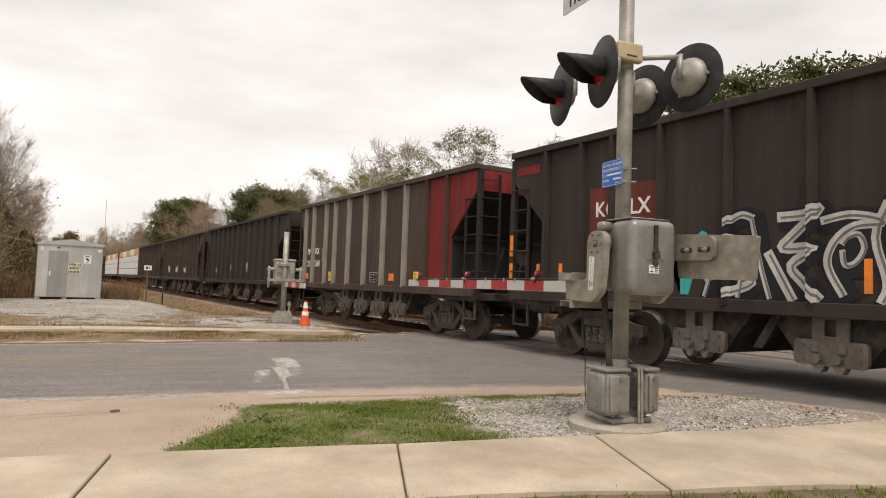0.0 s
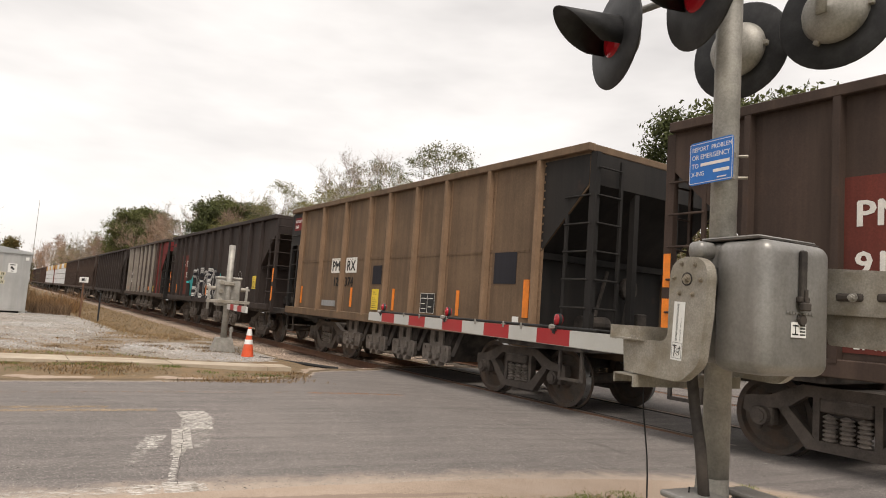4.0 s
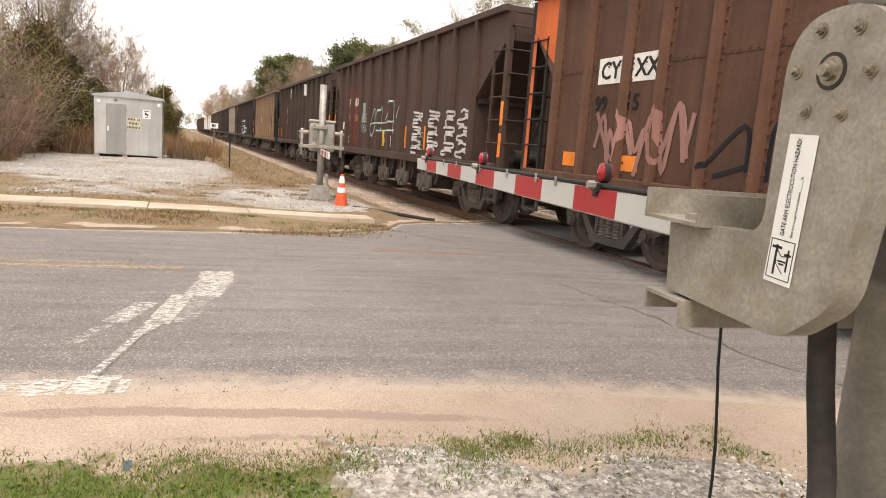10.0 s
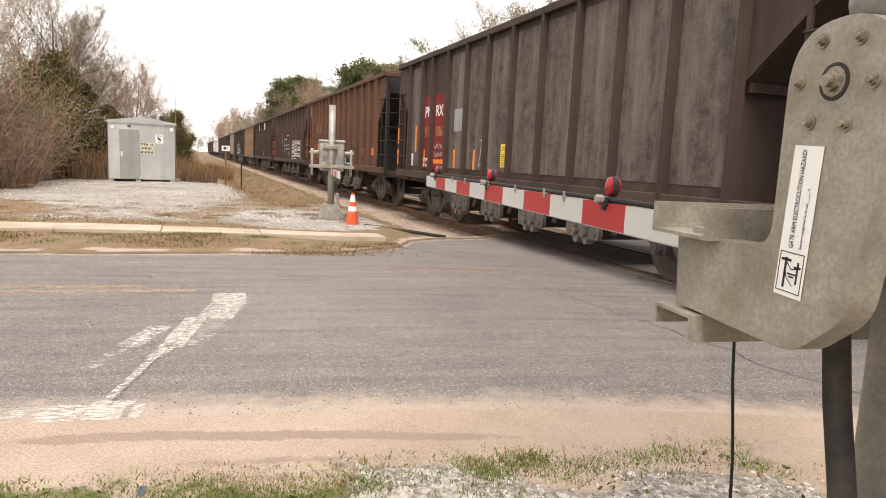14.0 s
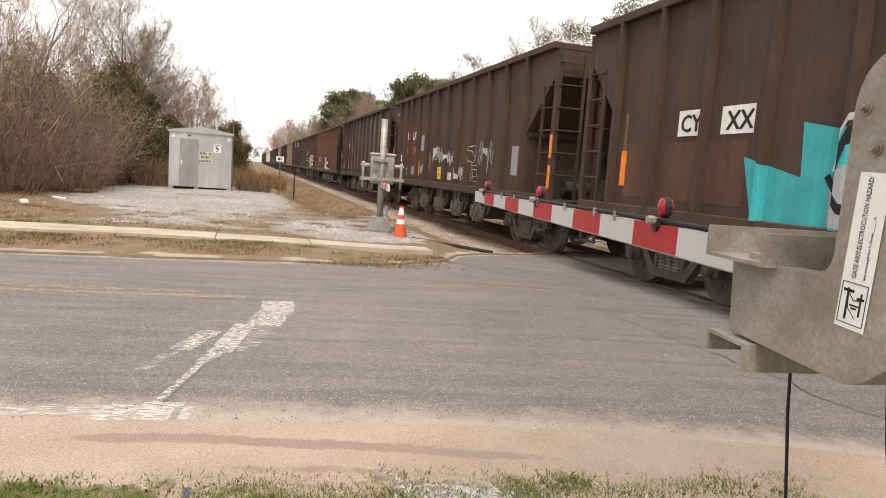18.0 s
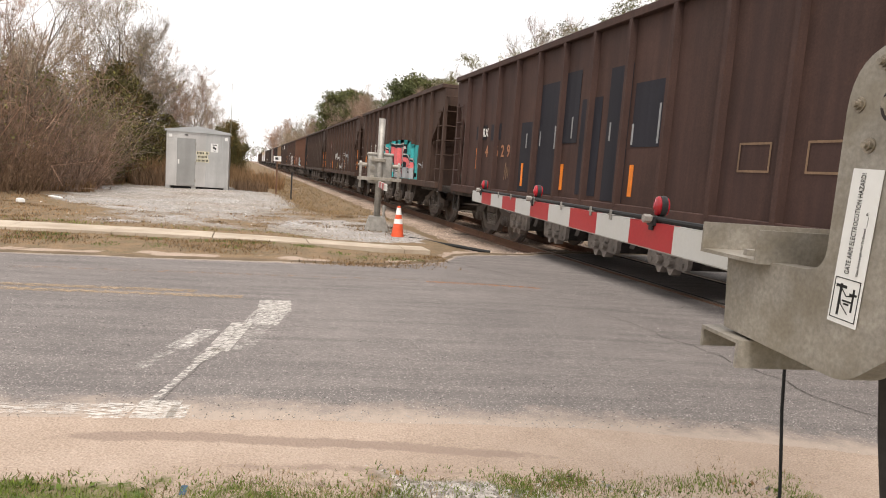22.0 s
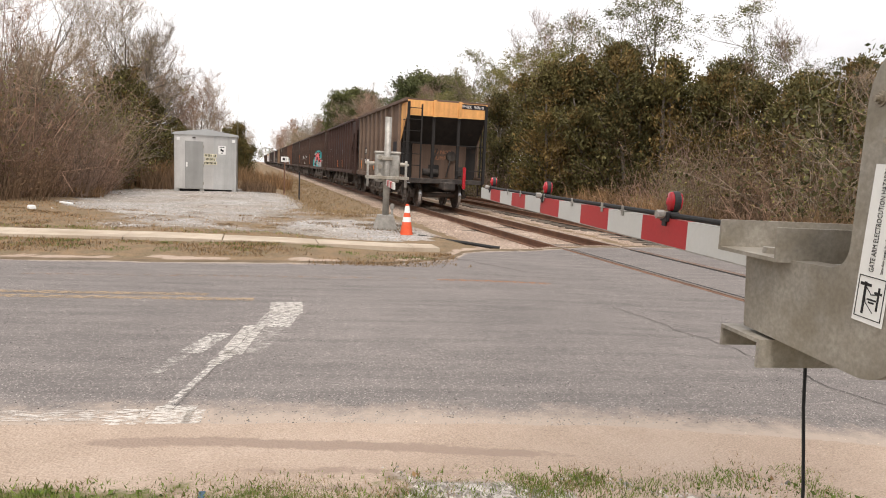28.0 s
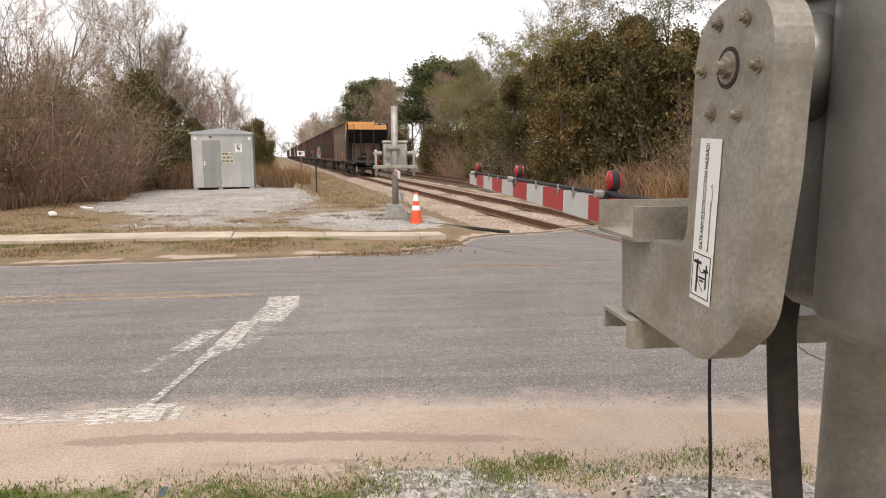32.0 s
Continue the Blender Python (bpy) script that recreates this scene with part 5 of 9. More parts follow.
def gate_arm():
    """The red and white arm from the bracket out over the road, with three red lamps on top."""
    root = thing("gate_arm", MAST, "red and white striped crossing gate arm with three red lamps", "gate arm")
    n0 = -0.018
    y0, y1, zt, zb = 0.20, 5.09, 1.262, 1.158
    # measured starts of the red bands along the arm
    reds = ((1.165, 1.545), (1.92, 2.305), (2.685, 3.075), (3.465, 3.865), (4.27, 4.65))
    cuts = [y0] + [v for r in sorted(reds) for v in r] + [y1]
    def top(y):
        return zt - 0.012 * (y - y0) / (y1 - y0)
    def bot(y):
        return zb - 0.002 + 0.0 * y
    for i, (a, c) in enumerate(zip(cuts, cuts[1:])):
        bm = B()
        prism(bm, [(a, bot(a)), (c, bot(c)), (c, top(c)), (a, top(a))], n0, n0 + 0.032, "x")
        part("stripe", bm, M_RED if i % 2 else M_WHITE, root, "red reflective stripe" if i % 2 else "white stripe")
    bm = B()
    box(bm, n0 - 0.003, n0 + 0.036, y0, y1, zb - 0.006, zb - 0.002)
    part("lower_edge", bm, M_ALU, root, "thin aluminium edge")
    bm = B()
    tube(bm, (n0 + 0.01, 0.9, top(0.9) + 0.014), (n0 + 0.01, y1 - 0.35, top(y1) + 0.013), 0.010, seg=8)
    tube(bm, (n0 + 0.025, 0.35, top(0.4) + 0.008), (n0 + 0.01, 0.9, top(0.9) + 0.018), 0.006, seg=8)
    part("lamp_cable", bm, M_RUBBER, root, "black lamp cable along the top")
    for a in (0.40, 0.72, 1.75, 2.0, 2.45, 3.0, 3.6, 4.0):
        bm = B()
        box(bm, n0 - 0.006, n0 + 0.04, a - 0.03, a + 0.03, top(a), top(a) + 0.006, 0.002, 1)
        box(bm, n0 - 0.006, n0 - 0.001, a - 0.012, a + 0.012, top(a) - 0.02, top(a) + 0.025, 0.002, 1)
        part("cable_clip", bm, M_ALU, root)
    bm = B()
    tube(bm, (n0 - 0.015, 0.50, 1.185), (n0, 0.50, 1.185), 0.012, seg=6)
    tube(bm, (n0 - 0.006, 0.50, 1.185), (n0, 0.50, 1.185), 0.02, seg=14)
    part("bolt", bm, M_ALU, root)
    for k, a in enumerate((1.34, 3.03, 4.685)):
        zz = top(a)
        bm = B()
        box(bm, n0 - 0.012, n0 + 0.042, a - 0.032, a + 0.028, zz - 0.012, zz + 0.026, 0.004, 1)
        box(bm, n0 - 0.010, n0 - 0.002, a - 0.018, a + 0.012, zz - 0.03, zz, 0.002, 1)
        lamp = part("arm_lamp", bm, M_BLACK, root, "round red gate lamp on a black clamp")
        bm = B()
        m = Matrix.Translation((n0 + 0.015, a - 0.005, zz + 0.066)) @ Matrix.Rotation(radians(90), 4, "Y") @ Matrix.Diagonal((0.95, 0.68, 0.8, 1))
        bm = B()
        revolve(bm, [(0.0, -0.024), (0.012, -0.023), (0.018, -0.017), (0.034, -0.014), (0.040, -0.006), (0.041, 0.004)], m, 24)
        part("lens", bm, M_REDLENS, lamp, "glossy red lens", True)
        bm = B()
        revolve(bm, [(0.040, 0.002), (0.0425, 0.004), (0.0425, 0.034), (0.040, 0.036), (0.0, 0.036)], m, 24)
        part("housing", bm, M_BLACK, lamp)
        bm = B()
        revolve(bm, [(0.040, 0.036), (0.036, 0.046), (0.0, 0.050)], m, 24)
        part("lens", bm, M_REDLENS, lamp, "red lens on the far side", True)
        bm = B()
        tube(bm, (n0 + 0.02, a, zz + 0.016), (n0 - 0.035, a - 0.02, zz + 0.016), 0.011, seg=8)
        tube(bm, (n0 - 0.02, a - 0.02, zz + 0.016), (n0 - 0.05, a - 0.02, zz + 0.016), 0.017, seg=6)
        part("cable_gland", bm, M_ALU, lamp, "bright cable gland")
    return root


gate_arm()

# ---- the train ----
def gone(t):
    """How far the train has rolled: it slows from 6.5 to 5.3 metres a second, then picks up a little."""
    return 5.2 * t + 11.7 * (1 - math.exp(-t / 9)) + 0.13 * max(t - 25.4, 0.0) ** 1.93


TOP, SILL, HALF = 3.86, 1.14, 1.50


def paint(name, color, dirt=(0.05, 0.04, 0.034), amount=0.6, rough=0.72):
    return mat(name, color, rough, 0.05, 0.22, 1.2, 45, 0.25, 0.004, dirt, amount, 1.6, streak=1, spec=0.25, runs=0.17)


P_DARK = paint("dark_brown_car_paint", (0.066, 0.041, 0.032), (0.085, 0.055, 0.043))
P_DARK2 = paint("blackish_brown_car_paint", (0.050, 0.034, 0.028), (0.085, 0.060, 0.048))
P_BLACKISH = paint("sooty_black_brown_car_paint", (0.034, 0.026, 0.024), (0.055, 0.042, 0.037))
P_BROWN = paint("oxide_brown_car_paint", (0.105, 0.055, 0.036), (0.06, 0.036, 0.028), 0.5)
P_TAN = paint("tan_brown_car_paint", (0.155, 0.105, 0.068), (0.095, 0.065, 0.046), 0.5)
P_TAN2 = paint("dusty_brown_car_paint", (0.115, 0.075, 0.054), (0.17, 0.125, 0.10), 0.45)
P_RIBTAN = paint("tan_rib_paint", (0.25, 0.165, 0.105), (0.12, 0.08, 0.055), 0.6)
P_RIBDUST = paint("dusty_rib_paint", (0.155, 0.108, 0.08), (0.25, 0.20, 0.17), 0.5)
P_RIBRUST = paint("rusty_rib_paint", (0.135, 0.068, 0.044), (0.07, 0.04, 0.03), 0.5)
P_RIBPALE = paint("pale_grey_rib", (0.29, 0.265, 0.235), (0.10, 0.08, 0.068), 0.6)
P_GREYBR = paint("grey_brown_car_paint", (0.060, 0.044, 0.036), (0.10, 0.078, 0.066), 0.5)
P_MAROON = paint("maroon_car_paint", (0.068, 0.039, 0.032), (0.045, 0.028, 0.026), 0.6)
P_RED = paint("red_panel_paint", (0.20, 0.022, 0.022), (0.09, 0.02, 0.02), 0.5)
P_REDBR = paint("red_brown_panel_paint", (0.15, 0.035, 0.026), (0.07, 0.03, 0.026), 0.5)
P_ORANGE = paint("orange_panel_paint", (0.58, 0.135, 0.04), (0.36, 0.09, 0.04), 0.4)
P_PEACH = paint("faded_orange_band", (0.68, 0.36, 0.13), (0.40, 0.20, 0.09), 0.4)
P_FADED = paint("faded_red_panel", (0.30, 0.075, 0.045), (0.2, 0.06, 0.04), 0.4)
P_BLACKEND = paint("black_car_end", (0.018, 0.017, 0.017), (0.05, 0.043, 0.038), 0.4)
P_NAVY = paint("dark_blue_patch", (0.022, 0.022, 0.029), (0.03, 0.03, 0.035), 0.5)
P_GREYP = paint("grey_patch", (0.30, 0.31, 0.32), (0.2, 0.19, 0.18), 0.5)
P_CHALK = paint("chalky_white_spray", (0.50, 0.50, 0.49), (0.4, 0.38, 0.36), 0.3)
P_TEAL = paint("teal_spray", (0.05, 0.42, 0.44), (0.04, 0.26, 0.28), 0.35)
P_PINK = paint("pink_spray", (0.72, 0.18, 0.19), (0.50, 0.15, 0.17), 0.35)
P_BLKSPRAY = paint("black_spray", (0.015, 0.015, 0.02), (0.03, 0.03, 0.03), 0.3)
P_SKY = paint("pale_blue_spray", (0.42, 0.52, 0.56), (0.3, 0.36, 0.4), 0.3)
P_LILAC = paint("faded_pink_spray", (0.36, 0.20, 0.18), (0.20, 0.10, 0.08), 0.7)
P_GREYSPRAY = paint("grey_spray", (0.34, 0.36, 0.38), (0.25, 0.26, 0.27), 0.4)
P_SMOKE = paint("smoky_grey_spray", (0.17, 0.17, 0.17), (0.07, 0.06, 0.06), 0.6)
P_NUM = paint("faded_orange_numbers", (0.42, 0.20, 0.11), (0.25, 0.11, 0.07), 0.5)
M_WRAP = mat("white_wrapped_lumber", (0.66, 0.67, 0.68), 0.6, 0, 0.12, 2, 30, 0.3, 0.01, (0.35, 0.35, 0.36), 0.5, 3)
M_TIMBER = mat("yellow_timber", (0.55, 0.33, 0.10), 0.8, 0, 0.2, 3, 30, 0.3, 0.01)


def side(u, z, x=-HALF - 0.004):
    """A place on the camera-side wall, u metres behind the front end: local x runs to the rear, y up, z out of the wall."""
    return Matrix(((0, 0, -1, x), (-1, 0, 0, -u), (0, 1, 0, z), (0, 0, 0, 1)))


RIBS = {}
SPOTS = {}   # where a car's stencil places lie along its wall, in metres behind the front corner


def at(car, u):
    if car.name not in SPOTS:
        return u
    return float(np.interp(u, *SPOTS[car.name]))


def drape(car, bm):
    """Lays paint on the camera-side wall over the ribs that stand out of it."""
    ribs, w = RIBS.get(car.name, ((), 0.1))
    ys = [v.co.y for v in bm.verts]
    lo, hi = -max(ys), -min(ys)
    near = [u for u in ribs if lo - 0.06 < u < hi + 0.06]
    bmesh.ops.triangulate(bm, faces=bm.faces[:])
    for u in near:
        for d in (-w / 2, -w / 2 + 0.015, w / 2 - 0.015, w / 2):
            if lo < u + d < hi:
                bmesh.ops.bisect_plane(bm, geom=bm.verts[:] + bm.edges[:] + bm.faces[:], plane_co=(0, -u - d, 0), plane_no=(0, 1, 0), dist=1e-6)
    for v in bm.verts:
        for u in near:
            e = abs(-v.co.y - u)
            if e < w / 2 - 1e-5:
                v.co.x -= 0.10 * min((w / 2 - e) / 0.015, 1.0)
    return bm


def patch(root, name, u0, u1, z0, z1, material, label, lift=0.0, raw=False):
    bm = B()
    if not raw:
        u0, u1 = at(root, u0), at(root, u0) + u1 - u0
    box(bm, 0, u1 - u0, 0, z1 - z0, 0, 0.004 + lift, m=side(u0, z0))
    return part(name, bm, material, root, label)


def word(root, text, u, z, size, material=None, squeeze=1.0, x=-HALF - 0.009, label="", bold=0.055):
    return letters("lettering", text, size, material or M_PAINTW, root, side(at(root, u), z, x), 0.001, label, squeeze=squeeze, bold=bold)


_cache = {}


def shared(key, make, material, smooth=False):
    """One mesh for all alike pieces."""
    if key not in _cache:
        bm = make()
        bmesh.ops.recalc_face_normals(bm, faces=bm.faces[:])
        me = bpy.data.meshes.new(key[0] if isinstance(key, tuple) else key)
        bm.to_mesh(me)
        bm.free()
        for m in (material if isinstance(material, (list, tuple)) else [material]):
            me.materials.append(m)
        if smooth:
            me.shade_smooth()
        _cache[key] = me
    return _cache[key]


def piece(name, key, make, material, parent, m, label="", smooth=False):
    ob = new(name, shared(key, make, material, smooth))
    ob.parent = parent
    ob.matrix_local = m
    if label:
        ob["label"] = label
    return ob


def wheelset_mesh():
    bm = B()
    for s in (-1, 1):
        m = Matrix.Translation((s * 0.69, 0, 0)) @ Matrix.Rotation(radians(90) * s, 4, "Y")
        revolve(bm, [(0.0, -0.02), (0.10, -0.02), (0.11, 0.0), (0.34, 0.025), (0.38, 0.0), (0.485, 0.0), (0.485, 0.028), (0.462, 0.035)], m, 32, 0, False)
        revolve(bm, [(0.462, 0.035), (0.452, 0.14)], m, 32, 1, False)
        revolve(bm, [(0.452, 0.14), (0.39, 0.14), (0.36, 0.095), (0.17, 0.12), (0.14, 0.15), (0.0, 0.15)], m, 32, 0, False)
        for k in range(3):
            box(bm, 0.20, 0.24, -0.02, 0.02, 0.10, 0.135, 0.0, m=m @ Matrix.Rotation(radians(120 * k), 4, "Z"))
    tube(bm, (-0.72, 0, 0), (0.72, 0, 0), 0.085, seg=16)
    return bm


def sideframe_mesh():
    """A cast truck frame: bowed top, deep middle with two window openings, at x = 0."""
    bm = B()
    prism(bm, [(-1.12, 0.50), (-1.10, 0.66), (-0.80, 0.70), (-0.45, 0.86), (0.45, 0.86), (0.80, 0.70), (1.10, 0.66), (1.12, 0.50), (0.98, 0.44), (0.86, 0.55), (0.62, 0.58),
               (0.40, 0.74), (-0.40, 0.74), (-0.62, 0.58), (-0.86, 0.55), (-0.98, 0.44)], -0.06, 0.06, "x")
    prism(bm, [(-0.70, 0.56), (-0.62, 0.62), (-0.30, 0.30), (0.30, 0.30), (0.62, 0.62), (0.70, 0.56), (0.40, 0.19), (-0.40, 0.19)], -0.06, 0.06, "x")
    for y in (-0.30, 0.30):
        box(bm, -0.055, 0.055, y - 0.035, y + 0.035, 0.28, 0.76)
    for y in (-0.89, 0.89):
        box(bm, -0.07, 0.08, y - 0.13, y + 0.13, 0.36, 0.56, 0.03, 2)
        tube(bm, (-0.13, y, 0.457), (0.0, y, 0.457), 0.10, 0.115, 16)
        tube(bm, (-0.15, y, 0.457), (-0.13, y, 0.457), 0.07, seg=12)
    box(bm, -0.10, 0.10, -0.25, 0.25, 0.60, 0.74, 0.02, 1)
    return bm


def spring_mesh():
    prof = [(0.03, 0.30)]
    for k in range(6):
        prof += [(0.050, 0.303 + 0.046 * k), (0.072, 0.314 + 0.046 * k), (0.072, 0.330 + 0.046 * k), (0.050, 0.341 + 0.046 * k)]
    return revolve(B(), prof + [(0.03, 0.585)], None, 12)


WHEELS = []


def truck(car, y, spin):
    tr = new("truck", shared("truck_bolster", lambda: box(B(), -1.05, 1.05, -0.2, 0.2, 0.55, 0.85, 0.03, 1), M_UNDER))
    tr.parent = car
    tr.location = (0, y, 0)
    tr["label"] = "two-axle freight truck with cast side frames"
    for s in (-1, 1):
        piece("side_frame", ("side_frame", s), lambda: sideframe_mesh() if s < 0 else flipped(sideframe_mesh()), M_TRUCK, tr, Matrix.Translation((s * 1.0, 0, 0)))
        for q in (-0.17, 0.0, 0.17):
            piece("spring", "spring", spring_mesh, M_GRATE, tr, Matrix.Translation((s * 1.02, q, 0)), "coil spring")
    for a in (-0.89, 0.89):
        w = piece("wheelset", "wheelset", wheelset_mesh, [M_STEELWHEEL, M_TREAD], tr, Matrix.Translation((0, a, 0.457)), "steel wheels on an axle")
        if spin:
            WHEELS.append((w, a))
    return tr


def flipped(bm):
    for v in bm.verts:
        v.co.x = -v.co.x
    bmesh.ops.reverse_faces(bm, faces=bm.faces[:])
    return bm


def rib_mesh(z0=SILL, z1=TOP - 0.1, w=0.10, d=0.10, rivets=False):
    bm = B()
    prism(bm, [(-w / 2, 0), (-w / 2 + 0.015, d), (w / 2 - 0.015, d), (w / 2, 0)], z0, z1, "z")
    if rivets:
        for k in range(int((z1 - z0) / 0.13)):
            for s in (-1, 1):
                box(bm, s * (w / 2 + 0.03) - 0.014, s * (w / 2 + 0.03) + 0.014, 0, 0.022, z0 + 0.1 + 0.13 * k, z0 + 0.128 + 0.13 * k)
        for s in (-1, 1):
            box(bm, s * (w / 2 + 0.03) - 0.035, s * (w / 2 + 0.03) + 0.035, -0.002, 0.004, z0, z1)
    return bm


def bay_mesh(w):
    bm = B()
    prism(bm, [(-w / 2, 1.16), (w / 2, 1.16), (w * 0.20, 0.42), (-w * 0.20, 0.42)], -1.28, 1.28, "x")
    return bm


def gate_gear_mesh():
    """A hanger with an oval hole and a wide bolted plate below it."""
    bm = B()
    for a, c in ((-0.22, -0.07), (0.07, 0.22)):
        prism(bm, [(a, 0.72), (c, 0.72), (c, 1.10), (a, 1.10)], -0.02, 0.02, "x")
    prism(bm, [(-0.07, 0.97), (0.07, 0.97), (0.07, 1.10), (-0.07, 1.10)], -0.02, 0.02, "x")
    prism(bm, [(-0.07, 0.72), (0.07, 0.72), (0.07, 0.77), (-0.07, 0.77)], -0.02, 0.02, "x")
    prism(bm, [(-0.42, 0.43), (-0.44, 0.48), (-0.44, 0.68), (-0.41, 0.72), (0.41, 0.72), (0.44, 0.68), (0.44, 0.48), (0.42, 0.43), (0.38, 0.41), (-0.38, 0.41)], -0.04, 0.03, "x")
    for y in (-0.34, 0.34):
        for z in (0.48, 0.65):
            tube(bm, (-0.06, y, z), (0.04, y, z), 0.03, seg=10)
            tube(bm, (0.03, y, z), (0.06, y, z), 0.03, seg=10)
    for y in (-0.12, 0.13):
        tube(bm, (-0.12, y, 0.50), (0.12, y, 0.50), 0.055, seg=10)
        box(bm, -0.08, 0.08, y - 0.05, y + 0.05, 0.56, 0.70, 0.02, 1, Matrix.Translation((0, y * 0.3, 0)))
        prism(bm, [(y - 0.09, 0.42), (y + 0.07, 0.42), (y + 0.01, 0.33), (y - 0.04, 0.33)], -0.07, 0.07, "x")
    return bm


def sway_mesh():
    """A slanted sheet brace between bays."""
    return prism(B(), [(-0.42, 1.14), (-0.30, 1.14), (0.05, 0.55), (-0.08, 0.55)], -0.02, 0.02, "x")


def brake_gear_mesh():
    """A reservoir, a chain wheel and rods against an end wall that faces -y."""
    bm = B()
    tube(bm, (-0.75, 0, 1.32), (-0.15, 0, 1.32), 0.13, seg=14)
    tube(bm, (0.35, -0.06, 1.95), (0.35, 0.02, 1.95), 0.19, seg=18)
    tube(bm, (0.35, -0.04, 1.95), (0.18, -0.04, 1.15), 0.025, seg=8)
    tube(bm, (-0.45, -0.04, 1.45), (-0.2, -0.04, 2.2), 0.03, seg=8)
    box(bm, 0.55, 0.8, -0.08, 0.02, 1.2, 1.55, 0.02, 1)
    return bm


def hopper(name, L, body_mat, label, ribs, rib_mat=None, end_mat=None, panel_rivets=False, bays=4, rib_w=0.10, front_end=0.95, rear_end=1.45, spin=True, sill_mat=None, top=TOP, cage=True, strips=()):
    rib_mat, end_mat = rib_mat or body_mat, end_mat or body_mat
    car = thing(name, Matrix(), label, "hopper car", "hopper cars of the coal train")
    RIBS[car.name] = (tuple(ribs), rib_w)
    bm = B()
    fo, ro = front_end, rear_end
    out = [(-0.03, top), (-0.03, 3.32), (-fo, 2.35), (-fo, SILL), (-L + ro, SILL), (-L + ro, 2.35), (-L + 0.03, 3.32), (-L + 0.03, top)]
    for s in (-1, 1):
        prism(bm, out, s * HALF, s * (HALF - 0.03), "x")
    body = part("body", bm, body_mat, car)
    # ends: top sheet, slope sheet down to an upright wall, corner posts and ladders
    for o, y, d in ((fo, 0.0, -1), (ro, -L, 1)):
        part("end_sheet", box(B(), -HALF, HALF, min(y, y + d * 0.03), max(y, y + d * 0.03), 3.34, top), end_mat, car)
        bm = B()
        prism(bm, [(y + d * 0.0, 3.335), (y + d * 0.03, 3.32), (y + d * o, 2.33), (y + d * (o + 0.03), 2.37)], -HALF + 0.03, HALF - 0.03, "x")
        part("slope_sheet", bm, end_mat, car, "sloping end sheet")
        part("end_wall", box(B(), -HALF + 0.03, HALF - 0.03, min(y + d * o, y + d * (o + 0.03)), max(y + d * o, y + d * (o + 0.03)), 1.06, 2.325), end_mat, car, "upright wall under the slope sheet")
        for x in (-HALF + 0.04, HALF - 0.04):
            piece("corner_post", ("corner_post", end_mat.name), lambda: box(B(), -0.045, 0.045, -0.06, 0.06, 0.95, 3.80), end_mat, car, Matrix.Translation((x, y - d * 0.02, 0)))
        for z in strips:
            piece("reflector", "post_reflector", lambda: box(B(), -0.004, 0.004, -0.05, 0.05, 0, 0.42), M_ORANGE, car, Matrix.Translation((-HALF - 0.008, y - d * 0.02, z)), "upright orange reflector strip")
        for x in (-0.5, 0.45):
            piece("end_post", ("end_post", end_mat.name), lambda: box(B(), -0.05, 0.05, -0.05, 0.05, 1.1, 3.34), end_mat, car, Matrix.Translation((x, y + d * 0.06, 0)))
        piece("end_beam", ("end_beam", end_mat.name), lambda: box(B(), -HALF + 0.05, HALF - 0.05, -0.03, 0.03, 2.28, 2.38), end_mat, car, Matrix.Translation((0, y + d * (o - 0.06), 0)))
        if cage:
            for k in range(6):
                z = 1.55 + 0.405 * k
                for s in (-1, 1):
                    if k < 5:
                        piece("rung", ("rung", end_mat.name), lambda: tube(B(), (0, -0.25, 0), (0, 0.25, 0), 0.014, seg=6), end_mat, car, Matrix.Translation((s * (HALF + 0.03), y + d * 0.24, z)))
                piece("rung", ("end_rung", end_mat.name), lambda: tube(B(), (-0.25, 0, 0), (0.25, 0, 0), 0.014, seg=6), end_mat, car, Matrix.Translation((-HALF + 0.28, y - d * 0.10, z)))
            for s in (-1, 1):
                piece("ladder_rail", ("ladder_rail", end_mat.name), lambda: box(B(), -0.02, 0.02, -0.025, 0.025, 1.1, 3.22), end_mat, car, Matrix.Translation((s * (HALF - 0.01), y + d * 0.47, 0)))
            piece("ladder_rail", ("end_ladder_rail", end_mat.name), lambda: box(B(), -0.025, 0.025, -0.02, 0.02, 1.1, 3.72), end_mat, car, Matrix.Translation((-HALF + 0.52, y - d * 0.085, 0)))
            for z in (1.42, 2.32):
                piece("grab_iron", ("grab_iron", end_mat.name), lambda: tube(B(), (-0.55, 0, 0), (0.55, 0, 0), 0.014, seg=6), end_mat, car, Matrix.Translation((HALF - 0.58, y - d * 0.06, z)))
            piece("brake_gear", "brake_gear", brake_gear_mesh, M_UNDER, car, Matrix.Translation((0.1, y + d * (o - 0.12), 0)) @ Matrix.Rotation(0 if d > 0 else math.pi, 4, "Z"), "dark brake cylinder and levers on the end wall")
        bm = B()
        box(bm, -1.5, 1.5, min(y, y + d * 1.9), max(y, y + d * 1.9), 0.92, 1.08, 0.01, 1)
        box(bm, -0.35, 0.35, min(y + d * 1.1, y + d * 1.16), max(y + d * 1.1, y + d * 1.16), 1.08, 2.2)
        box(bm, -0.18, 0.18, min(y - d * 0.62, y + d * 0.5), max(y - d * 0.62, y + d * 0.5), 0.74, 0.98, 0.03, 1)
        box(bm, -0.22, 0.22, min(y - d * 0.66, y - d * 0.3), max(y - d * 0.66, y - d * 0.3), 0.70, 1.0, 0.05, 2)
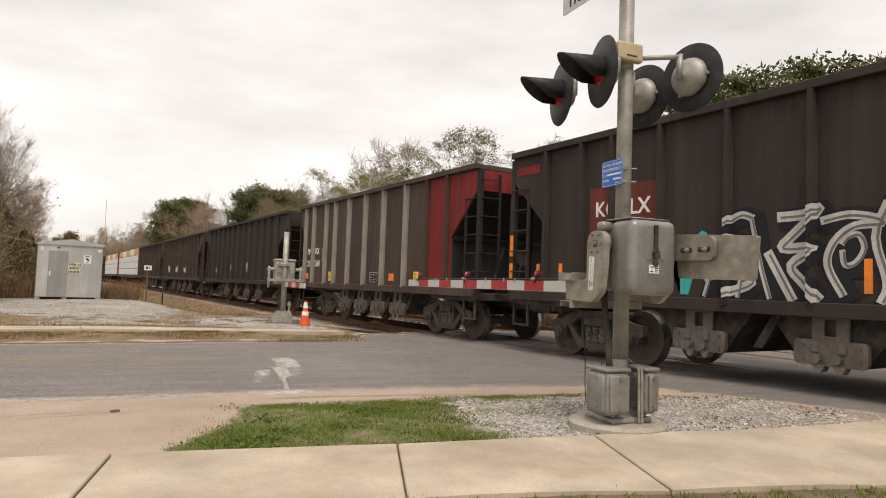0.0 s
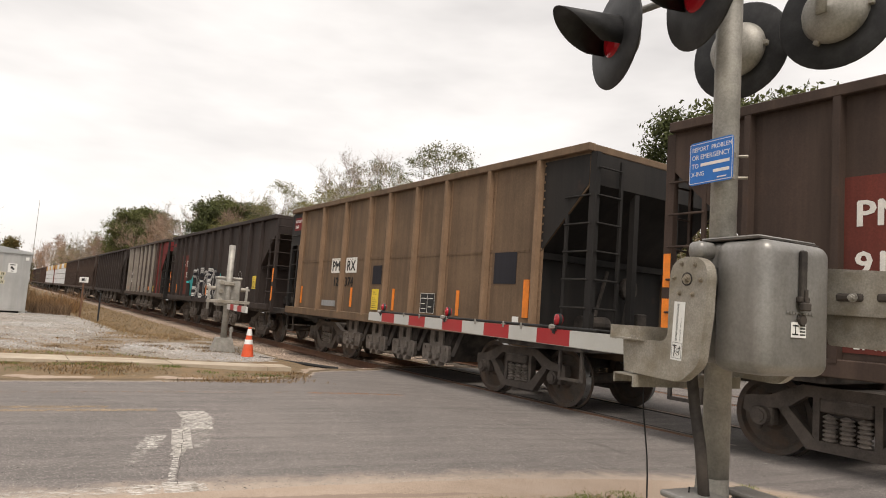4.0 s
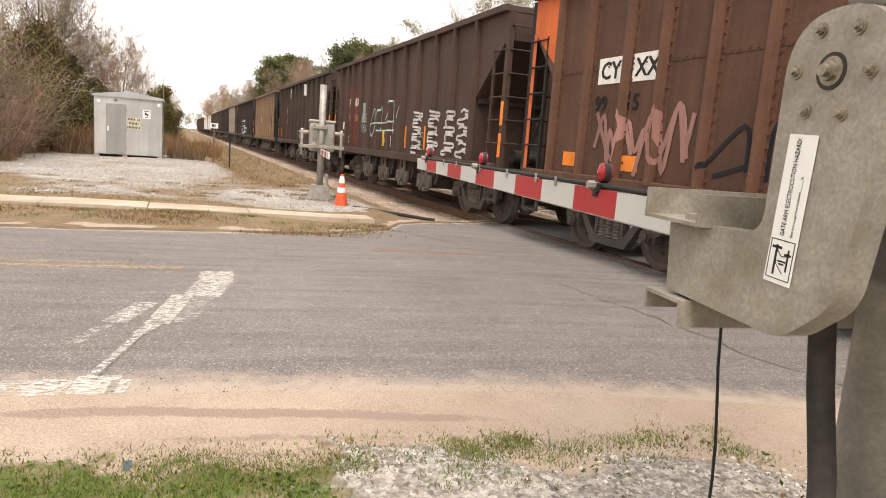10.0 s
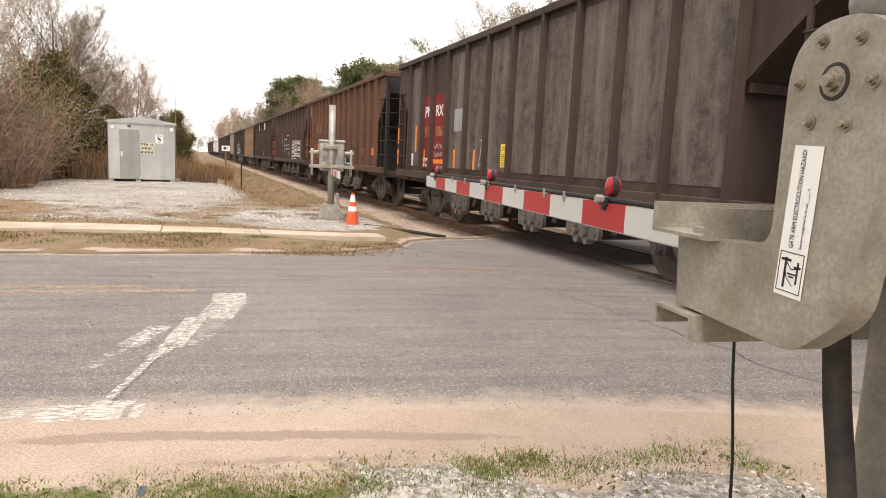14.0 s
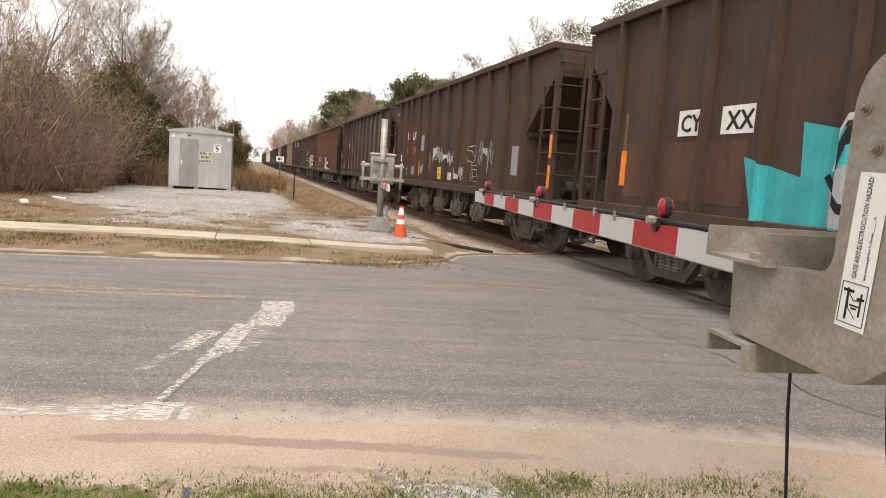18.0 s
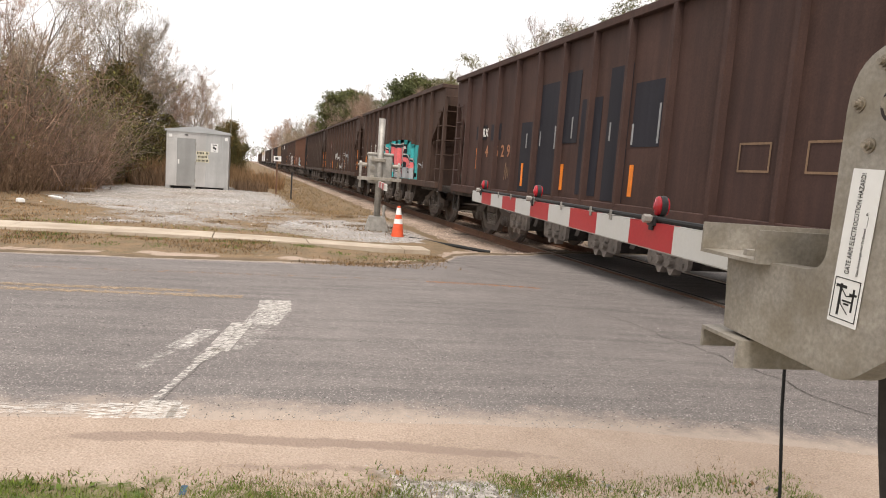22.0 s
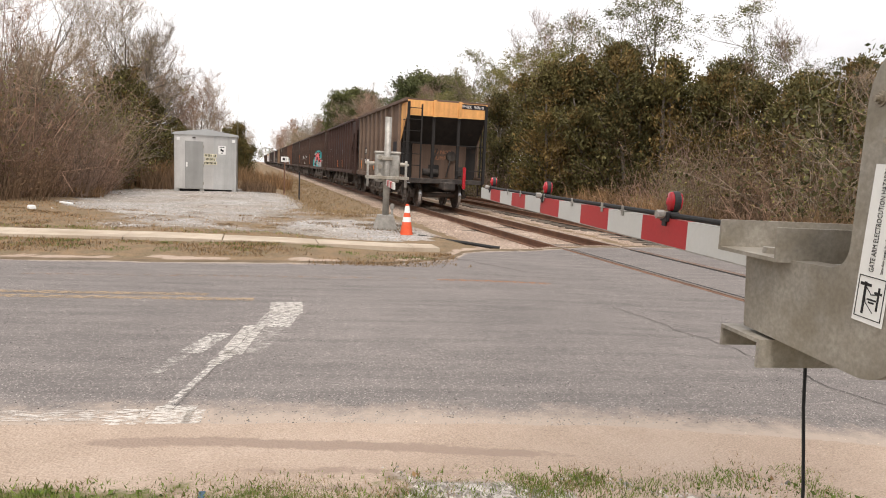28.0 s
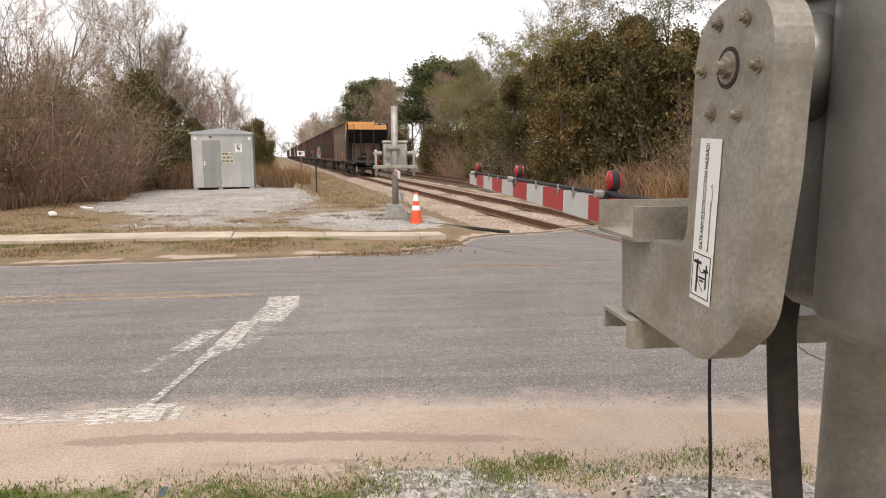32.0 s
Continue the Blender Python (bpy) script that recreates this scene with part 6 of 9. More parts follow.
        for s in (-1, 1):
            box(bm, s * 1.46 - 0.03, s * 1.46 + 0.03, min(y + d * 0.05, y + d * 0.5), max(y + d * 0.05, y + d * 0.5), 0.50, 0.54)
            for q in (0.06, 0.49):
                box(bm, s * 1.46 - 0.02, s * 1.46 + 0.02, y + d * q - 0.02, y + d * q + 0.02, 0.5, 0.95)
        part("end_platform", bm, M_UNDER, car, "black end platform with coupler and step")
    bm = B()
    for s in (-1, 1):
        box(bm, s * (HALF + 0.02) - 0.075, s * (HALF + 0.02) + 0.075, -L, 0, top - 0.05, top + 0.07, 0.01, 1)
    for y in (-0.05, -L + 0.05):
        box(bm, -HALF, HALF, y - 0.06, y + 0.06, top - 0.05, top + 0.06, 0.01, 1)
    part("top_chord", bm, body_mat, car, "top rim")
    bm = B()
    for s in (-1, 1):
        box(bm, s * (HALF + 0.01) - 0.08, s * (HALF + 0.01) + 0.08, -L + 0.1, -0.1, SILL - 0.14, SILL + 0.04, 0.01, 1)
    box(bm, -0.2, 0.2, -L + 0.2, -0.2, 0.78, 1.05)
    part("side_sill", bm, sill_mat or body_mat, car, "side sill")
    for k, u in enumerate(ribs):
        for s in (-1, 1):
            m = Matrix.Translation((s * HALF, -u, 0)) @ Matrix.Rotation(radians(90) * -s, 4, "Z")
            piece("rib", ("rib", rib_mat.name, rib_w, panel_rivets, round(top, 2)), lambda: rib_mesh(SILL, top - 0.05, rib_w, 0.10, panel_rivets), rib_mat, car, m)
    y0, y1 = -3.35, -L + 3.35
    w = (y0 - y1) / bays
    for k in range(bays):
        yc = y0 - w * (k + 0.5)
        piece("bay", ("bay", round(w, 2)), lambda: bay_mesh(w), M_UNDER, car, Matrix.Translation((0, yc, 0)), "hopper bay")
        for s in (-1, 1):
            piece("door_gear", "door_gear", gate_gear_mesh, M_GRATE, car, Matrix.Translation((s * 1.32, yc, 0)), "pale dusty door gear")
            piece("brace", "brace", sway_mesh, M_UNDER, car, Matrix.Translation((s * 1.36, yc - w / 2, 0)))
    truck(car, -1.89, spin)
    truck(car, -L + 1.89, spin)
    return car


def even_ribs(L, n, o=1.05, e=1.2):
    """Evenly spaced ribs."""
    return [o + (L - o - e) * i / (n - 1) for i in range(n)]


def mark_ribs(L):
    """Ribs of the dark cars: one between the two halves of the reporting mark, then even bays."""
    return [1.05, 2.0, 2.72] + [3.72 + (L - 4.92) * i / 8 for i in range(9)]


TRAIN = []   # car and the place of its front end at the start


def enters(car, front):
    TRAIN.append((car, front))
    return car


# ---- the cars, front to rear, with their marks ----
def reflectors(car, us, z0=1.3, z1=1.75, w=0.09):
    for u in us:
        patch(car, "reflector", u, u + w, z0, z1, M_ORANGE, "upright orange reflector strip", 0.006)


def placard(car, u, z, w=0.32, h=0.42, material=None, label="yellow placard with small print"):
    u = at(car, u)
    p = patch(car, "placard", u, u + w, z, z + h, material or M_YELLOW, label, 0.004, True)
    bm = B()
    for k in range(9):
        if k != 6:
            box(bm, w * 0.12, w * (0.88 - 0.16 * (k % 3)), h * (0.08 + 0.095 * k), h * (0.105 + 0.095 * k), 0.008, 0.0095, m=side(u, z))
    part("print_bar", bm, M_INK, p)
    return p


def data_panel(car, u, z, w=0.45, h=0.3):
    u = at(car, u)
    p = patch(car, "data_panel", u, u + w, z, z + h, M_INK, "black data panel with white frame and print", 0.004, True)
    bm = B()
    for a, c, e, g in ((0, w, 0, 0.008), (0, w, h - 0.008, h), (0, 0.008, 0, h), (w - 0.008, w, 0, h), (w * 0.5, w * 0.515, 0.02, h - 0.02), (0.04, w * 0.44, h * 0.72, h * 0.76), (0.04, w * 0.34, h * 0.45, h * 0.49), (0.04, w * 0.4, h * 0.2, h * 0.24), (w * 0.58, w * 0.9, h * 0.72, h * 0.76), (w * 0.58, w * 0.8, h * 0.3, h * 0.34)):
        box(bm, a, c, e, g, 0.008, 0.0095, m=side(u, z))
    part("print_bar", bm, M_PAINTW, p)
    return p


def spray(car, name, strokes, width, material, u, z, sx, sz, label, lift=0.006, bends=5):
    """Sprayed lines in the unit square, laid on the wall from u, z with size sx by sz."""
    bm = B()
    m = side(at(car, u) if u else 0.0, z)
    for pts in strokes:
        stroke(bm, [(x * sx, y * sz) for x, y in smooth_line(pts, bends)], width, m, 0, lift)
    return part(name, drape(car, bm), material, car, label)


def smooth_line(pts, n=5):
    if len(pts) < 3:
        return pts
    out = []
    k = len(pts)
    for i in range(k - 1):
        p0, p1, p2, p3 = (Vector(pts[max(i - 1, 0)]), Vector(pts[i]), Vector(pts[i + 1]), Vector(pts[min(i + 2, k - 1)]))
        for j in range(n):
            t = j / n
            out.append(tuple(0.5 * ((2 * p1) + (p2 - p0) * t + (2 * p0 - 5 * p1 + 4 * p2 - p3) * t * t + (3 * p1 - p0 - 3 * p2 + p3) * t ** 3)))
    return out + [tuple(pts[-1])]


def blob(car, name, outline, material, u, z, sx, sz, label, lift=0.004, smooth=True):
    bm = B()
    m = side(at(car, u) if u > 0.1 else u, z)
    pts = smooth_line(outline + outline[:1], 4)[:-1] if smooth else outline
    prism(bm, [(x * sx, y * sz) for x, y in pts], 0.0, lift, "z", m)
    return part(name, drape(car, bm), material, car, label)


_g = random.Random(4)


def worm(seed, turns=7):
    """A serpent line in the unit square that winds down from side to side in uneven rounded bends."""
    r = random.Random(seed)
    pts = []
    for k in range(turns):
        y, d = 1 - k / turns, 1 / turns
        q = r.uniform(0.0, 0.22)
        lo, hi = (0.04 + q, 0.96 - r.uniform(0, 0.2)) if k % 2 == 0 else (0.96 - q, 0.04 + r.uniform(0, 0.2))
        pts += [(lo, y - 0.28 * d), (0.7 * lo + 0.3 * hi, y - 0.02 * d), (0.35 * lo + 0.65 * hi, y - 0.22 * d), (hi, y - 0.30 * d), (hi, y - 0.72 * d), (0.5, y - (0.62 if r.random() < 0.5 else 0.9) * d)]
    return pts


def tag(seed, n=8):
    r = random.Random(seed)
    pts, x = [], 0.0
    out = []
    for k in range(n):
        x += 1.0 / n
        pts.append((x - r.uniform(0, 0.08), r.uniform(0.55, 1.0) if k % 2 else r.uniform(0.0, 0.4)))
        if len(pts) > 4:
            out.append(pts)
            pts = [pts[-1]]
    return out + [pts]


def marks(car, left, right, num_l, num_r, u, red, num_mat=None):
    """Reporting marks split by a rib, on a red panel."""
    if red:
        patch(car, "red_panel", u - 0.12, u + 1.42, 1.25, 2.98, red, "faded red panel")
    word(car, left, u, 2.48, 0.36, x=-HALF - 0.012, label="white reporting mark")
    word(car, right, u + 0.78, 2.48, 0.36, x=-HALF - 0.012, label="white reporting mark")
    word(car, num_l, u, 2.0, 0.33, num_mat or M_PAINTW, x=-HALF - 0.012, label="stencilled number")
    word(car, num_r, u + 0.78, 2.0, 0.33, num_mat or M_PAINTW, x=-HALF - 0.012, label="stencilled number")
    word(car, "LD LMT", u, 1.45, 0.12, x=-HALF - 0.012)
    word(car, "LT WT", u, 1.29, 0.12, x=-HALF - 0.012)


c0 = enters(hopper("hopper_car", 11.5, P_GREYBR, "grey-brown ribbed hopper car with red ends", [0.65, 1.45, 2.6, 3.4, 4.5, 5.7, 6.9, 8.2], P_RIBPALE, P_BLACKEND, True, front_end=0.6, rear_end=1.05), 23.82)
SPOTS[c0.name] = ((0, 12.35), (-0.5, 11.85))
blob(c0, "end_panel", [(9.42, 1.18), (9.42, 3.78), (11.45, 3.78), (11.45, 3.34), (10.46, 2.36), (10.46, 1.18)], P_RED, 0.0, 0.0, 1.0, 1.0, "red end panel", 0.006, False)
for _u in (9.35, 10.28):
    piece("rib", ("rib", P_MAROON.name, 0.10, True, TOP), lambda: rib_mesh(SILL, TOP - 0.05, 0.10, 0.10, True), P_MAROON, c0, Matrix.Translation((-HALF, -_u, 0)) @ Matrix.Rotation(radians(90), 4, "Z"), "dark rib")
for _x0, _x1, _m in ((-HALF + 0.1, -0.3, P_RED), (-0.3, 0.5, P_FADED), (0.5, HALF - 0.1, P_RED)):
    part("end_band", box(B(), _x0, _x1, -11.512, -11.502, 3.34, 3.8), _m, c0, "red band across the top of the end" if _m is P_RED else "faded orange panel of the end band")
for k in range(2):
    word(c0, ("PM", "21")[k], 1.35, 2.15 - 0.42 * k, 0.3, label="white reporting mark")
    word(c0, ("RX", "268")[k], 2.1, 2.15 - 0.42 * k, 0.3, label="white reporting mark")
patch(c0, "patch", 2.75, 3.05, 1.9, 2.35, P_GREYP, "pale grey patch")
for u in (3.4, 9.2):
    placard(c0, u, 1.25, 0.25, 0.3)
for u in (1.2, 4.8, 7.8, 10.2):
    patch(c0, "reflector", u, u + 0.3, 1.3, 1.5, M_ORANGE, "orange reflector")
data_panel(c0, 6.6, 1.25, 0.5, 0.28)

c1 = enters(hopper("hopper_car", 14.16, P_BLACKISH, "dark brown hopper car sprayed with white graffiti", mark_ribs(14.16), front_end=1.05, rear_end=1.2, strips=(1.30, 1.86)), 11.05)
SPOTS[c1.name] = ((0, 2.2, 3.0, 3.55, 7.7, 8.11, 9.045, 9.75, 10.22, 12.5), (0, 2.3, 3.08, 4.28, 10.54, 10.92, 11.73, 12.31, 12.78, 14.16))
marks(c1, "KG", "LX", "91", "232", 2.2, P_REDBR)
patch(c1, "patch", 0.1, 0.8, 3.45, 3.62, P_RED, "red patch near the rim")
blob(c1, "graffiti_fill", [(3.68, 0.61), (3.8, 0.7), (4.09, 0.71), (4.44, 0.97), (4.53, 0.93), (4.42, 0.68), (4.22, 0.05), (4.08, 0.05), (4.07, 0.49)], P_TEAL, 0.0, 1.17, 1.0, 1.0, "teal sprayed arrow", smooth=False)
blob(c1, "graffiti_fill", [(8.35, 0.52), (8.52, 0.74), (8.51, 0.98), (8.63, 0.85), (8.8, 0.74), (8.88, 0.65), (9.02, 0.63), (9.03, 0.43), (8.91, 0.28), (8.8, 0.04), (8.73, 0.04), (8.63, 0.4)], P_TEAL, 0.0, 1.17, 1.0, 1.0, "teal sprayed shape", smooth=False)
WILD = ([(5.61, 1.08), (5.9, 1.09), (6.11, 1.15), (5.76, 0.82), (5.65, 0.68), (6.04, 0.67), (5.76, 0.46), (5.91, 0.25), (6.1, 0.06)], [(6.15, 1.0), (6.44, 1.05), (6.72, 1.0), (6.8, 0.93), (6.5, 0.91), (6.28, 0.73), (6.21, 0.46), (6.38, 0.12)],
        [(6.38, 0.72), (6.44, 0.79), (6.56, 0.81), (6.62, 0.65), (6.53, 0.49), (6.41, 0.46), (6.38, 0.62)], [(5.46, 0.61), (5.62, 0.32), (5.77, 0.05)], [(6.86, 1.15), (6.74, 0.77), (6.86, 0.26), (6.8, 0.05)], [(5.22, 1.07), (5.35, 0.46), (5.47, 0.05)],
        [(4.53, 0.31), (4.98, 0.39), (5.23, 0.24), (4.81, 0.08)], [(4.84, 1.05), (5.05, 1.15), (5.22, 1.1)], [(4.5, 0.05), (4.75, 0.75), (4.95, 0.85), (5.1, 0.6), (5.02, 0.05)],
        [(7.0, 1.1), (7.35, 1.12), (7.6, 1.0), (7.3, 0.75), (7.15, 0.5), (7.45, 0.42), (7.2, 0.2), (7.55, 0.06)], [(7.75, 1.08), (7.62, 0.7), (7.7, 0.3), (7.95, 0.06)], [(7.8, 1.05), (8.15, 1.02), (8.3, 0.75), (7.98, 0.6), (8.2, 0.35), (8.6, 0.05)], [(8.3, 0.5), (8.5, 0.48), (8.66, 0.1)], [(7.05, 0.85), (7.2, 0.95)], [(8.0, 0.85), (8.12, 0.8)])
for _k, _line in enumerate(WILD):
    spray(c1, "graffiti_shade", [[(x + 0.06, y - 0.03) for x, y in _line]], 0.26, P_BLKSPRAY, 0.0, 1.17, 1.0, 1.0, "black sprayed shading", 0.006, 4)
    spray(c1, "graffiti", [_line], (0.13, 0.10, 0.07)[_k % 3], P_CHALK, 0.0, 1.17, 1.0, 1.0, "white sprayed letter stroke", 0.010, 4)
    spray(c1, "graffiti", [[(x + 0.02, y - 0.01) for x, y in _line]], 0.03, P_SMOKE, 0.0, 1.17, 1.0, 1.0, "smoky grey shading of a stroke", 0.013, 4)
spray(c1, "chalk_tag", [[(0.5 + 0.5 * math.cos(t * 0.7), 0.5 + 0.5 * math.sin(t * 0.7)) for t in range(10)], [(0.2, 0.7), (0.8, 0.3)], [(0.1, 0.4), (0.9, 0.5)]], 0.015, P_CHALK, 7.9, 1.75, 0.42, 0.45, "thin chalk circle")
spray(c1, "chalk_tag", tag(2, 10), 0.015, P_CHALK, 7.5 - 0.55, 1.55, 0.5, 0.14, "thin chalk tag")
reflectors(c1, [0.75, 1.35, 5.1, 6.75, 7.65, 9.0], 1.3, 1.7)
reflectors(c1, [10.15], 1.75, 2.2, 0.14)
placard(c1, 9.75, 1.62, 0.35, 0.42)
placard(c1, 10.12, 1.25, 0.2, 0.4, M_LABEL, "white label")

c2 = enters(hopper("hopper_car", 11.45, P_TAN, "tan hopper car with black ends and riveted ribs", [0.85, 2.24, 3.54, 4.8, 5.7, 6.8, 7.85, 9.15, 10.4], P_RIBTAN, P_BLACKEND, True, front_end=0.85, rear_end=1.05), -4.5)
SPOTS[c2.name] = ((0, 0.1, 1.12, 2.93, 3.78, 5.05, 7.15, 9.4, 9.97, 10.2, 11.75), (0, 0.12, 1.0, 2.83, 3.64, 5.04, 7.1, 9.34, 9.83, 10.19, 11.45))
patch(c2, "end_panel", 0.04, 0.80, 2.9, 3.8, P_BLACKEND, "black end panel")
p = patch(c2, "red_sign", 0.10, 0.72, 3.32, 3.68, P_RED, "red panel lettered ROTARY END", 0.004)
word(c2, "ROTARY", 0.16, 3.53, 0.12, x=-HALF - 0.016)
word(c2, "END", 0.16, 3.38, 0.12, x=-HALF - 0.016)
blob(c2, "end_panel", [(10.46, 2.38), (10.46, 3.78), (11.40, 3.78), (11.40, 3.34)], P_BLACKEND, 0.0, 0.0, 1.0, 1.0, "black end panel above the slope", 0.005, False)
for u, tx in ((2.95, "PM"), (3.8, "RX")):
    patch(c2, "white_panel", u - 0.02, u + 0.56, 2.10, 2.46, M_PAINTW, "white panel with black letters")
    word(c2, tx, u + 0.03, 2.15, 0.34, M_INK, x=-HALF - 0.011)
word(c2, "12", 3.1, 1.78, 0.30, P_BLACKEND, x=-HALF - 0.011)
word(c2, "374", 3.78, 1.78, 0.30, P_BLACKEND, x=-HALF - 0.011)
patch(c2, "white_panel", 2.5, 3.3, 1.28, 1.42, P_GREYP, "pale stencil strip")
patch(c2, "dark_patch", 5.05, 5.45, 1.84, 2.25, P_NAVY, "dark blue patch")
patch(c2, "dark_patch", 9.4, 9.97, 1.88, 2.4, P_NAVY, "dark blue patch")
placard(c2, 5.08, 1.28, 0.3, 0.45)
data_panel(c2, 7.15, 1.30, 0.5, 0.38)
reflectors(c2, [1.08, 4.1, 6.0, 8.35], 1.30, 1.75)
reflectors(c2, [10.15], 1.35, 1.95, 0.14)
patch(c2, "label", 10.0, 10.15, 1.25, 1.36, M_LABEL, "small white label")

c3 = enters(hopper("hopper_car", 13.7, P_DARK2, "very dark brown hopper car with a red panel", mark_ribs(13.7), front_end=1.05, rear_end=1.2, strips=(1.30, 1.86)), -17.3)
SPOTS[c3.name] = ((0, 1.75, 4.15, 8.4, 11.6, 13.75), (0, 2.14, 4.75, 8.55, 11.75, 13.7))
marks(c3, "PM", "RX", "91", "023", 1.75, P_REDBR)
patch(c3, "white_strip", 4.1, 4.2, 3.2, 3.65, M_PAINTW, "white strip on a rib", 0.1)
patch(c3, "white_strip", 8.35, 8.45, 3.2, 3.7, M_PAINTW, "white strip on a rib", 0.1)
patch(c3, "grey_patch", 11.6, 12.1, 1.5, 2.0, P_GREYP, "scraped pale patch")
reflectors(c3, [0.9, 3.85, 4.85, 8.05, 10.95], 1.3, 1.75)
reflectors(c3, [12.15], 1.45, 2.4, 0.09)
placard(c3, 6.0, 1.28, 0.12, 0.42)
placard(c3, 6.45, 1.28, 0.28, 0.3, M_LABEL, "white label")
patch(c3, "rust_patch", 9.2, 9.8, 1.25, 1.65, P_BROWN, "rusty patch")

c4 = enters(hopper("hopper_car", 13.54, P_DARK, "dark brown hopper car with looping white graffiti", mark_ribs(13.54), front_end=1.05, rear_end=1.2, strips=(1.30, 1.86)), -32.1)
SPOTS[c4.name] = ((0, 1.6, 2.05, 2.83, 3.62, 8.75, 9.85, 10.7, 11.5, 12.1, 13.75), (0, 1.76, 2.16, 2.92, 3.8, 8.8, 9.86, 10.82, 11.59, 12.21, 13.54))
marks(c4, "PM", "RX", "91", "160", 2.05, P_REDBR, P_NUM)
patch(c4, "grey_patch", 3.75, 4.05, 1.95, 2.55, P_GREYP, "grey patch")
spray(c4, "graffiti_tag", [[(0, 0.6), (0.1, 1), (0.2, 0.6), (0.3, 1), (0.4, 0.6)], [(0.5, 1), (0.5, 0.6)], [(0.62, 1.0), (0.65, 0.6), (0.9, 0.7), (0.66, 0.8), (0.88, 0.92), (0.62, 1)],
                           [(0.25, 0.5), (0.05, 0.4), (0.25, 0.25), (0.02, 0.12)], [(0.4, 0.5), (0.4, 0.1), (0.6, 0.2), (0.42, 0.3), (0.58, 0.42), (0.4, 0.5)], [(0.7, 0.5), (0.7, 0.1)], [(0.95, 0.5), (0.72, 0.3), (0.95, 0.12)]], 0.022, P_SKY, 3.62, 1.6, 0.8, 0.62, "pale teal sprayed tag")
spray(c4, "graffiti", [[(0, 0.42), (0.14, 0.95), (0.17, 0.35), (0.05, 0.0), (0.02, 0.42), (0.45, 0.45)], [(0.28, 0.5), (0.42, 1.0), (0.40, 0.2)], [(0.55, 0.55), (0.80, 1.15), (0.82, 0.15)], [(0.42, 0.45), (0.85, 0.5)], [(0.3, 0.2), (0.85, 0.22)], [(0.9, 0.6), (0.98, 0.95)], [(0.48, 0.15), (0.58, -0.15)]], 0.04, P_SKY, 4.75, 1.55, 2.75, 0.85, "pale blue sprayed angular figures")
for k, u in enumerate((8.75, 9.85, 10.7, 11.5)):
    spray(c4, "graffiti_loop", [worm(k + 3, 6)], 0.05, P_CHALK, u, 1.2, 0.72, 0.98, "looping white sprayed line")
placard(c4, 6.1, 1.3, 0.16, 0.42)
placard(c4, 6.7, 1.3, 0.2, 0.3, M_LABEL, "white label")
data_panel(c4, 8.9, 1.3, 0.6, 0.4)
reflectors(c4, [1.6, 4.45, 5.4, 8.15, 9.6], 1.3, 1.85)
reflectors(c4, [12.1], 1.6, 2.45, 0.10)
patch(c4, "label", 1.22, 1.38, 1.75, 2.0, M_LABEL, "small white label")

c5 = enters(hopper("hopper_car", 13.1, P_BROWN, "rust brown hopper car with an orange end and pale graffiti", [0.9, 1.71, 2.57, 3.25, 4.05, 4.8, 5.88, 6.67, 7.59, 8.5, 9.4, 10.4, 11.3, 12.2], P_RIBRUST, P_BLACKEND, True, front_end=0.9, rear_end=0.95), -46.6)
SPOTS[c5.name] = ((0, 1.08, 1.69, 2.39, 5.2, 5.9, 7.95, 8.3, 10.5, 11.8, 13.95), (0, 1.22, 1.94, 2.6, 5.32, 6.12, 7.88, 8.22, 10.09, 11.6, 13.1))
blob(c5, "end_panel", [(0.02, 0.55), (0.02, 1.0), (1.0, 1.0), (1.0, 0.0)], P_ORANGE, 0.02, 2.75, 0.72, 1.05, "orange corner panel", smooth=False)
patch(c5, "orange_post", 0.02, 0.12, 1.1, 3.3, P_ORANGE, "orange corner post")
for u, tx in ((1.70, "CY"), (2.47, "XX")):
    patch(c5, "white_panel", u - 0.03, u + 0.52, 2.40, 2.74, M_PAINTW, "white panel with black letters")
    word(c5, tx, u + 0.02, 2.46, 0.32, M_INK, x=-HALF - 0.011)
word(c5, "99", 1.65, 2.05, 0.28, P_BLACKEND, x=-HALF - 0.011)
word(c5, "15", 2.35, 2.05, 0.28, P_BLACKEND, x=-HALF - 0.011)
spray(c5, "graffiti", tag(8, 14) + [[(0.5, 0), (0.62, 0.9), (0.7, 0.2), (0.85, 1.0), (0.95, 0.3)], [(0.05, 0.9), (0.25, 0.2), (0.3, 0.95), (0.45, 0.3)]], 0.07, P_LILAC, 1.65, 1.25, 2.0, 0.85, "faded pink sprayed letters")
spray(c5, "graffiti", [[(0.0, 0.2), (0.3, 0.8), (0.35, 0.2)], [(0.1, 0.1), (0.4, 0.3)], [(0.5, 0.1), (0.52, 0.8), (0.7, 0.9), (0.72, 0.1)], [(0.85, 0.9), (1.0, 0.5), (0.86, 0.1)]], 0.05, P_BLKSPRAY, 3.9, 1.25, 1.7, 0.75, "thin black tag")
blob(c5, "graffiti_fill", [(0.02, 0.0), (0.06, 0.5), (0.0, 0.75), (0.12, 0.92), (0.25, 1.0), (0.5, 1.02), (0.62, 0.85), (0.66, 0.6), (0.85, 0.55), (1.0, 0.25), (0.98, 0.0)], P_SKY, 5.9, 1.16, 2.4, 0.85, "pale blue bubble letters")
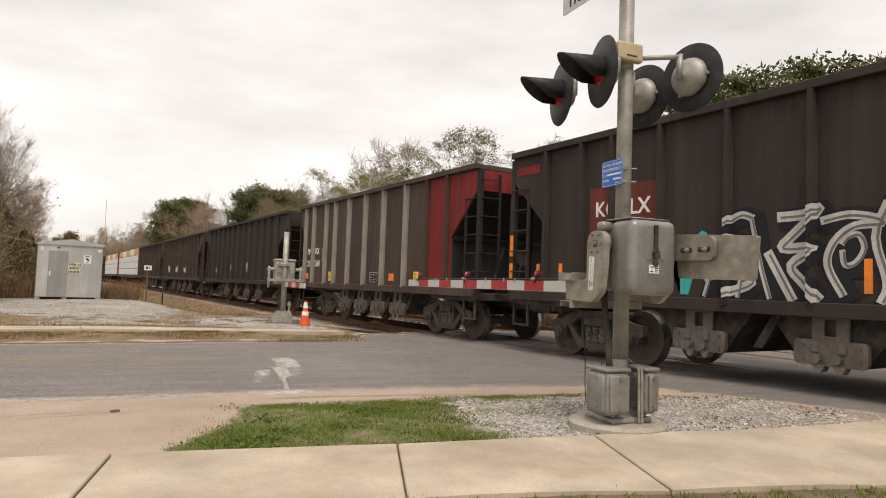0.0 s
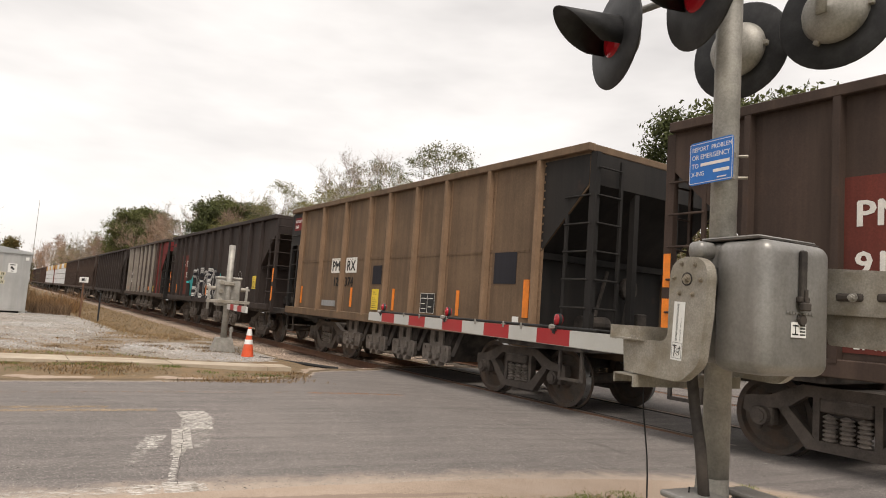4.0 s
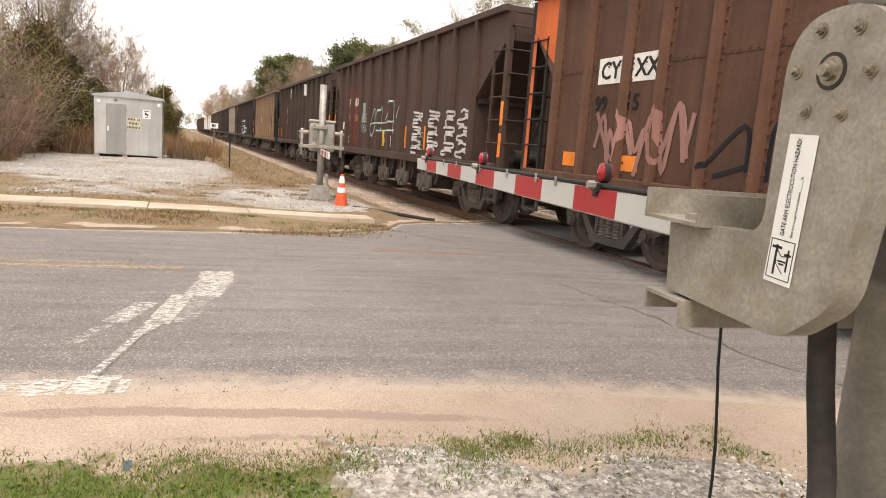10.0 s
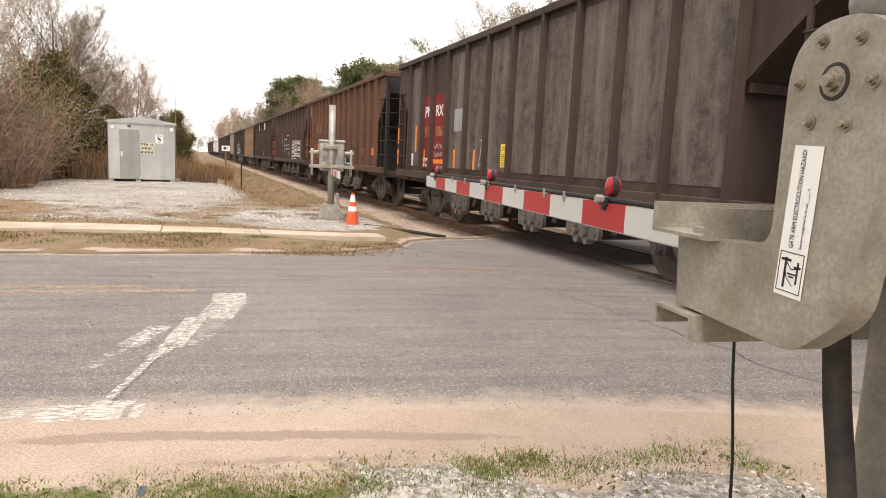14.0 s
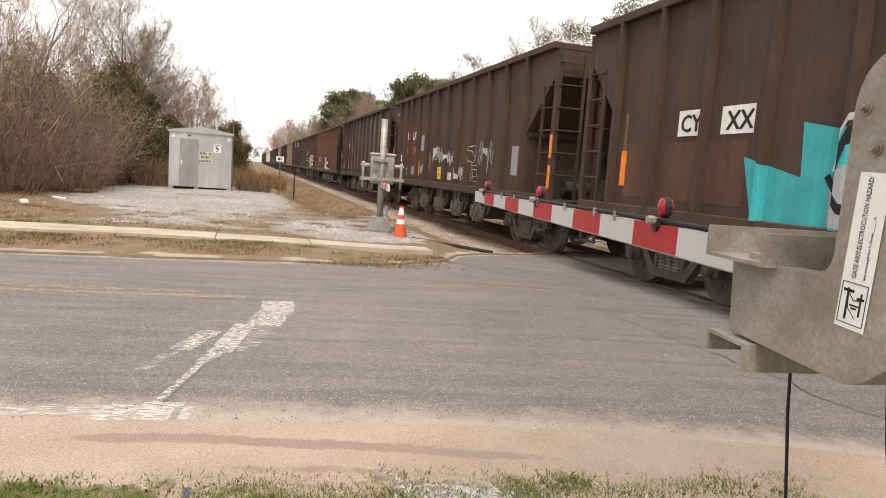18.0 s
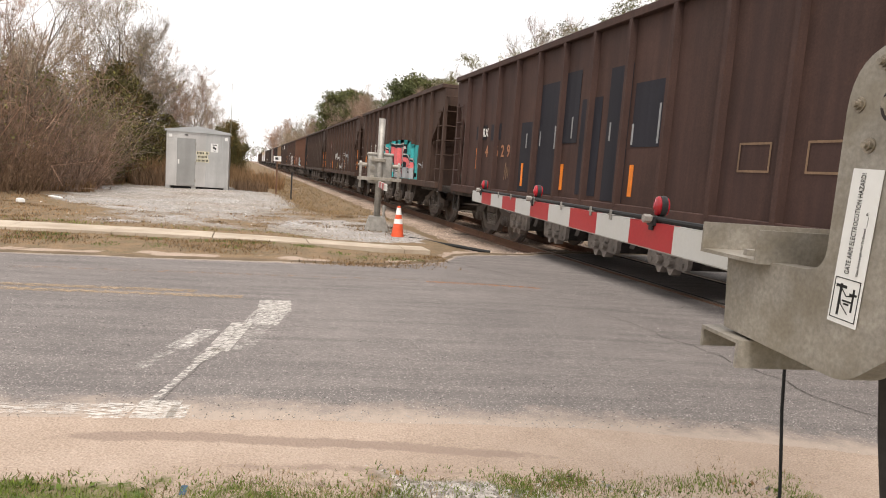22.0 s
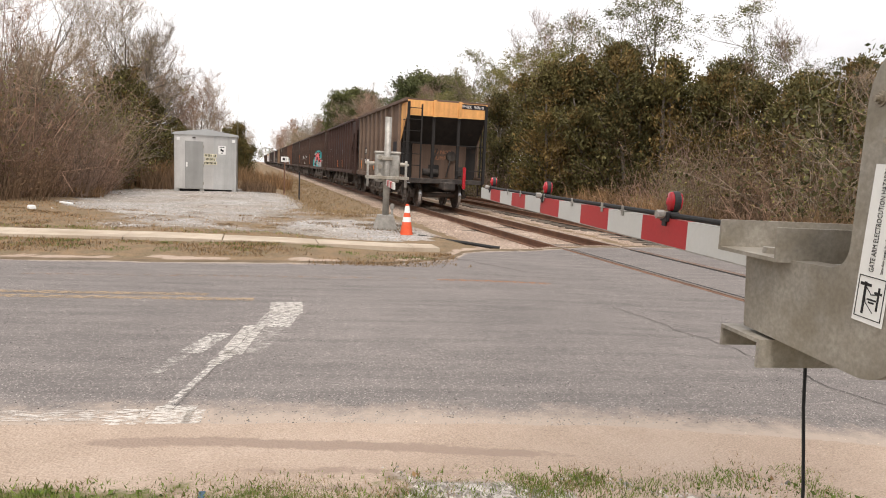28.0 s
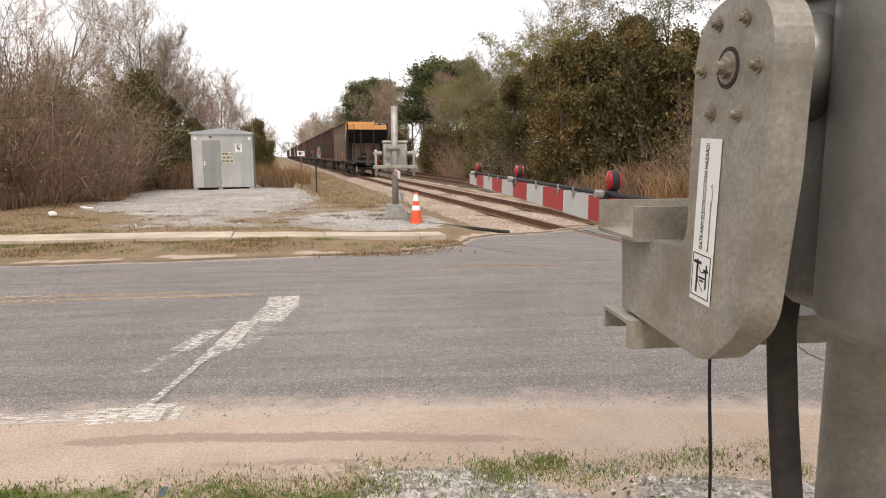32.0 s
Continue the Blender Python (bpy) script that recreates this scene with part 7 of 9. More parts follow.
spray(c5, "graffiti_outline", [[(0.02, 0.0), (0.06, 0.5), (0.0, 0.75), (0.12, 0.92), (0.25, 1.0), (0.5, 1.02), (0.62, 0.85), (0.66, 0.6), (0.85, 0.55), (1.0, 0.25), (0.98, 0.0)], [(0.2, 0.0), (0.24, 0.6)], [(0.38, 0.0), (0.42, 0.7)], [(0.5, 0.05), (0.52, 0.55)], [(0.7, 0.0), (0.62, 0.35), (0.75, 0.3)]], 0.06, P_BLKSPRAY, 5.9, 1.16, 2.4, 0.85, "black outline", 0.0065)
spray(c5, "graffiti", [[(0.2, 0.5), (0.0, 0.2), (0.25, 0.0), (0.35, 0.6), (0.2, 0.9)], [(0.5, 0.0), (0.55, 0.9), (0.75, 0.5), (0.6, 0.4)], [(0.85, 0.1), (0.9, 0.9), (1.0, 0.3)]], 0.025, P_BLKSPRAY, 8.45, 1.25, 1.6, 0.7, "thin black tag")
for u in (1.08, 2.4, 5.2, 7.95):
    patch(c5, "reflector", u, u + 0.34, 1.28, 1.48, M_ORANGE, "orange reflector")
for u in (10.5, 11.8):
    patch(c5, "reflector", u, u + 0.42, 1.52, 1.76, M_ORANGE, "orange reflector")
patch(c5, "dark_patch", 10.5, 10.85, 1.8, 2.15, P_NAVY, "dark patch")
data_panel(c5, 10.5, 1.2, 0.36, 0.28)

c6 = enters(hopper("hopper_car", 13.2, P_DARK2, "dark hopper car with scraped grey sides and a red panel", mark_ribs(13.2), front_end=1.0, rear_end=1.2, strips=(1.30, 1.86)), -61.1)
SPOTS[c6.name] = ((0, 1.1, 2.08, 2.84, 3.98, 4.45, 6.35, 14.4), (0, 0.94, 2.13, 2.88, 4.07, 4.5, 6.43, 13.2))
P_SCRAPE = mat("scraped_grey_side", (0.085, 0.068, 0.058), 0.8, 0, 0.5, 7, 50, 0.5, 0.008, (0.20, 0.165, 0.145), 0.8, 3.0, streak=1)
_r6 = RIBS[c6.name][0]
for k, (a, b) in enumerate(zip(_r6, _r6[1:])):
    if not 1.9 < a < 3.4:
        patch(c6, "side_panel", a + 0.06, b - 0.06, 1.3, 3.7, P_SCRAPE, "scraped grey panel", 0.0, True)
patch(c6, "red_panel", 2.0, 3.55, 1.25, 2.95, P_RED, "red panel", 0.004)
for u, tx in ((2.08, "PM"), (2.84, "RX")):
    word(c6, tx, u, 2.46, 0.36, x=-HALF - 0.014)
word(c6, "91", 2.1, 2.0, 0.33, P_NUM, x=-HALF - 0.014)
word(c6, "106", 2.84, 2.0, 0.33, P_NUM, x=-HALF - 0.014)
word(c6, "LD LMT", 2.05, 1.42, 0.12, x=-HALF - 0.014)
word(c6, "LT WT", 2.05, 1.28, 0.12, x=-HALF - 0.014)
spray(c6, "chalk_tag", tag(12, 12), 0.015, P_CHALK, 2.8, 1.7, 0.6, 0.14, "thin white tag", 0.013)
spray(c6, "chalk_tag", tag(13, 12), 0.015, P_CHALK, 2.8, 1.52, 0.62, 0.14, "thin white tag", 0.013)
patch(c6, "reflector", 2.8, 3.5, 1.38, 1.48, M_ORANGE, "orange stencil strip", 0.008)
patch(c6, "grey_patch", 3.98, 4.45, 2.08, 2.55, P_GREYP, "grey-blue patch", 0.006)
reflectors(c6, [4.0, 5.1, 2.08], 1.3, 1.7)
reflectors(c6, [1.52], 1.65, 2.3)
placard(c6, 6.35, 1.38, 0.32, 0.42)
placard(c6, 1.3, 1.3, 0.14, 0.3, M_LABEL, "white label")
spray(c6, "chalk_tag", [[(0, 0), (0.5, 1), (0.6, 0.5), (1, 0.9)], [(0.2, 0.1), (0.9, 0.1)]], 0.02, P_CHALK, 5.4, 1.35, 0.3, 0.6, "white chalk marks", 0.012)

c7 = enters(hopper("hopper_car", 13.45, P_DARK, "dark brown hopper car with a faded red panel and white tags", mark_ribs(13.45), front_end=1.0, rear_end=1.15, strips=(1.30, 1.86)), -75.65)
SPOTS[c7.name] = ((0, 1.86, 2.64, 3.6, 3.75, 4.15, 5.0, 6.2, 9.2, 12.3, 14.9), (0, 2.13, 2.91, 3.88, 4.06, 4.45, 5.09, 6.1, 8.95, 11.65, 13.45))
marks(c7, "KG", "LX", "91", "134", 1.86, P_REDBR, P_NUM)
patch(c7, "grey_patch", 2.6, 3.3, 1.33, 1.6, P_GREYP, "grey stencil plate", 0.004)
patch(c7, "grey_patch", 3.75, 4.15, 2.1, 2.58, P_GREYP, "pale grey patch")
patch(c7, "rim_patch", 0.35, 0.75, 3.4, 3.5, P_GREYP, "pale strip near the rim")
reflectors(c7, [1.32, 3.6, 6.95, 9.3], 1.3, 1.75)
placard(c7, 6.2, 1.27, 0.34, 0.34)
placard(c7, 7.3, 1.27, 0.3, 0.2, M_LABEL, "white label")
data_panel(c7, 9.2, 1.3, 0.6, 0.38)
placard(c7, 1.08, 1.75, 0.14, 0.25, M_LABEL, "white label")
patch(c7, "rust_patch", 5.0, 5.2, 1.5, 2.05, P_TAN, "worn rusty patch")
patch(c7, "rust_patch", 11.5, 11.75, 1.4, 2.1, P_TAN, "worn rusty patch")
patch(c7, "grey_patch", 12.3, 12.75, 1.5, 2.1, P_GREYP, "pale patch")
for u, z, w, h, sd in ((3.72, 1.38, 0.6, 0.3, 31), (5.85, 1.72, 0.8, 0.5, 32), (6.9, 1.65, 0.8, 0.42, 33), (7.95, 1.28, 0.75, 0.42, 34), (9.9, 1.5, 1.0, 0.8, 35)):
    spray(c7, "graffiti_tag", tag(sd, 12) + tag(sd + 50, 7), 0.03, P_CHALK if sd < 35 else P_GREYSPRAY, u, z, w, h, "white sprayed tag")
spray(c7, "chalk_tag", [[(0.5 + 0.5 * math.cos(t * 0.7), 0.5 + 0.5 * math.sin(t * 0.7)) for t in range(10)], [(0.2, 0.7), (0.8, 0.3)]], 0.015, P_CHALK, 9.25, 1.75, 0.42, 0.42, "thin chalk circle")

c8 = enters(hopper("hopper_car", 13.2, P_DARK, "dark brown hopper car with pink and teal graffiti", even_ribs(13.2, 12, 0.95, 1.13), front_end=0.95, rear_end=1.13), -90.4)
SPOTS[c8.name] = ((0, 0.95, 2.19, 3.07, 3.34, 7.9, 11.35, 12.4, 14.7), (0, 1.15, 2.42, 3.22, 3.69, 7.71, 10.31, 11.85, 13.2))
for u, tx in ((2.22, "CY"), (3.1, "XX")):
    patch(c8, "white_panel", u - 0.03, u + 0.50, 2.12, 2.44, M_PAINTW, "white panel with black letters")
    word(c8, tx, u + 0.02, 2.17, 0.30, M_INK, x=-HALF - 0.011)
patch(c8, "rust_patch", 1.05, 3.5, 1.3, 2.05, P_BROWN, "rusty lower panels", -0.002)
reflectors(c8, [0.95], 1.45, 1.95, 0.13)
patch(c8, "tall_strip", 0.97, 1.05, 1.95, 2.5, P_TAN, "tan strip")
# big sprayed letters over a jagged teal ground, in metres along the car and above the sill
def sprayed(name, outline, material, label, lift):
    return blob(c8, name, outline, material, 0.0, 1.17, 1.0, 1.0, label, lift, False)


sprayed("graffiti_fill", [(3.86, 0.0), (3.65, 0.69), (4.47, 0.48), (4.43, 1.03), (4.9, 0.94), (5.49, 1.0), (5.9, 1.12), (6.2, 1.31), (6.48, 1.09), (7.22, 1.33), (7.37, 1.17), (7.88, 1.33), (8.19, 1.12), (8.77, 1.34), (9.09, 1.1), (9.51, 1.25), (9.65, 1.04), (10.02, 0.97), (10.29, 1.12), (10.62, 1.1), (10.55, 0.5), (10.8, 0.35), (10.75, 0.0)], P_TEAL, "jagged teal sprayed background", 0.004)
M_LETTER = [(5.53, 1.15), (6.09, 1.07), (6.34, 0.68), (6.5, 1.01), (6.85, 1.17), (7.0, 0.02), (6.75, 0.02), (6.6, 0.43), (6.41, 0.22), (6.09, 0.47), (6.06, 0.02), (5.67, 0.02)]
T_LETTER = [(6.91, 1.14), (7.39, 1.05), (8.36, 1.07), (8.53, 0.02), (7.22, 0.02)]
B_LETTER = [(8.44, 1.08), (8.82, 1.15), (9.05, 1.09), (9.08, 0.92), (8.93, 0.77), (9.33, 0.71), (9.59, 0.5), (9.81, 0.31), (9.82, 0.53), (10.03, 0.61), (10.22, 0.44), (10.25, 0.02), (8.6, 0.02)]
for _out in (M_LETTER, T_LETTER, B_LETTER):
    sprayed("graffiti_letter", _out, P_PINK, "pink block letter", 0.0065)
    sprayed("graffiti_letter", [(x, min(y, 0.36 + 0.06 * math.sin(x * 5))) for x, y in _out], P_GREYSPRAY, "grey lower half of the letter", 0.0085)
sprayed("graffiti_letter", [(4.85, 0.02), (4.82, 0.45), (5.05, 0.62), (5.3, 0.45), (5.42, 0.02)], P_GREYSPRAY, "small grey letter", 0.0085)
S_LINES = ([(4.9, 0.49), (5.1, 1.01), (5.46, 1.15), (5.6, 0.6), (5.66, 0.05)], [(4.8, 0.49), (5.02, 0.21), (5.27, 0.0)], [(5.3, 0.45), (5.42, 0.05)],
           [(5.58, 1.13), (6.06, 1.06), (6.34, 0.64), (6.48, 1.02), (6.79, 1.16), (6.86, 1.2), (6.93, 0.68), (7.0, 0.05)], [(6.08, 0.04), (6.08, 0.5), (6.4, 0.24), (6.6, 0.5), (6.74, 0.04)],
           [(6.9, 1.19), (7.38, 1.12), (8.25, 1.12), (8.43, 1.13)], [(6.92, 1.07), (7.08, 0.6), (7.22, 0.02)], [(8.35, 1.05), (8.55, 0.05)], [(7.1, 0.52), (7.32, 0.37), (7.3, 0.14)],
           [(8.43, 1.12), (8.82, 1.18), (9.04, 1.14), (9.12, 0.95), (8.97, 0.79), (9.28, 0.74), (9.49, 0.65), (9.64, 0.47), (9.8, 0.34), (9.8, 0.56), (9.89, 0.65), (10.06, 0.65), (10.25, 0.46), (10.27, 0.05)],
           [(8.72, 0.93), (8.85, 0.99), (8.91, 0.9), (8.78, 0.87), (8.72, 0.93)], [(8.79, 0.55), (9.0, 0.61), (9.08, 0.43), (8.91, 0.36), (8.79, 0.55)])
for _k, _line in enumerate(S_LINES):
    spray(c8, "graffiti_outline", [_line], 0.095 if _k in (3, 5, 9) else 0.07, P_BLKSPRAY, 0.0, 1.17, 1.0, 1.0, "black outline", 0.0115, 3)
    if _k in (0, 3, 5, 9):
        spray(c8, "graffiti_outline", [[(x - 0.05, y + 0.065) for x, y in _line]], 0.032, P_CHALK, 0.0, 1.17, 1.0, 1.0, "thin white outline", 0.0135, 3)
sprayed("graffiti_fill", [(8.8, 0.52), (8.98, 0.57), (9.04, 0.43), (8.92, 0.38)], P_TEAL, "teal heart of the letter", 0.0125)
sprayed("graffiti_fill", [(7.7, 0.42), (8.12, 0.42), (8.12, 0.15), (7.7, 0.15)], P_CHALK, "white data stencil under the paint", 0.0125)
for _z in (0.2, 0.28, 0.36):
    sprayed("graffiti_fill", [(7.74, _z + 0.03), (8.08, _z + 0.03), (8.08, _z), (7.74, _z)], P_BLKSPRAY, "dark line of the stencil", 0.014)
for k, (a, z) in enumerate(((0.13, 0.16), (0.30, 0.28), (0.62, 0.24), (0.84, 0.22))):
    for i, (dx, dz) in enumerate(((0, 0), (0.014, 0.1), (-0.014, 0.09), (0.006, 0.2), (0.026, 0.0))):
        blob(c8, "paint_dot", [(0.5 + 0.5 * math.cos(t), 0.5 + 0.5 * math.sin(t)) for t in [0.785 * q for q in range(8)]], P_BLKSPRAY, 5.0 + 6.0 * (a + dx), 1.17 + 1.02 * (z + dz) - 0.04, 0.085, 0.085, "black paint dot", 0.011, False)
spray(c8, "graffiti_tag", tag(41, 8), 0.03, P_BLKSPRAY, 7.75, 1.88, 0.4, 0.28, "black tag", 0.012)
spray(c8, "graffiti_tag", tag(42, 8), 0.03, P_BLKSPRAY, 10.2, 1.85, 0.35, 0.2, "black tag", 0.012)
spray(c8, "graffiti_tag", tag(43, 8), 0.025, P_BLKSPRAY, 5.0, 1.75, 0.3, 0.2, "black tag", 0.012)
reflectors(c8, [6.35], 1.3, 1.75)
patch(c8, "label", 11.3, 11.6, 1.25, 1.38, M_LABEL, "small white label")
reflectors(c8, [12.4], 1.45, 2.1, 0.13)
spray(c8, "chalk_tag", tag(44, 8), 0.018, P_GREYSPRAY, 11.85, 1.5, 0.3, 0.3, "faint chalk tag")

c9 = enters(hopper("hopper_car", 13.4, P_MAROON, "maroon hopper car with patched dark panels", even_ribs(13.4, 12, 1.0, 1.2), front_end=1.0, rear_end=1.2), -104.9)
SPOTS[c9.name] = ((0, 0.95, 10.9, 11.85, 12.35, 14.8), (0, 1.72, 10.5, 11.44, 12.03, 13.4))
patch(c9, "dark_patch", 0.9, 1.6, 2.28, 2.6, P_BLKSPRAY, "black panel")
word(c9, "PMRX", 0.95, 2.34, 0.27, x=-HALF - 0.011)
for u, tx in ((1.05, "4"), (1.62, "4"), (2.35, "6"), (2.72, "2"), (3.1, "9")):
    word(c9, tx, u, 1.88, 0.36, P_NUM, x=-HALF - 0.011)
patch(c9, "dark_patch", 1.95, 2.55, 2.25, 2.6, P_NAVY, "dark blue patch")
for a, b, z0, z1 in ((3.9, 4.7, 1.2, 2.55), (4.85, 5.65, 1.2, 3.2), (5.75, 6.45, 2.1, 3.3), (6.65, 7.3, 1.25, 2.8), (7.6, 8.2, 1.2, 3.2), (8.4, 9.1, 2.0, 2.9)):
    patch(c9, "dark_patch", a, b, z0, z1, P_NAVY, "dark blue-grey repainted panel")
reflectors(c9, [4.05, 6.0, 8.45], 1.3, 1.75)
reflectors(c9, [0.95], 1.6, 2.1)
reflectors(c9, [12.35], 1.4, 2.15, 0.10)
for u in (10.9, 11.85):
    spray(c9, "chalk_frame", [[(0, 0), (1, 0)], [(1, 0), (1, 1)], [(1, 1), (0, 1)], [(0, 1), (0, 0)]], 0.025, P_RIBTAN, u, 1.7, 0.45, 0.3, "faded chalk frame")
spray(c9, "chalk_tag", tag(51, 9), 0.03, P_RIBTAN, 3.0, 1.3, 0.5, 0.5, "faded chalk marks")
for k in range(8):
    patch(c9, "paint_run", 4.2 + 0.7 * k, 4.24 + 0.7 * k, 2.0 + 0.2 * _g.random(), 2.3 + 0.3 * _g.random(), P_GREYP, "pale scratch", 0.005)

c10 = enters(hopper("hopper_car", 11.1, P_TAN2, "dusty brown last hopper car with an orange end band", [0.81, 1.85, 3.15, 4.2, 5.28, 6.45, 7.4, 8.7, 10.05], P_RIBDUST, P_BLACKEND, True, front_end=0.81, rear_end=1.0), -119.7)
SPOTS[c10.name] = ((0, 0.75, 1.0, 1.2, 2.5, 6.05, 8.75, 9.35, 10.05, 12.35), (0, 0.81, 1.09, 1.19, 2.25, 5.9, 8.86, 9.46, 9.85, 11.1))
patch(c10, "dark_patch", 2.45, 3.35, 2.0, 2.32, P_BLKSPRAY, "black panel")
word(c10, "PMRX", 2.5, 2.05, 0.30, x=-HALF - 0.011, squeeze=0.9)
patch(c10, "dark_patch", 2.35, 3.4, 1.5, 1.82, P_BLKSPRAY, "black panel")
word(c10, "96010", 2.4, 1.55, 0.30, x=-HALF - 0.011, squeeze=0.95)
patch(c10, "dark_patch", 8.75, 9.35, 1.9, 2.42, P_NAVY, "black patch")
placard(c10, 6.05, 1.3, 0.3, 0.38)
placard(c10, 1.2, 1.6, 0.12, 0.22, M_LABEL, "white label")
data_panel(c10, 7.0, 1.28, 0.46, 0.3)
reflectors(c10, [4.75, 7.5, 1.0], 1.3, 1.7)
reflectors(c10, [10.05], 1.35, 2.2, 0.12)
# rear end of the last car: orange band, lettering, marker
bm = B()
box(bm, -HALF, HALF, -11.1 - 0.012, -11.1 - 0.002, 3.32, 3.86)
band = part("end_band", bm, P_PEACH, c10, "faded orange band across the top of the end")
bm = B()
box(bm, 0.45, 1.45, -11.1 - 0.018, -11.1 - 0.012, 3.66, 3.84)
bd = part("number_panel", bm, P_BLKSPRAY, band, "black panel with white marks")
_rear = Matrix(((1, 0, 0, 0), (0, 0, -1, -11.12), (0, 1, 0, 0), (0, 0, 0, 1)))
letters("lettering", "PMRX", 0.15, M_PAINTW, band, _rear @ Matrix.Translation((0.5, 3.69, 0.004)), 0.001, "white reporting mark")
letters("lettering", "96010", 0.15, M_PAINTW, band, _rear @ Matrix.Translation((0.98, 3.69, 0.004)), 0.001, "white number")
for x in (-0.5, 0.45):
    bm = B()
    box(bm, x - 0.055, x + 0.055, -11.18, -11.12, 3.3, 3.9)
    part("band_post", bm, P_PEACH, c10, "orange top of the end post")
blob(c10, "end_panel", [(10.12, 2.38), (10.12, 3.78), (11.08, 3.78), (11.08, 3.34)], P_PEACH, 0.0, 0.0, 1.0, 1.0, "orange side panel above the slope", 0.005, False)
bm = B()
box(bm, -1.05, 1.05, -11.1 + 0.90, -11.1 + 0.96, 1.08, 2.35)
bh = part("bulkhead", bm, P_TAN2, c10, "brown bulkhead under the slope sheet")
letters("lettering", "DO NOT", 0.20, P_NUM, c10, Matrix(((1, 0, 0, -0.35), (0, 0, -1, -11.1 + 0.89), (0, 1, 0, 2.02), (0, 0, 0, 1))), 0.001, "faded lettering")
letters("lettering", "HUMP", 0.20, P_NUM, c10, Matrix(((1, 0, 0, -0.28), (0, 0, -1, -11.1 + 0.89), (0, 1, 0, 1.80), (0, 0, 0, 1))), 0.001, "faded lettering")
# the hand hole is not cut: a dark plate paints its shade
bm = B()
prism(bm, rounded_plate([(-0.42, 1.15), (0.0, 1.15), (0.0, 1.6), (-0.42, 1.6)], 0.06, 4), -11.1 + 0.885, -11.1 + 0.892, "y")
part("hand_hole", bm, M_SHADOWGAP, bh, "dark plate painted as a shaded opening")
bm = B()
box(bm, 0.62, 0.74, -11.30, -11.25, 0.75, 1.55, 0.02, 2)
tube(bm, (0.68, -11.25, 0.95), (0.68, -11.05, 0.95), 0.03, seg=8)
part("end_marker", bm, M_REDLENS, c10, "upright red end-of-train marker")

# riveted seams across the plate-sided cars
for _car, _rows, _m in ((c2, (2.42,), P_TAN), (c5, (2.62, 1.2), P_BROWN), (c10, (2.55, 1.22), P_TAN2)):
    _ribs = RIBS[_car.name][0]
    for _a, _b in zip(_ribs, _ribs[1:]):
        for _z in _rows:
            _bm = B()
            box(_bm, 0.05, _b - _a - 0.05, -0.03, 0.03, 0.0, 0.003, m=side(_a, _z))
            _n = max(int((_b - _a - 0.16) / 0.11), 1)
            for _i in range(_n + 1):
                _x = 0.09 + (_b - _a - 0.18) * _i / _n
                box(_bm, _x - 0.011, _x + 0.011, -0.011, 0.011, 0.003, 0.014, m=side(_a, _z))
            part("seam", _bm, _m, _car, "riveted plate seam")


# ---- cars far ahead ----
d1 = enters(hopper("hopper_car", 14.4, P_BLACKISH, "very dark hopper car further up the train", even_ribs(14.4, 13), spin=False), 39.7)
d2 = enters(hopper("hopper_car", 14.4, P_DARK2, "dark brown hopper car further up the train", even_ribs(14.4, 13), spin=False), 55.5)
for u in (2.3, 5.5, 8.5):
    spray(d1, "graffiti_tag", tag(int(u * 10), 8), 0.05, P_CHALK, u, 1.4, 0.5, 0.6, "white chalk marks")
    spray(d2, "graffiti_tag", tag(int(u * 13), 8), 0.05, P_CHALK, u + 0.6, 1.4, 0.4, 0.6, "white chalk marks")


def lumber_car(front):
    L = 20.0
    car = thing("lumber_car", Matrix(), "centre-beam flat car stacked with white wrapped lumber", "flat car")
    bm = B()
    box(bm, -1.45, 1.45, -L, 0, 0.95, 1.2, 0.02, 1)
    part("deck", bm, P_DARK2, car)
    for y in (0.0, -L):
        d = -1 if y == 0 else 1
        bm = B()
        box(bm, -1.4, 1.4, min(y, y + d * 0.2), max(y, y + d * 0.2), 1.2, 4.0)
        part("end_bulkhead", bm, P_REDBR, car, "red-brown end bulkhead")
    for i in range(5):
        for k in range(4):
            for s in (-1, 1):
                bm = B()
                box(bm, s * 0.72 - 0.66, s * 0.72 + 0.66, -L + 0.35 + 3.86 * i, -L + 4.12 + 3.86 * i, 1.22 + 0.68 * k, 1.86 + 0.68 * k, 0.03, 1)
                part("lumber_bundle", bm, M_WRAP if (k < 3 or i % 2) else M_TIMBER, car, "white wrapped lumber bundle" if (k < 3 or i % 2) else "bare yellow lumber bundle")
    truck(car, -2.0, False)
    truck(car, -L + 2.0, False)
    return enters(car, front)


lumber_car(92.5)
d3 = enters(hopper("hopper_car", 15.0, P_DARK2, "dark car ahead of the lumber", even_ribs(15.0, 13), spin=False), 71.0)
lumber_car(113.6)
for i in range(4):
    enters(hopper("hopper_car", 15.0, (P_DARK, P_GREYBR, P_DARK2, P_BROWN)[i], "dark car at the far head of the train", even_ribs(15.0, 9), spin=False, cage=False), 129.6 + 16.0 * i)

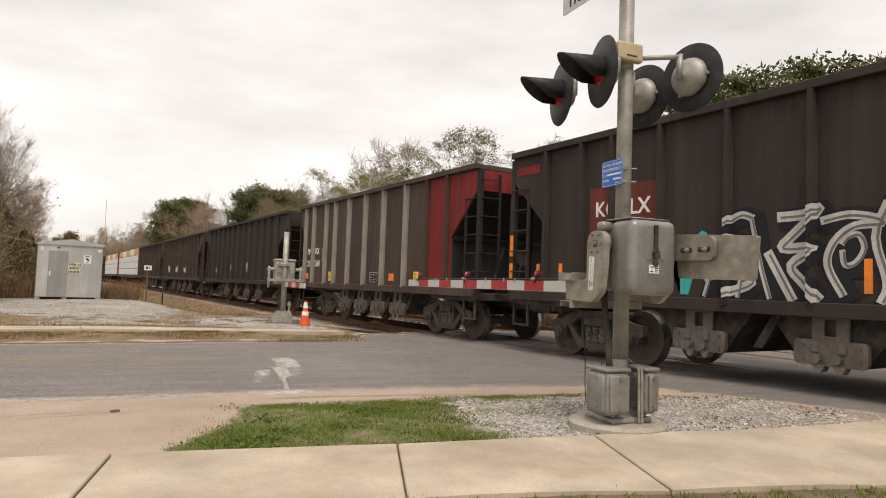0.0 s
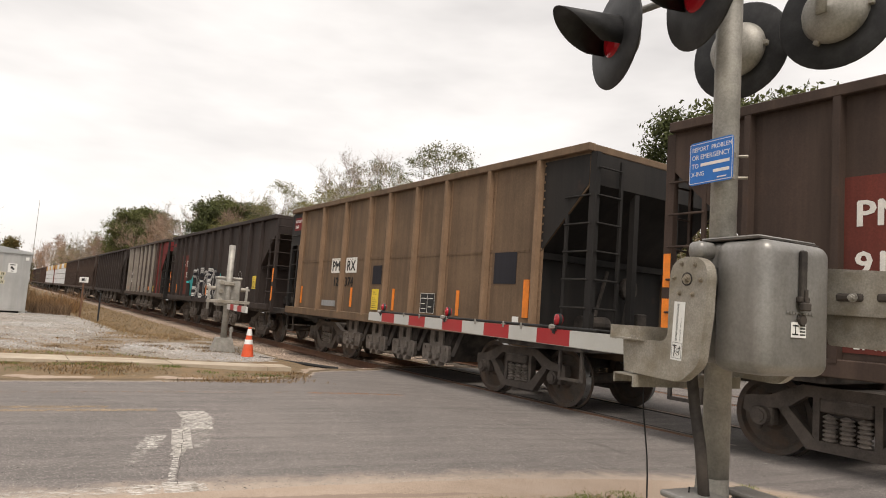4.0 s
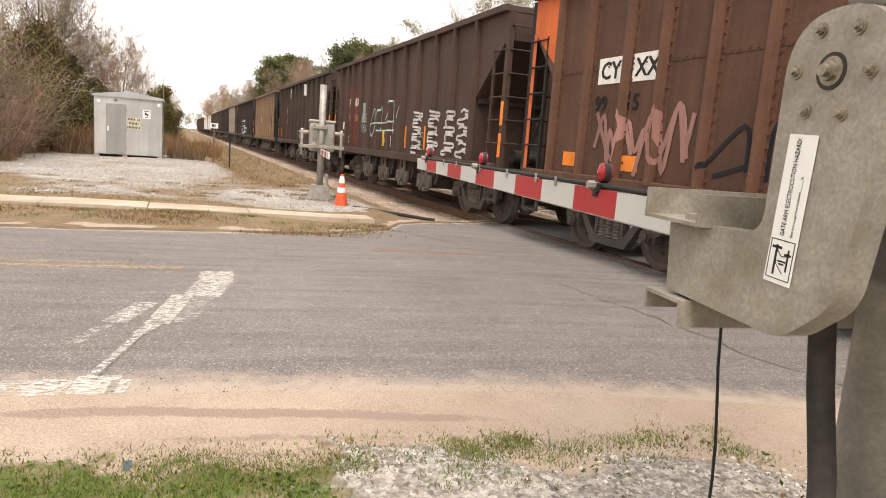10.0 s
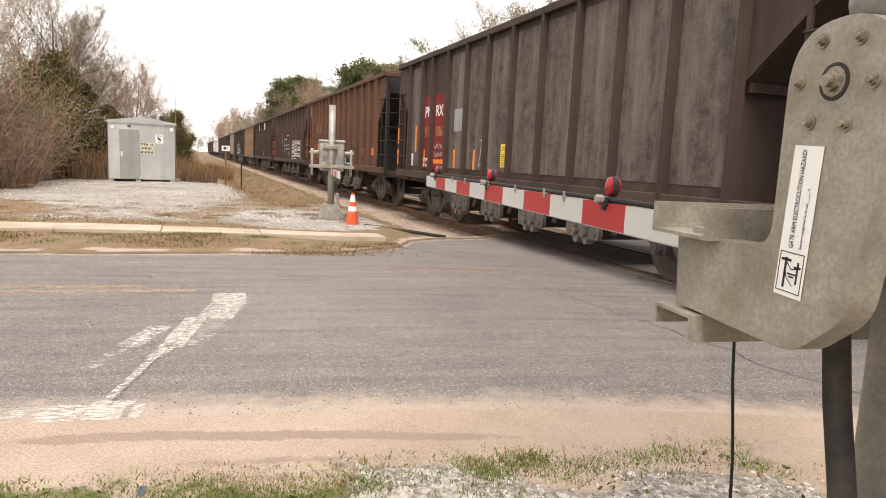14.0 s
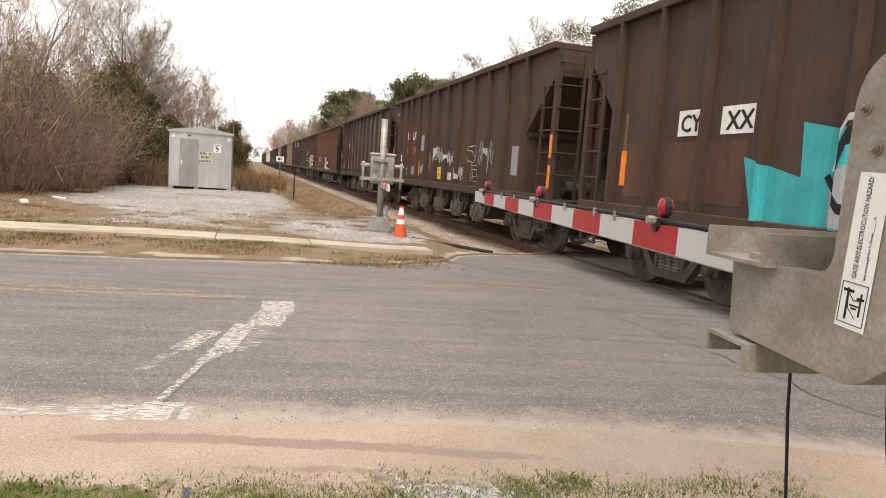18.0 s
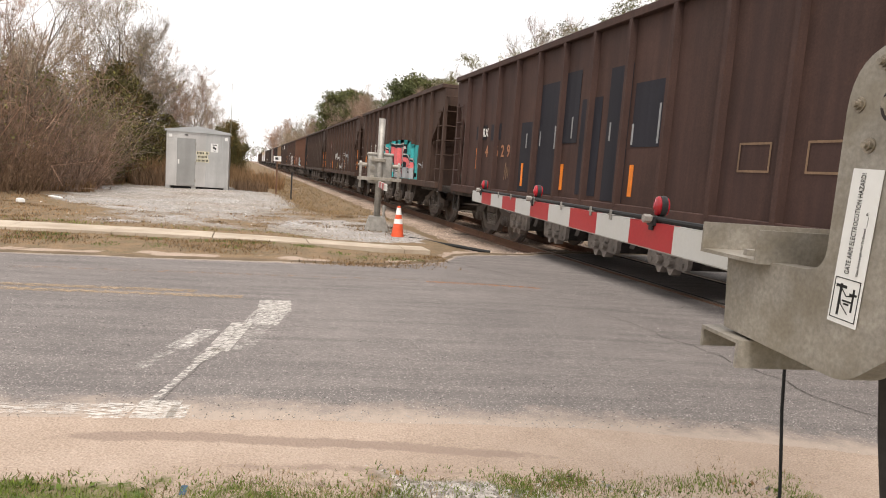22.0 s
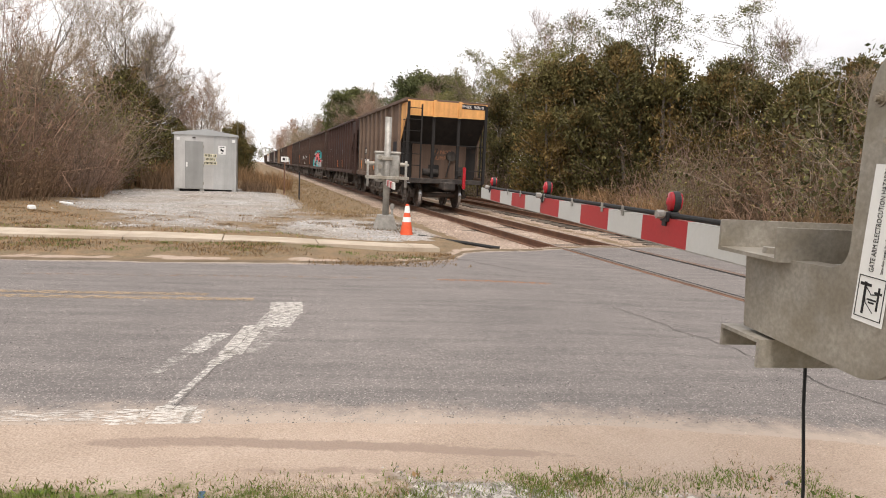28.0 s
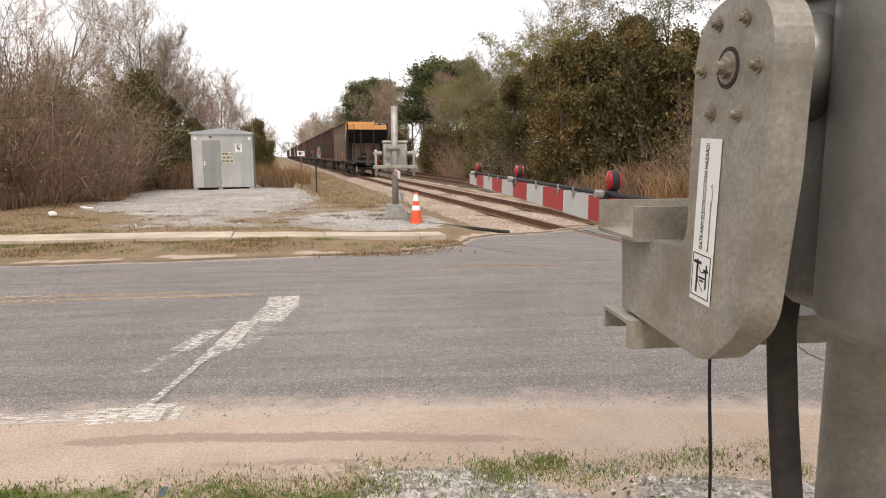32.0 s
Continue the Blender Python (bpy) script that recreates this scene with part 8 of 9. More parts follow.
# ---- vegetation ----
def leaf_mat(name, color, var=0.45, rough=0.7, trans=0.25):
    m = bpy.data.materials.new(name)
    m.use_nodes = True
    n, l = m.node_tree.nodes, m.node_tree.links
    b = n["Principled BSDF"]
    b.inputs["Roughness"].default_value, b.inputs["Specular IOR Level"].default_value = rough, 0.2
    g, oi = n.new("ShaderNodeNewGeometry"), n.new("ShaderNodeObjectInfo")
    r, r2, x = n.new("ShaderNodeValToRGB"), n.new("ShaderNodeValToRGB"), n.new("ShaderNodeMixRGB")
    e = r.color_ramp.elements
    e[0].color = (*[c * (1 - var) for c in color], 1)
    e[1].color = (*[c * (1 + var) for c in color], 1)
    e2 = r2.color_ramp.elements
    e2[0].color, e2[1].color = (0.75, 0.78, 0.8, 1), (1.25, 1.18, 1.1, 1)
    x.blend_type, x.inputs[0].default_value = "MULTIPLY", 1
    l.new(g.outputs["Random Per Island"], r.inputs[0])
    l.new(oi.outputs["Random"], r2.inputs[0])
    l.new(r.outputs[0], x.inputs[1])
    l.new(r2.outputs[0], x.inputs[2])
    l.new(x.outputs[0], b.inputs["Base Color"])
    if trans:
        t, mx = n.new("ShaderNodeBsdfTranslucent"), n.new("ShaderNodeMixShader")
        mx.inputs[0].default_value = trans
        l.new(x.outputs[0], t.inputs["Color"])
        l.new(b.outputs[0], mx.inputs[1])
        l.new(t.outputs[0], mx.inputs[2])
        l.new(mx.outputs[0], n["Material Output"].inputs["Surface"])
    return m


L_BARK = mat("grey_brown_bark", (0.165, 0.14, 0.115), 0.95, 0, 0.3, 3, 40, 0.5, 0.01)
L_TWIG = leaf_mat("bare_twigs", (0.27, 0.22, 0.17), 0.5, 0.9, 0)
L_REDTWIG = leaf_mat("reddish_twigs", (0.27, 0.185, 0.14), 0.5, 0.9, 0)
L_CEDAR = leaf_mat("cedar_foliage", (0.115, 0.104, 0.042), 0.5)
L_CEDARBROWN = leaf_mat("bronzed_cedar_foliage", (0.172, 0.122, 0.048), 0.5)
L_PINE = leaf_mat("pine_needles", (0.098, 0.110, 0.044), 0.5)
L_OAK = leaf_mat("evergreen_oak_leaves", (0.145, 0.145, 0.065), 0.45)
L_OLIVE = leaf_mat("olive_shrub_leaves", (0.19, 0.18, 0.065), 0.45)
L_STRAW = leaf_mat("dead_straw", (0.25, 0.16, 0.088), 0.45, 0.9)
L_BRUSH = leaf_mat("brown_brush", (0.20, 0.135, 0.088), 0.5, 0.9)
L_GRASS = leaf_mat("green_grass_blades", (0.128, 0.176, 0.036), 0.5, 0.7)
L_BROWNGRASS = leaf_mat("brown_dead_grass", (0.22, 0.14, 0.07), 0.8, 0.9)
L_DRY = leaf_mat("dry_grass_blades", (0.26, 0.19, 0.11), 0.45, 0.9)


def raw_mesh(name, verts, faces, materials, face_mats=None, smooth=False):
    me = bpy.data.meshes.new(name)
    me.from_pydata(np.asarray(verts).tolist(), [], np.asarray(faces).tolist())
    for m in materials:
        me.materials.append(m)
    if face_mats is not None:
        me.polygons.foreach_set("material_index", np.asarray(face_mats, np.int32))
    if smooth:
        me.shade_smooth()
    return me


def tubes_mesh(name, segs, material, sides=4):
    """Tapered sticks from rows of x0 y0 z0 x1 y1 z1 r0 r1."""
    s = np.asarray(segs, float)
    a, b, r0, r1 = s[:, :3], s[:, 3:6], s[:, 6:7], s[:, 7:8]
    d = b - a
    d /= np.linalg.norm(d, axis=1, keepdims=True) + 1e-9
    ref = np.where(np.abs(d[:, 2:3]) > 0.9, np.array([[1.0, 0, 0]]), np.array([[0, 0, 1.0]]))
    u = np.cross(d, ref)
    u /= np.linalg.norm(u, axis=1, keepdims=True) + 1e-9
    v = np.cross(d, u)
    ring = []
    for k in range(sides):
        t = 2 * math.pi * k / sides
        o = u * math.cos(t) + v * math.sin(t)
        ring.append((a + o * r0, b + o * r1))
    verts = np.stack([p for pair in ring for p in pair], 1).reshape(-1, 3)
    base = np.arange(len(s))[:, None] * (2 * sides)
    faces = np.concatenate([np.stack([base[:, 0] + 2 * k, base[:, 0] + 2 * ((k + 1) % sides), base[:, 0] + 2 * ((k + 1) % sides) + 1, base[:, 0] + 2 * k + 1], -1) for k in range(sides)])
    return raw_mesh(name, verts, faces, [material], None, True)


def leaves_mesh(name, centres, size, materials, rng, mats=None, stretch=1.7, droop=0.0, axis=None):
    """Small pointed leaves at the given places."""
    c = np.asarray(centres, float)
    n = len(c)
    d = rng.normal(size=(n, 3)) if axis is None else np.asarray(axis, float) + 0.55 * rng.normal(size=(n, 3))
    d[:, 2] -= droop
    d /= np.linalg.norm(d, axis=1, keepdims=True)
    w = np.cross(d, rng.normal(size=(n, 3)))
    w /= np.linalg.norm(w, axis=1, keepdims=True)
    s = (size * rng.uniform(0.6, 1.35, n))[:, None]
    verts = np.stack([c - d * s * stretch * 0.5, c + w * s * 0.5, c + d * s * stretch * 0.5, c - w * s * 0.5], 1).reshape(-1, 3)
    faces = np.arange(4 * n).reshape(n, 4)
    return raw_mesh(name, verts, faces, materials, mats)


def grow(rng, height, spread, levels, split, trunk_r, up=0.25, first=0.25, bend=0.25, lean=0.0, twig_len=0.55):
    """A branching skeleton: sticks by level and the twig ends."""
    trunk, twigs, ends = [], [], []
    def branch(p, d, length, r, level):
        steps = 5 if level == 0 else 4 if level == 1 else 3
        here = p
        for i in range(steps):
            d = d + rng.normal(size=3) * bend * (0.35 if level == 0 else 1.0) * 0.35
            d[2] += up * 0.12 * level
            d = d / np.linalg.norm(d)
            q = here + d * length / steps
            ra, rb = r * (1 - 0.75 * i / steps), r * (1 - 0.75 * (i + 1) / steps)
            (trunk if level < 2 else twigs).append([*here, *q, max(ra, 0.006), max(rb, 0.005)])
            here = q
            frac = (i + 1) / steps
            if level < levels and (level > 0 or frac > first):
                for _ in range(split[level]):
                    a = rng.normal(size=3)
                    a -= d * (a @ d)
                    a /= np.linalg.norm(a)
                    ang = rng.uniform(0.45, 0.95)
                    nd = d * math.cos(ang) + a * math.sin(ang)
                    branch(here, nd, length * rng.uniform(0.38, 0.62) * (spread if level == 0 else 1) * (1.15 - 0.45 * frac), rb * 0.62, level + 1)
        if level >= 2:
            ends.append(here)
    branch(np.zeros(3), np.array([lean, rng.normal() * 0.04, 1.0]), height, trunk_r, 0)
    return trunk, twigs, np.array(ends)


def ribbons(name, p, q, w, material, rng):
    """Fine twigs as narrow pointed blades from p to q."""
    d = q - p
    s = np.cross(d, rng.normal(size=d.shape))
    s *= w / (np.linalg.norm(s, axis=1, keepdims=True) + 1e-9)
    n = len(p)
    verts = np.stack([p - s, p + s, q + s * 0.4, q - s * 0.4], 1).reshape(-1, 3)
    return raw_mesh(name, verts, np.arange(4 * n).reshape(n, 4), [material])


def bare_tree(seed, h, twig=L_TWIG, leaves=0, lmat=None, fine=2900, split=(2, 3, 3)):
    rng = np.random.default_rng(seed)
    tr, tw, ends = grow(rng, h, 0.95, 3, split, 0.085 + 0.007 * h, 0.6, 0.25, 0.5)
    tw = np.array(tw)
    thick = np.concatenate([np.array(tr), tw[tw[:, 6] > 0.013]])
    pick = tw[rng.integers(0, len(tw), fine)]
    t = rng.random((fine, 1))
    p = pick[:, :3] * (1 - t) + pick[:, 3:6] * t
    d = (pick[:, 3:6] - pick[:, :3])
    d /= np.linalg.norm(d, axis=1, keepdims=True)
    d = d * 0.8 + rng.normal(size=d.shape) * 0.5 + [0, 0, 0.35]
    d /= np.linalg.norm(d, axis=1, keepdims=True)
    q = p + d * rng.uniform(0.25, 0.95, (fine, 1))
    wf = 0.006 if fine > 2000 else 0.012
    w = np.concatenate([np.maximum(tw[:, 6:7], 0.007), np.full((fine, 1), wf)])
    extra = [("crown", ribbons("twigs", np.concatenate([tw[:, :3], p]), np.concatenate([tw[:, 3:6], q]), w, twig, rng))]
    if leaves:
        k = rng.integers(0, fine, leaves)
        u = rng.random((leaves, 1))
        c = p[k] * (1 - u) + q[k] * u + rng.normal(size=(leaves, 3)) * 0.12
        extra.append(("foliage", leaves_mesh("leaves", c, 0.06, [lmat], rng)))
    return tubes_mesh("trunk", thick, L_BARK, 5), extra


def cedar_tree(seed, h, w, mats=(L_CEDAR, L_CEDARBROWN), density=20000):
    """A broad dense evergreen of several leaders, clad to the ground, with upswept sprays and a ragged outline."""
    rng = np.random.default_rng(seed)
    segs, cs, ax, mi = [], [], [], []
    leaders = [(0.0, 0.0, h)] + [(rng.normal() * w * 0.42, rng.normal() * w * 0.42, h * rng.uniform(0.66, 0.93)) for _ in range(4)]
    for lx, ly, lh in leaders:
        segs.append([0.25 * lx, 0.25 * ly, 0, lx, ly, lh * 0.95, 0.14, 0.03])
    nb = 210
    per = density // nb
    for i in range(nb):
        lx, ly, lh = leaders[0 if rng.random() < 0.4 else rng.integers(1, 5)]
        f = rng.uniform(0.03, 1.0)
        reach = w * (1.03 - f) ** 0.55 * rng.uniform(0.35, 1.0) * (1.0 if (lx, ly) == (0.0, 0.0) else 0.72)
        a = rng.uniform(0, 2 * math.pi)
        d = np.array([math.cos(a), math.sin(a), rng.uniform(0.25, 1.0)])
        o = np.array([lx * (0.25 + 0.75 * f), ly * (0.25 + 0.75 * f), f * lh * 0.90])
        e = o + d * reach
        segs.append([*o, *e, 0.03, 0.008])
        t = rng.random((per, 1)) ** 0.5
        c = o + (e - o) * t + rng.normal(size=(per, 3)) * (0.15 + 0.20 * reach / w) * np.array([1, 1, 0.9])
        cs.append(c)
        ax.append(d[None] * 0.7 + [0, 0, 0.5] + rng.normal(size=(per, 3)) * 0.45)
        mi.append(np.full(per, int(rng.random() < 0.32)))
    return tubes_mesh("trunk", segs, L_BARK, 5), [("crown", leaves_mesh("crown", np.concatenate(cs), 0.070, list(mats), rng, np.concatenate(mi), 2.3, 0, np.concatenate(ax)))]


def pine_tree(seed, h):
    rng = np.random.default_rng(seed)
    segs, cs = [], []
    p = np.zeros(3)
    for i in range(7):
        q = p + np.array([rng.normal() * 0.12, rng.normal() * 0.12, h / 7])
        segs.append([*p, *q, 0.22 * (1 - i / 8), 0.22 * (1 - (i + 1) / 8)])
        p = q
    for i in range(34):
        f = rng.uniform(0.50, 1.0)
        o = np.array([0, 0, f * h])
        a = rng.uniform(0, 2 * math.pi)
        r = (1.06 - f) * h * 0.34 * rng.uniform(0.6, 1.2) + 0.9
        e = o + np.array([math.cos(a) * r, math.sin(a) * r, rng.uniform(0.1, 0.5) * r])
        segs.append([*o, *e, 0.06, 0.02])
        for _ in range(5):
            t = rng.uniform(0.45, 1.05)
            c = o + (e - o) * t + rng.normal(size=3) * 0.35
            cs.append(c + rng.normal(size=(66, 3)) * np.array([0.42, 0.42, 0.20]))
    return tubes_mesh("trunk", segs, L_BARK, 6), [("crown", leaves_mesh("crown", np.concatenate(cs), 0.13, [L_PINE], rng, None, 2.4, -0.4))]


def oak_tree(seed, h, n=5200, lmat=L_OAK):
    rng = np.random.default_rng(seed)
    tr, tw, ends = grow(rng, h, 0.85, 3, (2, 3, 2), 0.09 + 0.007 * h, 0.45, 0.3, 0.6)
    e = ends[rng.random(len(ends)) < 0.5]
    c = e[rng.integers(0, len(e), n)] + rng.normal(size=(n, 3)) * np.array([0.17, 0.17, 0.11])
    return tubes_mesh("trunk", tr, L_BARK, 6), [("crown", tubes_mesh("crown", tw, L_TWIG, 3)), ("foliage", leaves_mesh("leaves", c, 0.062, [lmat], rng, None, 1.6))]


def shrub(seed, h, w, stems, mat_stem, leaves=0, lmat=None, lsize=0.09):
    rng = np.random.default_rng(seed)
    segs, pts = [], []
    for i in range(stems):
        a, r = rng.uniform(0, 2 * math.pi), w * 0.45 * rng.random() ** 0.5
        p = np.array([math.cos(a) * r, math.sin(a) * r, -0.05])
        d = np.array([math.cos(a) * 0.35, math.sin(a) * 0.35, 1.0]) + rng.normal(size=3) * 0.22
        ln = h * rng.uniform(0.45, 1.0)
        for k in range(3):
            d = d + rng.normal(size=3) * 0.2
            d /= np.linalg.norm(d)
            q = p + d * ln / 3
            segs.append([*p, *q, 0.013 - 0.003 * k, 0.010 - 0.003 * k])
            for _ in range(2):
                e = d * 0.5 + rng.normal(size=3) * 0.6
                e /= np.linalg.norm(e)
                z = q + e * ln * rng.uniform(0.10, 0.26)
                segs.append([*q, *z, 0.006, 0.003])
                pts.append(z)
            pts.append(q)
            p = q
    ex = []
    if leaves:
        pts = np.array(pts)
        c = pts[rng.integers(0, len(pts), leaves)] + rng.normal(size=(leaves, 3)) * 0.11
        ex.append(("foliage", leaves_mesh("leaves", c, lsize, [lmat], rng)))
    return tubes_mesh("stems", segs, mat_stem, 3), ex


def reeds(seed, n, w, h, material):
    """Tall dead grass: flat blades, some with a plume."""
    rng = np.random.default_rng(seed)
    r, a = w * rng.random(n) ** 0.5, rng.uniform(0, 2 * math.pi, n)
    p = np.stack([np.cos(a) * r, np.sin(a) * r, np.full(n, -0.05)], 1)
    d = np.stack([rng.normal(size=n) * 0.18, rng.normal(size=n) * 0.18, np.ones(n)], 1)
    ln = (h * rng.uniform(0.45, 1.0, n))[:, None]
    s = np.cross(d, rng.normal(size=(n, 3)))
    s /= np.linalg.norm(s, axis=1, keepdims=True)
    s *= 0.011
    mid, tip = p + d * ln * 0.6, p + d * ln + np.stack([rng.normal(size=n), rng.normal(size=n), -0.2 * np.ones(n)], 1) * ln * 0.16
    verts = np.stack([p - s, p + s, mid + s, mid - s, tip], 1).reshape(-1, 3)
    b = np.arange(n) * 5
    faces = [list(f) for f in np.stack([b, b + 1, b + 2, b + 3], -1)] + [list(f) for f in np.stack([b + 3, b + 2, b + 4], -1)]
    me = bpy.data.meshes.new("dead_grass")
    me.from_pydata(verts.tolist(), [], [[int(i) for i in f] for f in faces])
    me.materials.append(material)
    return me, []


KINDS = {
    "bare": [bare_tree(11, 8.5), bare_tree(12, 9.5, L_REDTWIG), bare_tree(13, 7.5), bare_tree(14, 10.0, L_TWIG, 500, L_OLIVE), bare_tree(15, 6.5, L_REDTWIG)],
    "bare_far": [bare_tree(16, 9.0, L_TWIG, 300, L_OLIVE, 1500, (2, 2, 2)), bare_tree(17, 8.0, L_REDTWIG, 0, None, 1500, (2, 2, 2))],
    "cedar": [cedar_tree(21, 6.5, 2.1), cedar_tree(22, 7.5, 2.9, (L_CEDAR, L_CEDARBROWN), 28000), cedar_tree(23, 5.0, 1.7)],
    "pine": [pine_tree(31, 13.0), pine_tree(32, 15.0), pine_tree(33, 11.0)],
    "oak": [oak_tree(41, 10.0, 9500), oak_tree(42, 9.0, 8000), oak_tree(43, 8.0, 9500, L_OLIVE)],
    "shrub": [shrub(51, 2.6, 2.2, 90, L_BRUSH, 900, L_BRUSH, 0.038), shrub(52, 3.2, 2.4, 90, L_TWIG, 2600, L_OLIVE, 0.042), shrub(53, 2.0, 2.0, 90, L_REDTWIG, 400, L_BRUSH, 0.035), shrub(54, 3.0, 2.6, 60, L_TWIG, 3600, L_CEDAR, 0.06),
              shrub(55, 3.6, 2.0, 110, L_REDTWIG, 300, L_BRUSH, 0.035)],
    "reed": [reeds(61, 420, 1.1, 1.5, L_STRAW), reeds(62, 420, 1.2, 1.1, L_BRUSH), reeds(63, 380, 1.0, 0.7, L_STRAW)],
}
PLANTS = {"bare": ("bare_tree", "leafless winter tree with grey-brown twigs", "tree", "bare trees along the railway"),
          "bare_far": ("bare_tree", "leafless winter tree with grey-brown twigs", "tree", "bare trees along the railway"),
          "cedar": ("cedar_tree", "dense dark bronzed-green cedar tree", "tree", "cedars along the railway"),
          "pine": ("pine_tree", "tall pine with clumps of dark needles", "tree", "pines behind the railway"),
          "oak": ("evergreen_tree", "tall thin evergreen tree with small sparse leaves", "tree", "evergreen trees behind the railway"),
          "shrub": ("shrub", "tangled brown winter shrub", "shrub", "brush along the tree line"),
          "reed": ("dead_grass_clump", "clump of tall dead straw-coloured grass", "grass", "dead grass clumps")}


def plant(kind, k, x, y, s=1.0, rz=0.0):
    s *= {"bare": 0.74, "oak": 0.78, "bare_far": 0.85}.get(kind, 1.0)
    nm, label, cat, grp = PLANTS[kind]
    me, extra = KINDS[kind][k % len(KINDS[kind])]
    ob = new(nm, me) if kind in ("reed",) else new(nm)
    m = pose(x, y, float(ground_z(x, y)) - 0.03, 0, 0, rz)
    ob.matrix_world = m @ Matrix.Diagonal((s, s, s, 1))
    tagged(ob, label, cat, grp)
    if kind != "reed":
        t = new("stem" if kind == "shrub" else "trunk", me)
        t.parent = ob
        for n2, e in extra:
            o = new(n2, e)
            o.parent = ob
    return ob


_v = random.Random(77)


def belt(kind, n, x0, x1, y0, y1, s0=0.85, s1=1.15, ks=None):
    for i in range(n):
        plant(kind, _v.choice(ks) if ks else _v.randrange(9), _v.uniform(x0, x1), y0 + (y1 - y0) * (i + _v.random()) / n, _v.uniform(s0, s1), _v.uniform(0, 360))


# west edge of the thicket, falling away behind the hut
for x, y, k, s in ((-2.8, 36.6, 3, 0.88), (-2.2, 38.2, 0, 0.88), (-1.7, 41.0, 2, 0.85), (-1.2, 44.5, 4, 0.85)):
    plant("bare", k, x, y, s, 77 * k + 31 * x)
# olive bushes in the thicket
for x, y, s in ((-4.6, 27.5, 1.0), (-6.4, 28.5, 1.2), (-8.5, 27.0, 1.3), (-5.4, 31.0, 1.3), (-3.4, 33.0, 1.1), (-7.6, 31.0, 1.4)):
    plant("shrub", 1, x, y, s, 50 * x)
# east: more cedars closing the row
for x, y, k, s in ((20.8, 26.3, 1, 0.88), (22.4, 27.6, 1, 0.98), (22.0, 23.2, 1, 0.82), (21.2, 21.8, 0, 0.90), (23.4, 20.6, 1, 0.74), (18.0, 32.4, 1, 1.0), (19.0, 28.8, 0, 1.02)):
    plant("cedar", k, x, y, s, 63 * x)
# west side: brush and bare trees beside the hut and along the track
belt("bare", 6, -8.0, -3.8, 25, 35, 0.68, 0.88)
belt("bare", 6, -6.5, -2.6, 36, 50, 0.8, 1.0)
belt("bare", 4, -16, -8, 27, 38, 0.7, 0.85)
belt("bare", 6, -3.6, -1.0, 50, 80, 0.75, 0.92)
for x, y, k, s in ((-2.3, 35.6, 0, 0.86), (-1.5, 37.6, 1, 0.60), (-0.9, 40.0, 0, 0.56), (2.2, 52, 2, 0.58), (1.9, 58, 2, 0.9), (1.6, 72, 0, 0.7), (-5.6, 34.0, 0, 0.8), (-9.5, 31, 1, 0.75), (-13.5, 28, 1, 0.9)):
    plant("cedar", k, x, y, s, _v.uniform(0, 360))
belt("shrub", 16, -4.0, -2.4, 24.0, 35, 0.6, 0.95, [0, 1, 2, 4])
belt("shrub", 17, -7.0, -3.5, 24.0, 36, 1.0, 1.5, [0, 1, 1, 4])
belt("shrub", 10, -5.5, -3.2, 30.0, 37, 1.1, 1.5, [1, 3, 4, 0])
belt("shrub", 18, -15, -5, 24.0, 28, 1.1, 1.8, [0, 1, 2, 4])
belt("shrub", 8, -2.2, -0.6, 37, 50, 0.7, 1.0)
belt("reed", 9, -4.2, -2.1, 23.5, 33, 0.55, 0.9, [1, 1, 2])
belt("reed", 9, -1.8, 0.0, 33.0, 40, 0.8, 1.1, [0, 1])
belt("reed", 12, 2.7, 4.6, 32, 60, 0.5, 0.9)
belt("reed", 8, -11, -4, 22.5, 25, 0.5, 0.8, [1])
# east side: the dark cedars, with thin evergreens and bare trees over them
for x, y, k, s in ((16.6, 32.2, 1, 0.98), (18.4, 30.2, 1, 1.06), (20.0, 28.2, 0, 1.15), (19.6, 31.4, 1, 1.12), (17.6, 35.5, 0, 1.05), (20.4, 32.5, 1, 1.05), (16.4, 39.0, 1, 0.86), (21.8, 24.8, 0, 0.95), (23.8, 22.6, 1, 0.9), (24.6, 19.6, 0, 0.9), (27.0, 19.8, 1, 0.85), (26.4, 17.2, 0, 0.95), (29, 16.6, 1, 1.1),
                   (16.6, 44, 2, 1.1), (17.2, 49, 1, 0.8), (16.6, 55, 0, 0.7), (30, 13.5, 1, 1.0)):
    plant("cedar", k, x, y, s, _v.uniform(0, 360))
for x, y, k, s in ((20.8, 33.6, 0, 1.05), (21.6, 30.0, 1, 1.15), (19.6, 38.5, 2, 1.1), (22.8, 27.0, 0, 0.95), (18.6, 43.0, 0, 0.95), (24.6, 24.2, 1, 0.72), (18.5, 49, 1, 1.0), (18.2, 36.5, 2, 1.0), (17.4, 41.0, 2, 0.95), (17.8, 46.0, 0, 0.95), (17.4, 52.0, 2, 0.95), (17.6, 55, 2, 0.95), (22, 41, 1, 1.2)):
    plant("oak", k, x, y, s, _v.uniform(0, 360))
belt("bare", 4, 21.5, 25, 19, 30, 0.68, 0.85)
belt("bare", 8, 16.6, 20.5, 38, 60, 0.95, 1.2)
belt("shrub", 15, 17.4, 19.6, 17, 32, 0.8, 1.2, [0, 1, 2, 4])
belt("shrub", 9, 16.0, 17.4, 36, 60, 0.8, 1.2)
belt("shrub", 20, 19.5, 25, 13, 26, 1.1, 1.7, [0, 1, 1, 3, 4])
belt("reed", 18, 16.2, 18.2, 15, 34, 0.8, 1.2, [0, 1])
belt("reed", 8, 15.7, 16.6, 36, 60, 0.6, 1.0)
